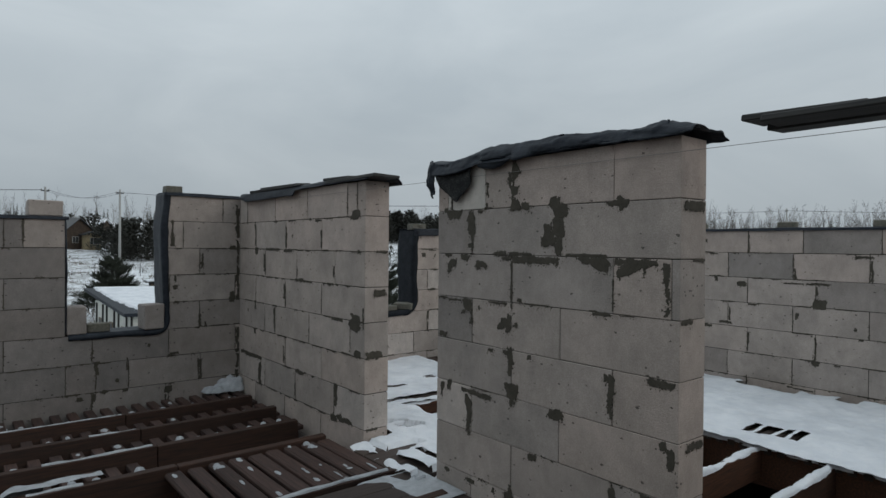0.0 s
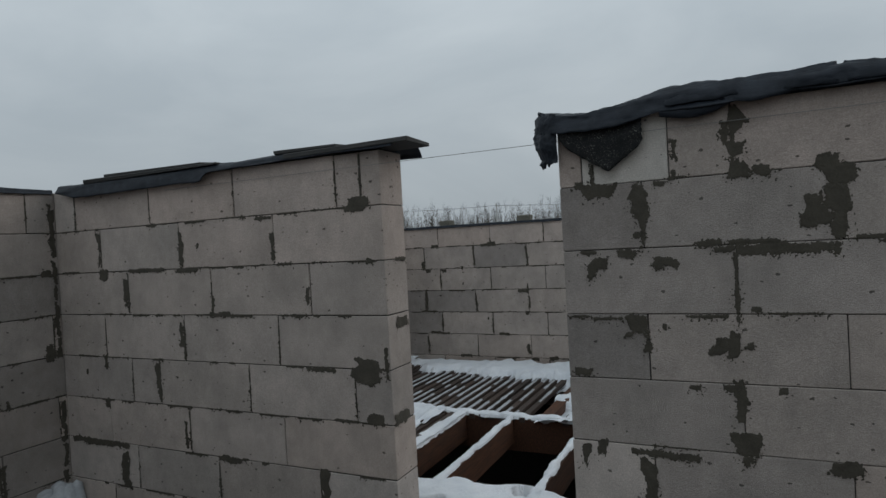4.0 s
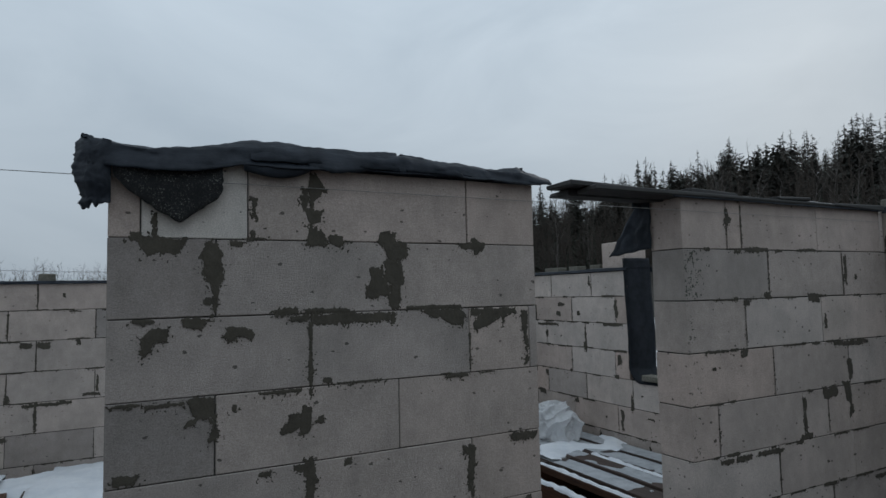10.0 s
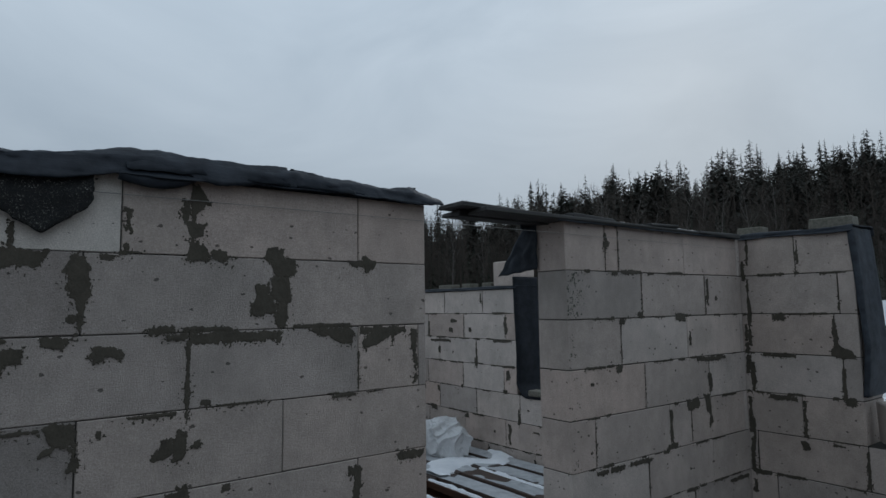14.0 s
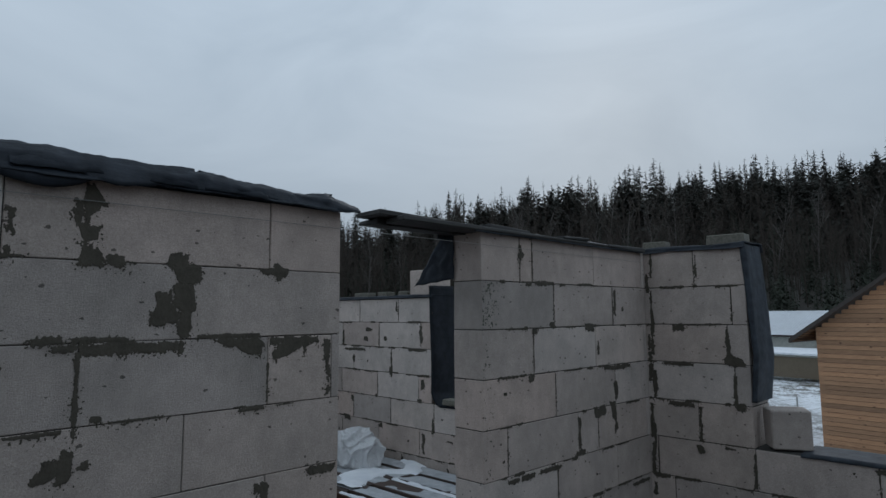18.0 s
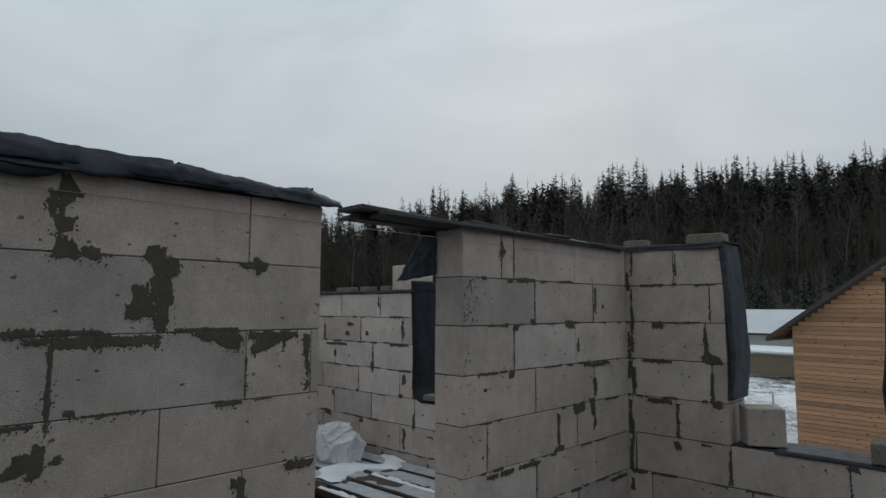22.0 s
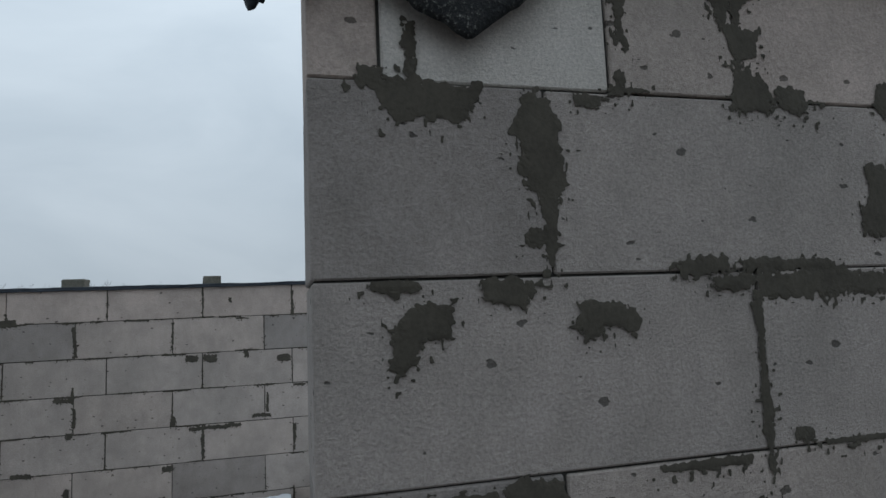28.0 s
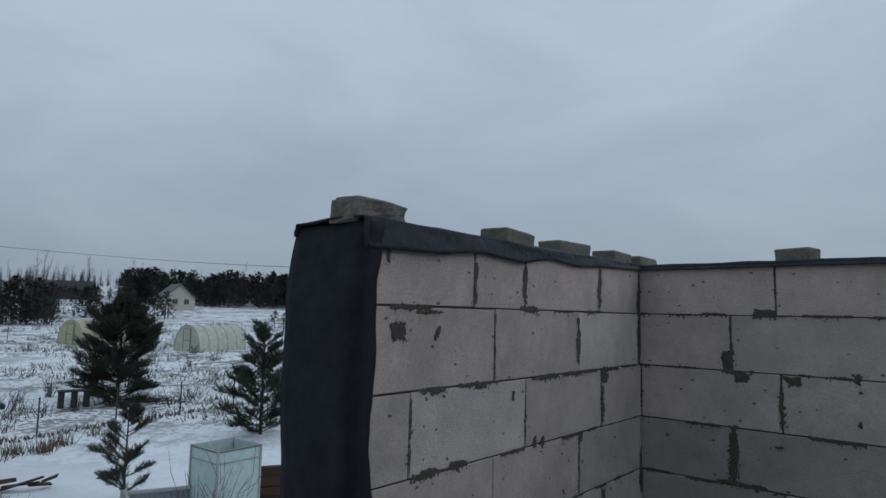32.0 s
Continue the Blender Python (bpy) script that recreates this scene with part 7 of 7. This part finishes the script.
for k in range(7):
    box("board", rt.uniform(-0.05, 0.05), 1.1 + rt.uniform(-0.1, 0.1), rt.uniform(-0.02, 0.02), 0.12, 0.20 * k, 0.20 * k + 0.17, M_JOIST_X, pile, 0.004, wobble=0.006)
placed(pile, *polar(32.6, 13.6), -30, GROUND)

fence = thing("sheet_fence", "grey corrugated metal fence beside the water box", "fence")
v = [(k * 0.05, 0.02 * (k % 2), z) for k in range(24) for z in (0, 1.18)]
raw("sheet", v, [(2 * k, 2 * k + 2, 2 * k + 3, 2 * k + 1) for k in range(23)], M_GREYSHEET, fence)
box("top_rail", 0, 1.15, -0.02, 0.05, 1.17, 1.22, M_POST, fence)
tube("brace_pipe", [(0.03, -0.06, 1.28), (0.55, -0.50, 0.0)], 0.035, M_POST, fence)
box("corner_post", -0.03, 0.03, -0.03, 0.03, 0, 1.25, M_POST, fence)
placed(fence, *polar(22.7, 13.1), -24, GROUND)

scraps = thing("board_scraps", "broken rusty-brown boards lying in the snow by the shed", "boards")
for k, (x0, y0, a, l_, t_) in enumerate(((0.0, 0.0, -18, 0.95, 14), (0.12, 0.16, -32, 0.80, 5), (0.55, -0.22, 8, 0.55, -8), (0.82, -0.30, -40, 0.42, 24), (-0.18, 0.26, -8, 0.6, 2))):
    bm = bmesh.new()
    add_box(bm, 0, l_, -0.07, 0.07, 0.0, 0.028, 0.003, 0.012)
    b_ = part("board", bm, M_JOIST_WET, scraps)
    b_.matrix_local = pose(x0, y0, 0.05 + 0.035 * k, 6 * k, -t_, a)
placed(scraps, 7.75, 22.9, 0)

tub = thing("garden_tub", "round black tub with snow inside it", "tub")
tube("wall", [(0.33 * math.cos(2 * math.pi * k / 20), 0.33 * math.sin(2 * math.pi * k / 20), 0.2) for k in range(21)], 0.06, M_DARK, tub)
bm = bmesh.new()
bmesh.ops.create_cone(bm, cap_ends=True, segments=20, radius1=0.32, radius2=0.30, depth=0.2, matrix=Matrix.Translation((0, 0, 0.1)))
part("snow_fill", bm, M_SNOW, tub)
placed(tub, *polar(16.6, 11.4))


def wire_fence(name, a, b, step, high, label, m=M_POST):
    g = thing(name, label, "fence")
    n = max(2, int(math.dist(a, b) / step))
    tops = []
    for k in range(n + 1):
        x, y = a[0] + (b[0] - a[0]) * k / n, a[1] + (b[1] - a[1]) * k / n
        z = ground_z(x, y)
        tops.append((x, y, z))
        box("post", x - 0.022, x + 0.022, y - 0.022, y + 0.022, z - 0.1, z + high, m, g)
    for h in (0.25, 0.5, 0.75, 1.0):
        tube("wire", [(x, y, z + high * h * 0.97) for x, y, z in tops], 0.004, M_DARK, g, 3)
    return g


wire_fence("wire_fence", (-6, 26.5), (24, 31.5), 2.6, 1.35, "thin wire fence on dark posts across the snow", M_DARK)
wire_fence("wire_fence", (-2, 30), (3.5, 62), 2.6, 1.35, "thin wire fence running away over the snow", M_DARK)
wire_fence("wire_fence", (-10, 62), (60, 74), 4.0, 1.4, "far wire fence across the meadow", M_DARK)
wire_fence("wire_fence", (7.2, -17.5), (4.6, -29), 2.4, 1.8, "wire fence on thin steel posts beside the wooden house")

hv, hf = [], []
rb = random.Random(77)
hx, hy = polar(22.6, 31.2)
for _ in range(110):
    p = Vector((hx + rb.gauss(0.25, 0.75), hy + rb.gauss(0, 0.45), ground_z(hx, hy) + abs(rb.gauss(0, 0.16))))
    limb(hv, hf, p, p + Vector((rb.uniform(-1.1, 1.1), rb.uniform(-0.5, 0.5), rb.uniform(-0.12, 0.22))), 0.022, 0.008, 4)
tagged(raw("branch_heap", hv, hf, M_BARK), "heap of cut brown branches at the pine's foot", "branches", kind="stuff")

bench = thing("plank_table", "low dark plank table standing in the snow", "table")
box("top", -0.62, 0.62, -0.3, 0.3, 0.66, 0.72, M_GREYBOARD, bench)
for x0 in (-0.58, -0.1, 0.36):
    box("leg", x0, x0 + 0.22, -0.2, 0.2, 0, 0.66, M_GREYBOARD, bench)
placed(bench, *polar(18.9, 31), -14)

# power line
poles = []
for az, d in ((9.5, 78), (48.3, 84), (-25, 100), (70, 112), (100, 120), (4.0, 79)):
    x, y = polar(az, d)
    g = thing("power_pole", "grey concrete power pole carrying wires", "pole", "power line", (x, y, ground_z(x, y)))
    tube("shaft", [(0, 0, -0.3), (0, 0, 9.3)], [0.17, 0.11], M_POST, g, 8)
    arm = box("crossarm", -0.42, 0.42, -0.05, 0.05, 8.8, 8.92, M_DARK, g)
    for off in (-0.36, 0.36):
        tube("insulator", [(off, 0, 8.90), (off, 0, 9.0), (off, 0, 9.1)], [0.05, 0.07, 0.03], M_POST, arm, 6)
    if az == 4.0:
        tube("brace", [(-1.5, 0.6, -0.3), (-0.05, 0, 7.6)], [0.13, 0.09], M_POST, g, 8)
    poles.append(Vector((x, y, ground_z(x, y) + 8.95)))
for a, b in ((2, 5), (5, 0), (0, 1), (1, 3), (3, 4)):
    for off in (-0.36, 0.36):
        pts = [poles[a].lerp(poles[b], k / 14) + Vector((off, 0, -0.8 * math.sin(math.pi * k / 14))) for k in range(15)]
        tagged(tube("power_wire", pts, 0.018, M_DARK, None, 3), "thin dark overhead wire", "wire")


def house(x, y, turn, w, l, h, rise, m, m_roof, label):
    g = thing("house", label, "house", "far village houses")
    for x0, x1, y0, y1 in ((-w / 2, w / 2, -l / 2, -l / 2 + 0.2), (-w / 2, w / 2, l / 2 - 0.2, l / 2), (-w / 2, -w / 2 + 0.2, -l / 2 + 0.2, l / 2 - 0.2), (w / 2 - 0.2, w / 2, -l / 2 + 0.2, l / 2 - 0.2)):
        box("wall", x0, x1, y0, y1, -1, h, m, g)
    for s in (-1, 1):
        yy = s * (l / 2 - 0.1)
        raw("gable", [(-w / 2, yy, h), (w / 2, yy, h), (0, yy, h + rise)], [(0, 1, 2)], m, g)
        roof_slab("roof", m_roof, g, ((0, -l / 2 - 0.5, h + rise), (s * (w / 2 + 0.5), -l / 2 - 0.5, h - 0.3), (s * (w / 2 + 0.5), l / 2 + 0.5, h - 0.3), (0, l / 2 + 0.5, h + rise)), 0.18)
        for x0 in (-w / 4, w / 8):
            win = box("window", x0, x0 + 1.1, s * l / 2 - 0.05, s * l / 2 + 0.05, 1.0, 2.2, M_POST, g)
            for k in (0.08, 0.58):
                box("pane", x0 + k, x0 + k + 0.44, s * l / 2 - 0.058, s * l / 2 + 0.058, 1.08, 2.12, M_DARK, win)
    return placed(g, x, y, turn)


M_CREAM = stone_material("cream_render", (0.42, 0.40, 0.33), (0.52, 0.50, 0.43), 2, 0.9, 0.1)
M_LOG = stone_material("brown_logs", (0.042, 0.030, 0.022), (0.080, 0.056, 0.040), 3, 0.9, 0.1)
M_YELLOW = stone_material("yellow_boards", (0.30, 0.24, 0.14), (0.40, 0.32, 0.19), 2, 0.85, 0.1)
house(*polar(25.8, 146), -10, 6.2, 7, 2.5, 2.8, M_CREAM, M_DARK, "cream village house with a dark gable roof")
house(*polar(6.7, 128), 15, 5.2, 5.6, 3.0, 2.5, M_LOG, M_DARK, "brown log house with a dark roof")
house(*polar(8.0, 124), 5, 2.4, 3, 2.9, 0.3, M_YELLOW, M_DARK, "yellow boarded annexe beside a log house")
house(*polar(17.5, 190), 60, 7, 14, 2.4, 2.2, M_LOG, M_GREYBOARD, "long low barn with a grey weathered roof")
house(*polar(8.8, 170), 40, 4, 4.5, 3.4, 1.6, M_LOG, M_SNOW, "dark cottage with snow on the roof")

# ---------------------------------------------------------------- the plots to the south
wh = thing("wooden_house", "new house clad in orange pine boards with a dark roof", "house")
HW, EAVE, PEAK = 3.75, 4.10, 6.78
step = 0.145
z = 0.25
while z < PEAK - 0.12:
    half = HW if z + step <= EAVE else HW * (PEAK - z - step / 2) / (PEAK - EAVE)
    if half > 0.1:
        bm = bmesh.new()
        add_box(bm, -half, half, -0.022, 0.0, z, z + step - 0.012)
        for vv in bm.verts:
            if vv.co.z > z + 0.05:
                vv.co.y += 0.010
        part("cladding_board", bm, M_CLAD, wh)
    z += step
box("foundation", -HW, HW, 0.0, 8.0, -0.3, 0.25, M_MORTAR, wh)
box("side_wall", HW - 0.15, HW, 0.002, 8.0, 0.25, EAVE, M_CLAD, wh)
box("side_wall", -HW, -HW + 0.15, 0.002, 8.0, 0.25, EAVE, M_CLAD, wh)
raw("gable_backing", [(-HW + 0.15, 0.004, 0.25), (HW - 0.15, 0.004, 0.25), (HW - 0.15, 0.004, EAVE), (0, 0.004, PEAK), (-HW + 0.15, 0.004, EAVE)], [(0, 1, 2, 3, 4)], M_LOG, wh)
for s in (-1, 1):
    slope = (PEAK - EAVE) / HW
    roof_slab("roof", M_ROOF, wh, ((0, -0.45, PEAK + 0.02), (s * (HW + 0.7), -0.45, EAVE - 0.7 * slope + 0.02), (s * (HW + 0.7), 8.4, EAVE - 0.7 * slope + 0.02), (0, 8.4, PEAK + 0.02)), 0.14)
    for k in range(7):
        x0 = s * (HW + 0.02 + 0.09 * k)
        box("soffit_board", min(x0, x0 + s * 0.08), max(x0, x0 + s * 0.08), -0.35, 8.2, EAVE - 0.06 - 0.085 * k * slope, EAVE - 0.04 - 0.085 * k * slope, M_CLAD, wh)
wh.matrix_world = pose(2.103, -19.937, GROUND, 0, 0, 174)

barn = thing("metal_roof_barn", "long grey building with a pale corrugated metal roof", "barn")
box("wall", -9, 9, 0, 0.2, -0.3, 2.6, M_PLASTER, barn)
box("wall", -9, -8.8, 0.2, 7, -0.3, 2.6, M_PLASTER, barn)
box("wall", 8.8, 9, 0.2, 7, -0.3, 2.6, M_PLASTER, barn)
box("wall", -8.8, 8.8, 6.8, 7, -0.3, 2.6, M_PLASTER, barn)
v = [(-9.4 + 0.1 * k, y, z + 0.03 * (k % 2)) for k in range(189) for y, z in ((-0.5, 2.55), (3.5, 4.3))]
M_ZINC = stone_material("frosted_metal_roof", (0.48, 0.52, 0.56), (0.60, 0.64, 0.67), 6, 0.45, 0.1)
raw("roof", v, [(2 * k, 2 * k + 2, 2 * k + 3, 2 * k + 1) for k in range(188)], M_ZINC, barn)
raw("roof", [(x, 7 - y, z) for x, y, z in v], [(2 * k, 2 * k + 1, 2 * k + 3, 2 * k + 2) for k in range(188)], M_ZINC, barn)
box("eave_board", -9.4, 9.4, -0.52, -0.47, 2.42, 2.56, M_ROOF, barn)
box("lean_to_wall", -6, 7, -3.2, -3.05, -0.2, 1.2, M_PLANK, barn)
roof_slab("lean_to_roof", M_SNOW, barn, ((-6.2, -3.5, 1.35), (7.2, -3.5, 1.35), (7.2, -1.2, 1.6), (-6.2, -1.2, 1.6)), 0.12)
barn.matrix_world = pose(15.5, -47, GROUND + 0.4, 0, 0, 170)

# ---------------------------------------------------------------- the walls' blocks
for name, (parent, axis, face, thick, courses) in WALLS.items():
    for c, (spans, joints) in courses.items():
        lay(parent, name, axis, face, thick, spans, joints, c)
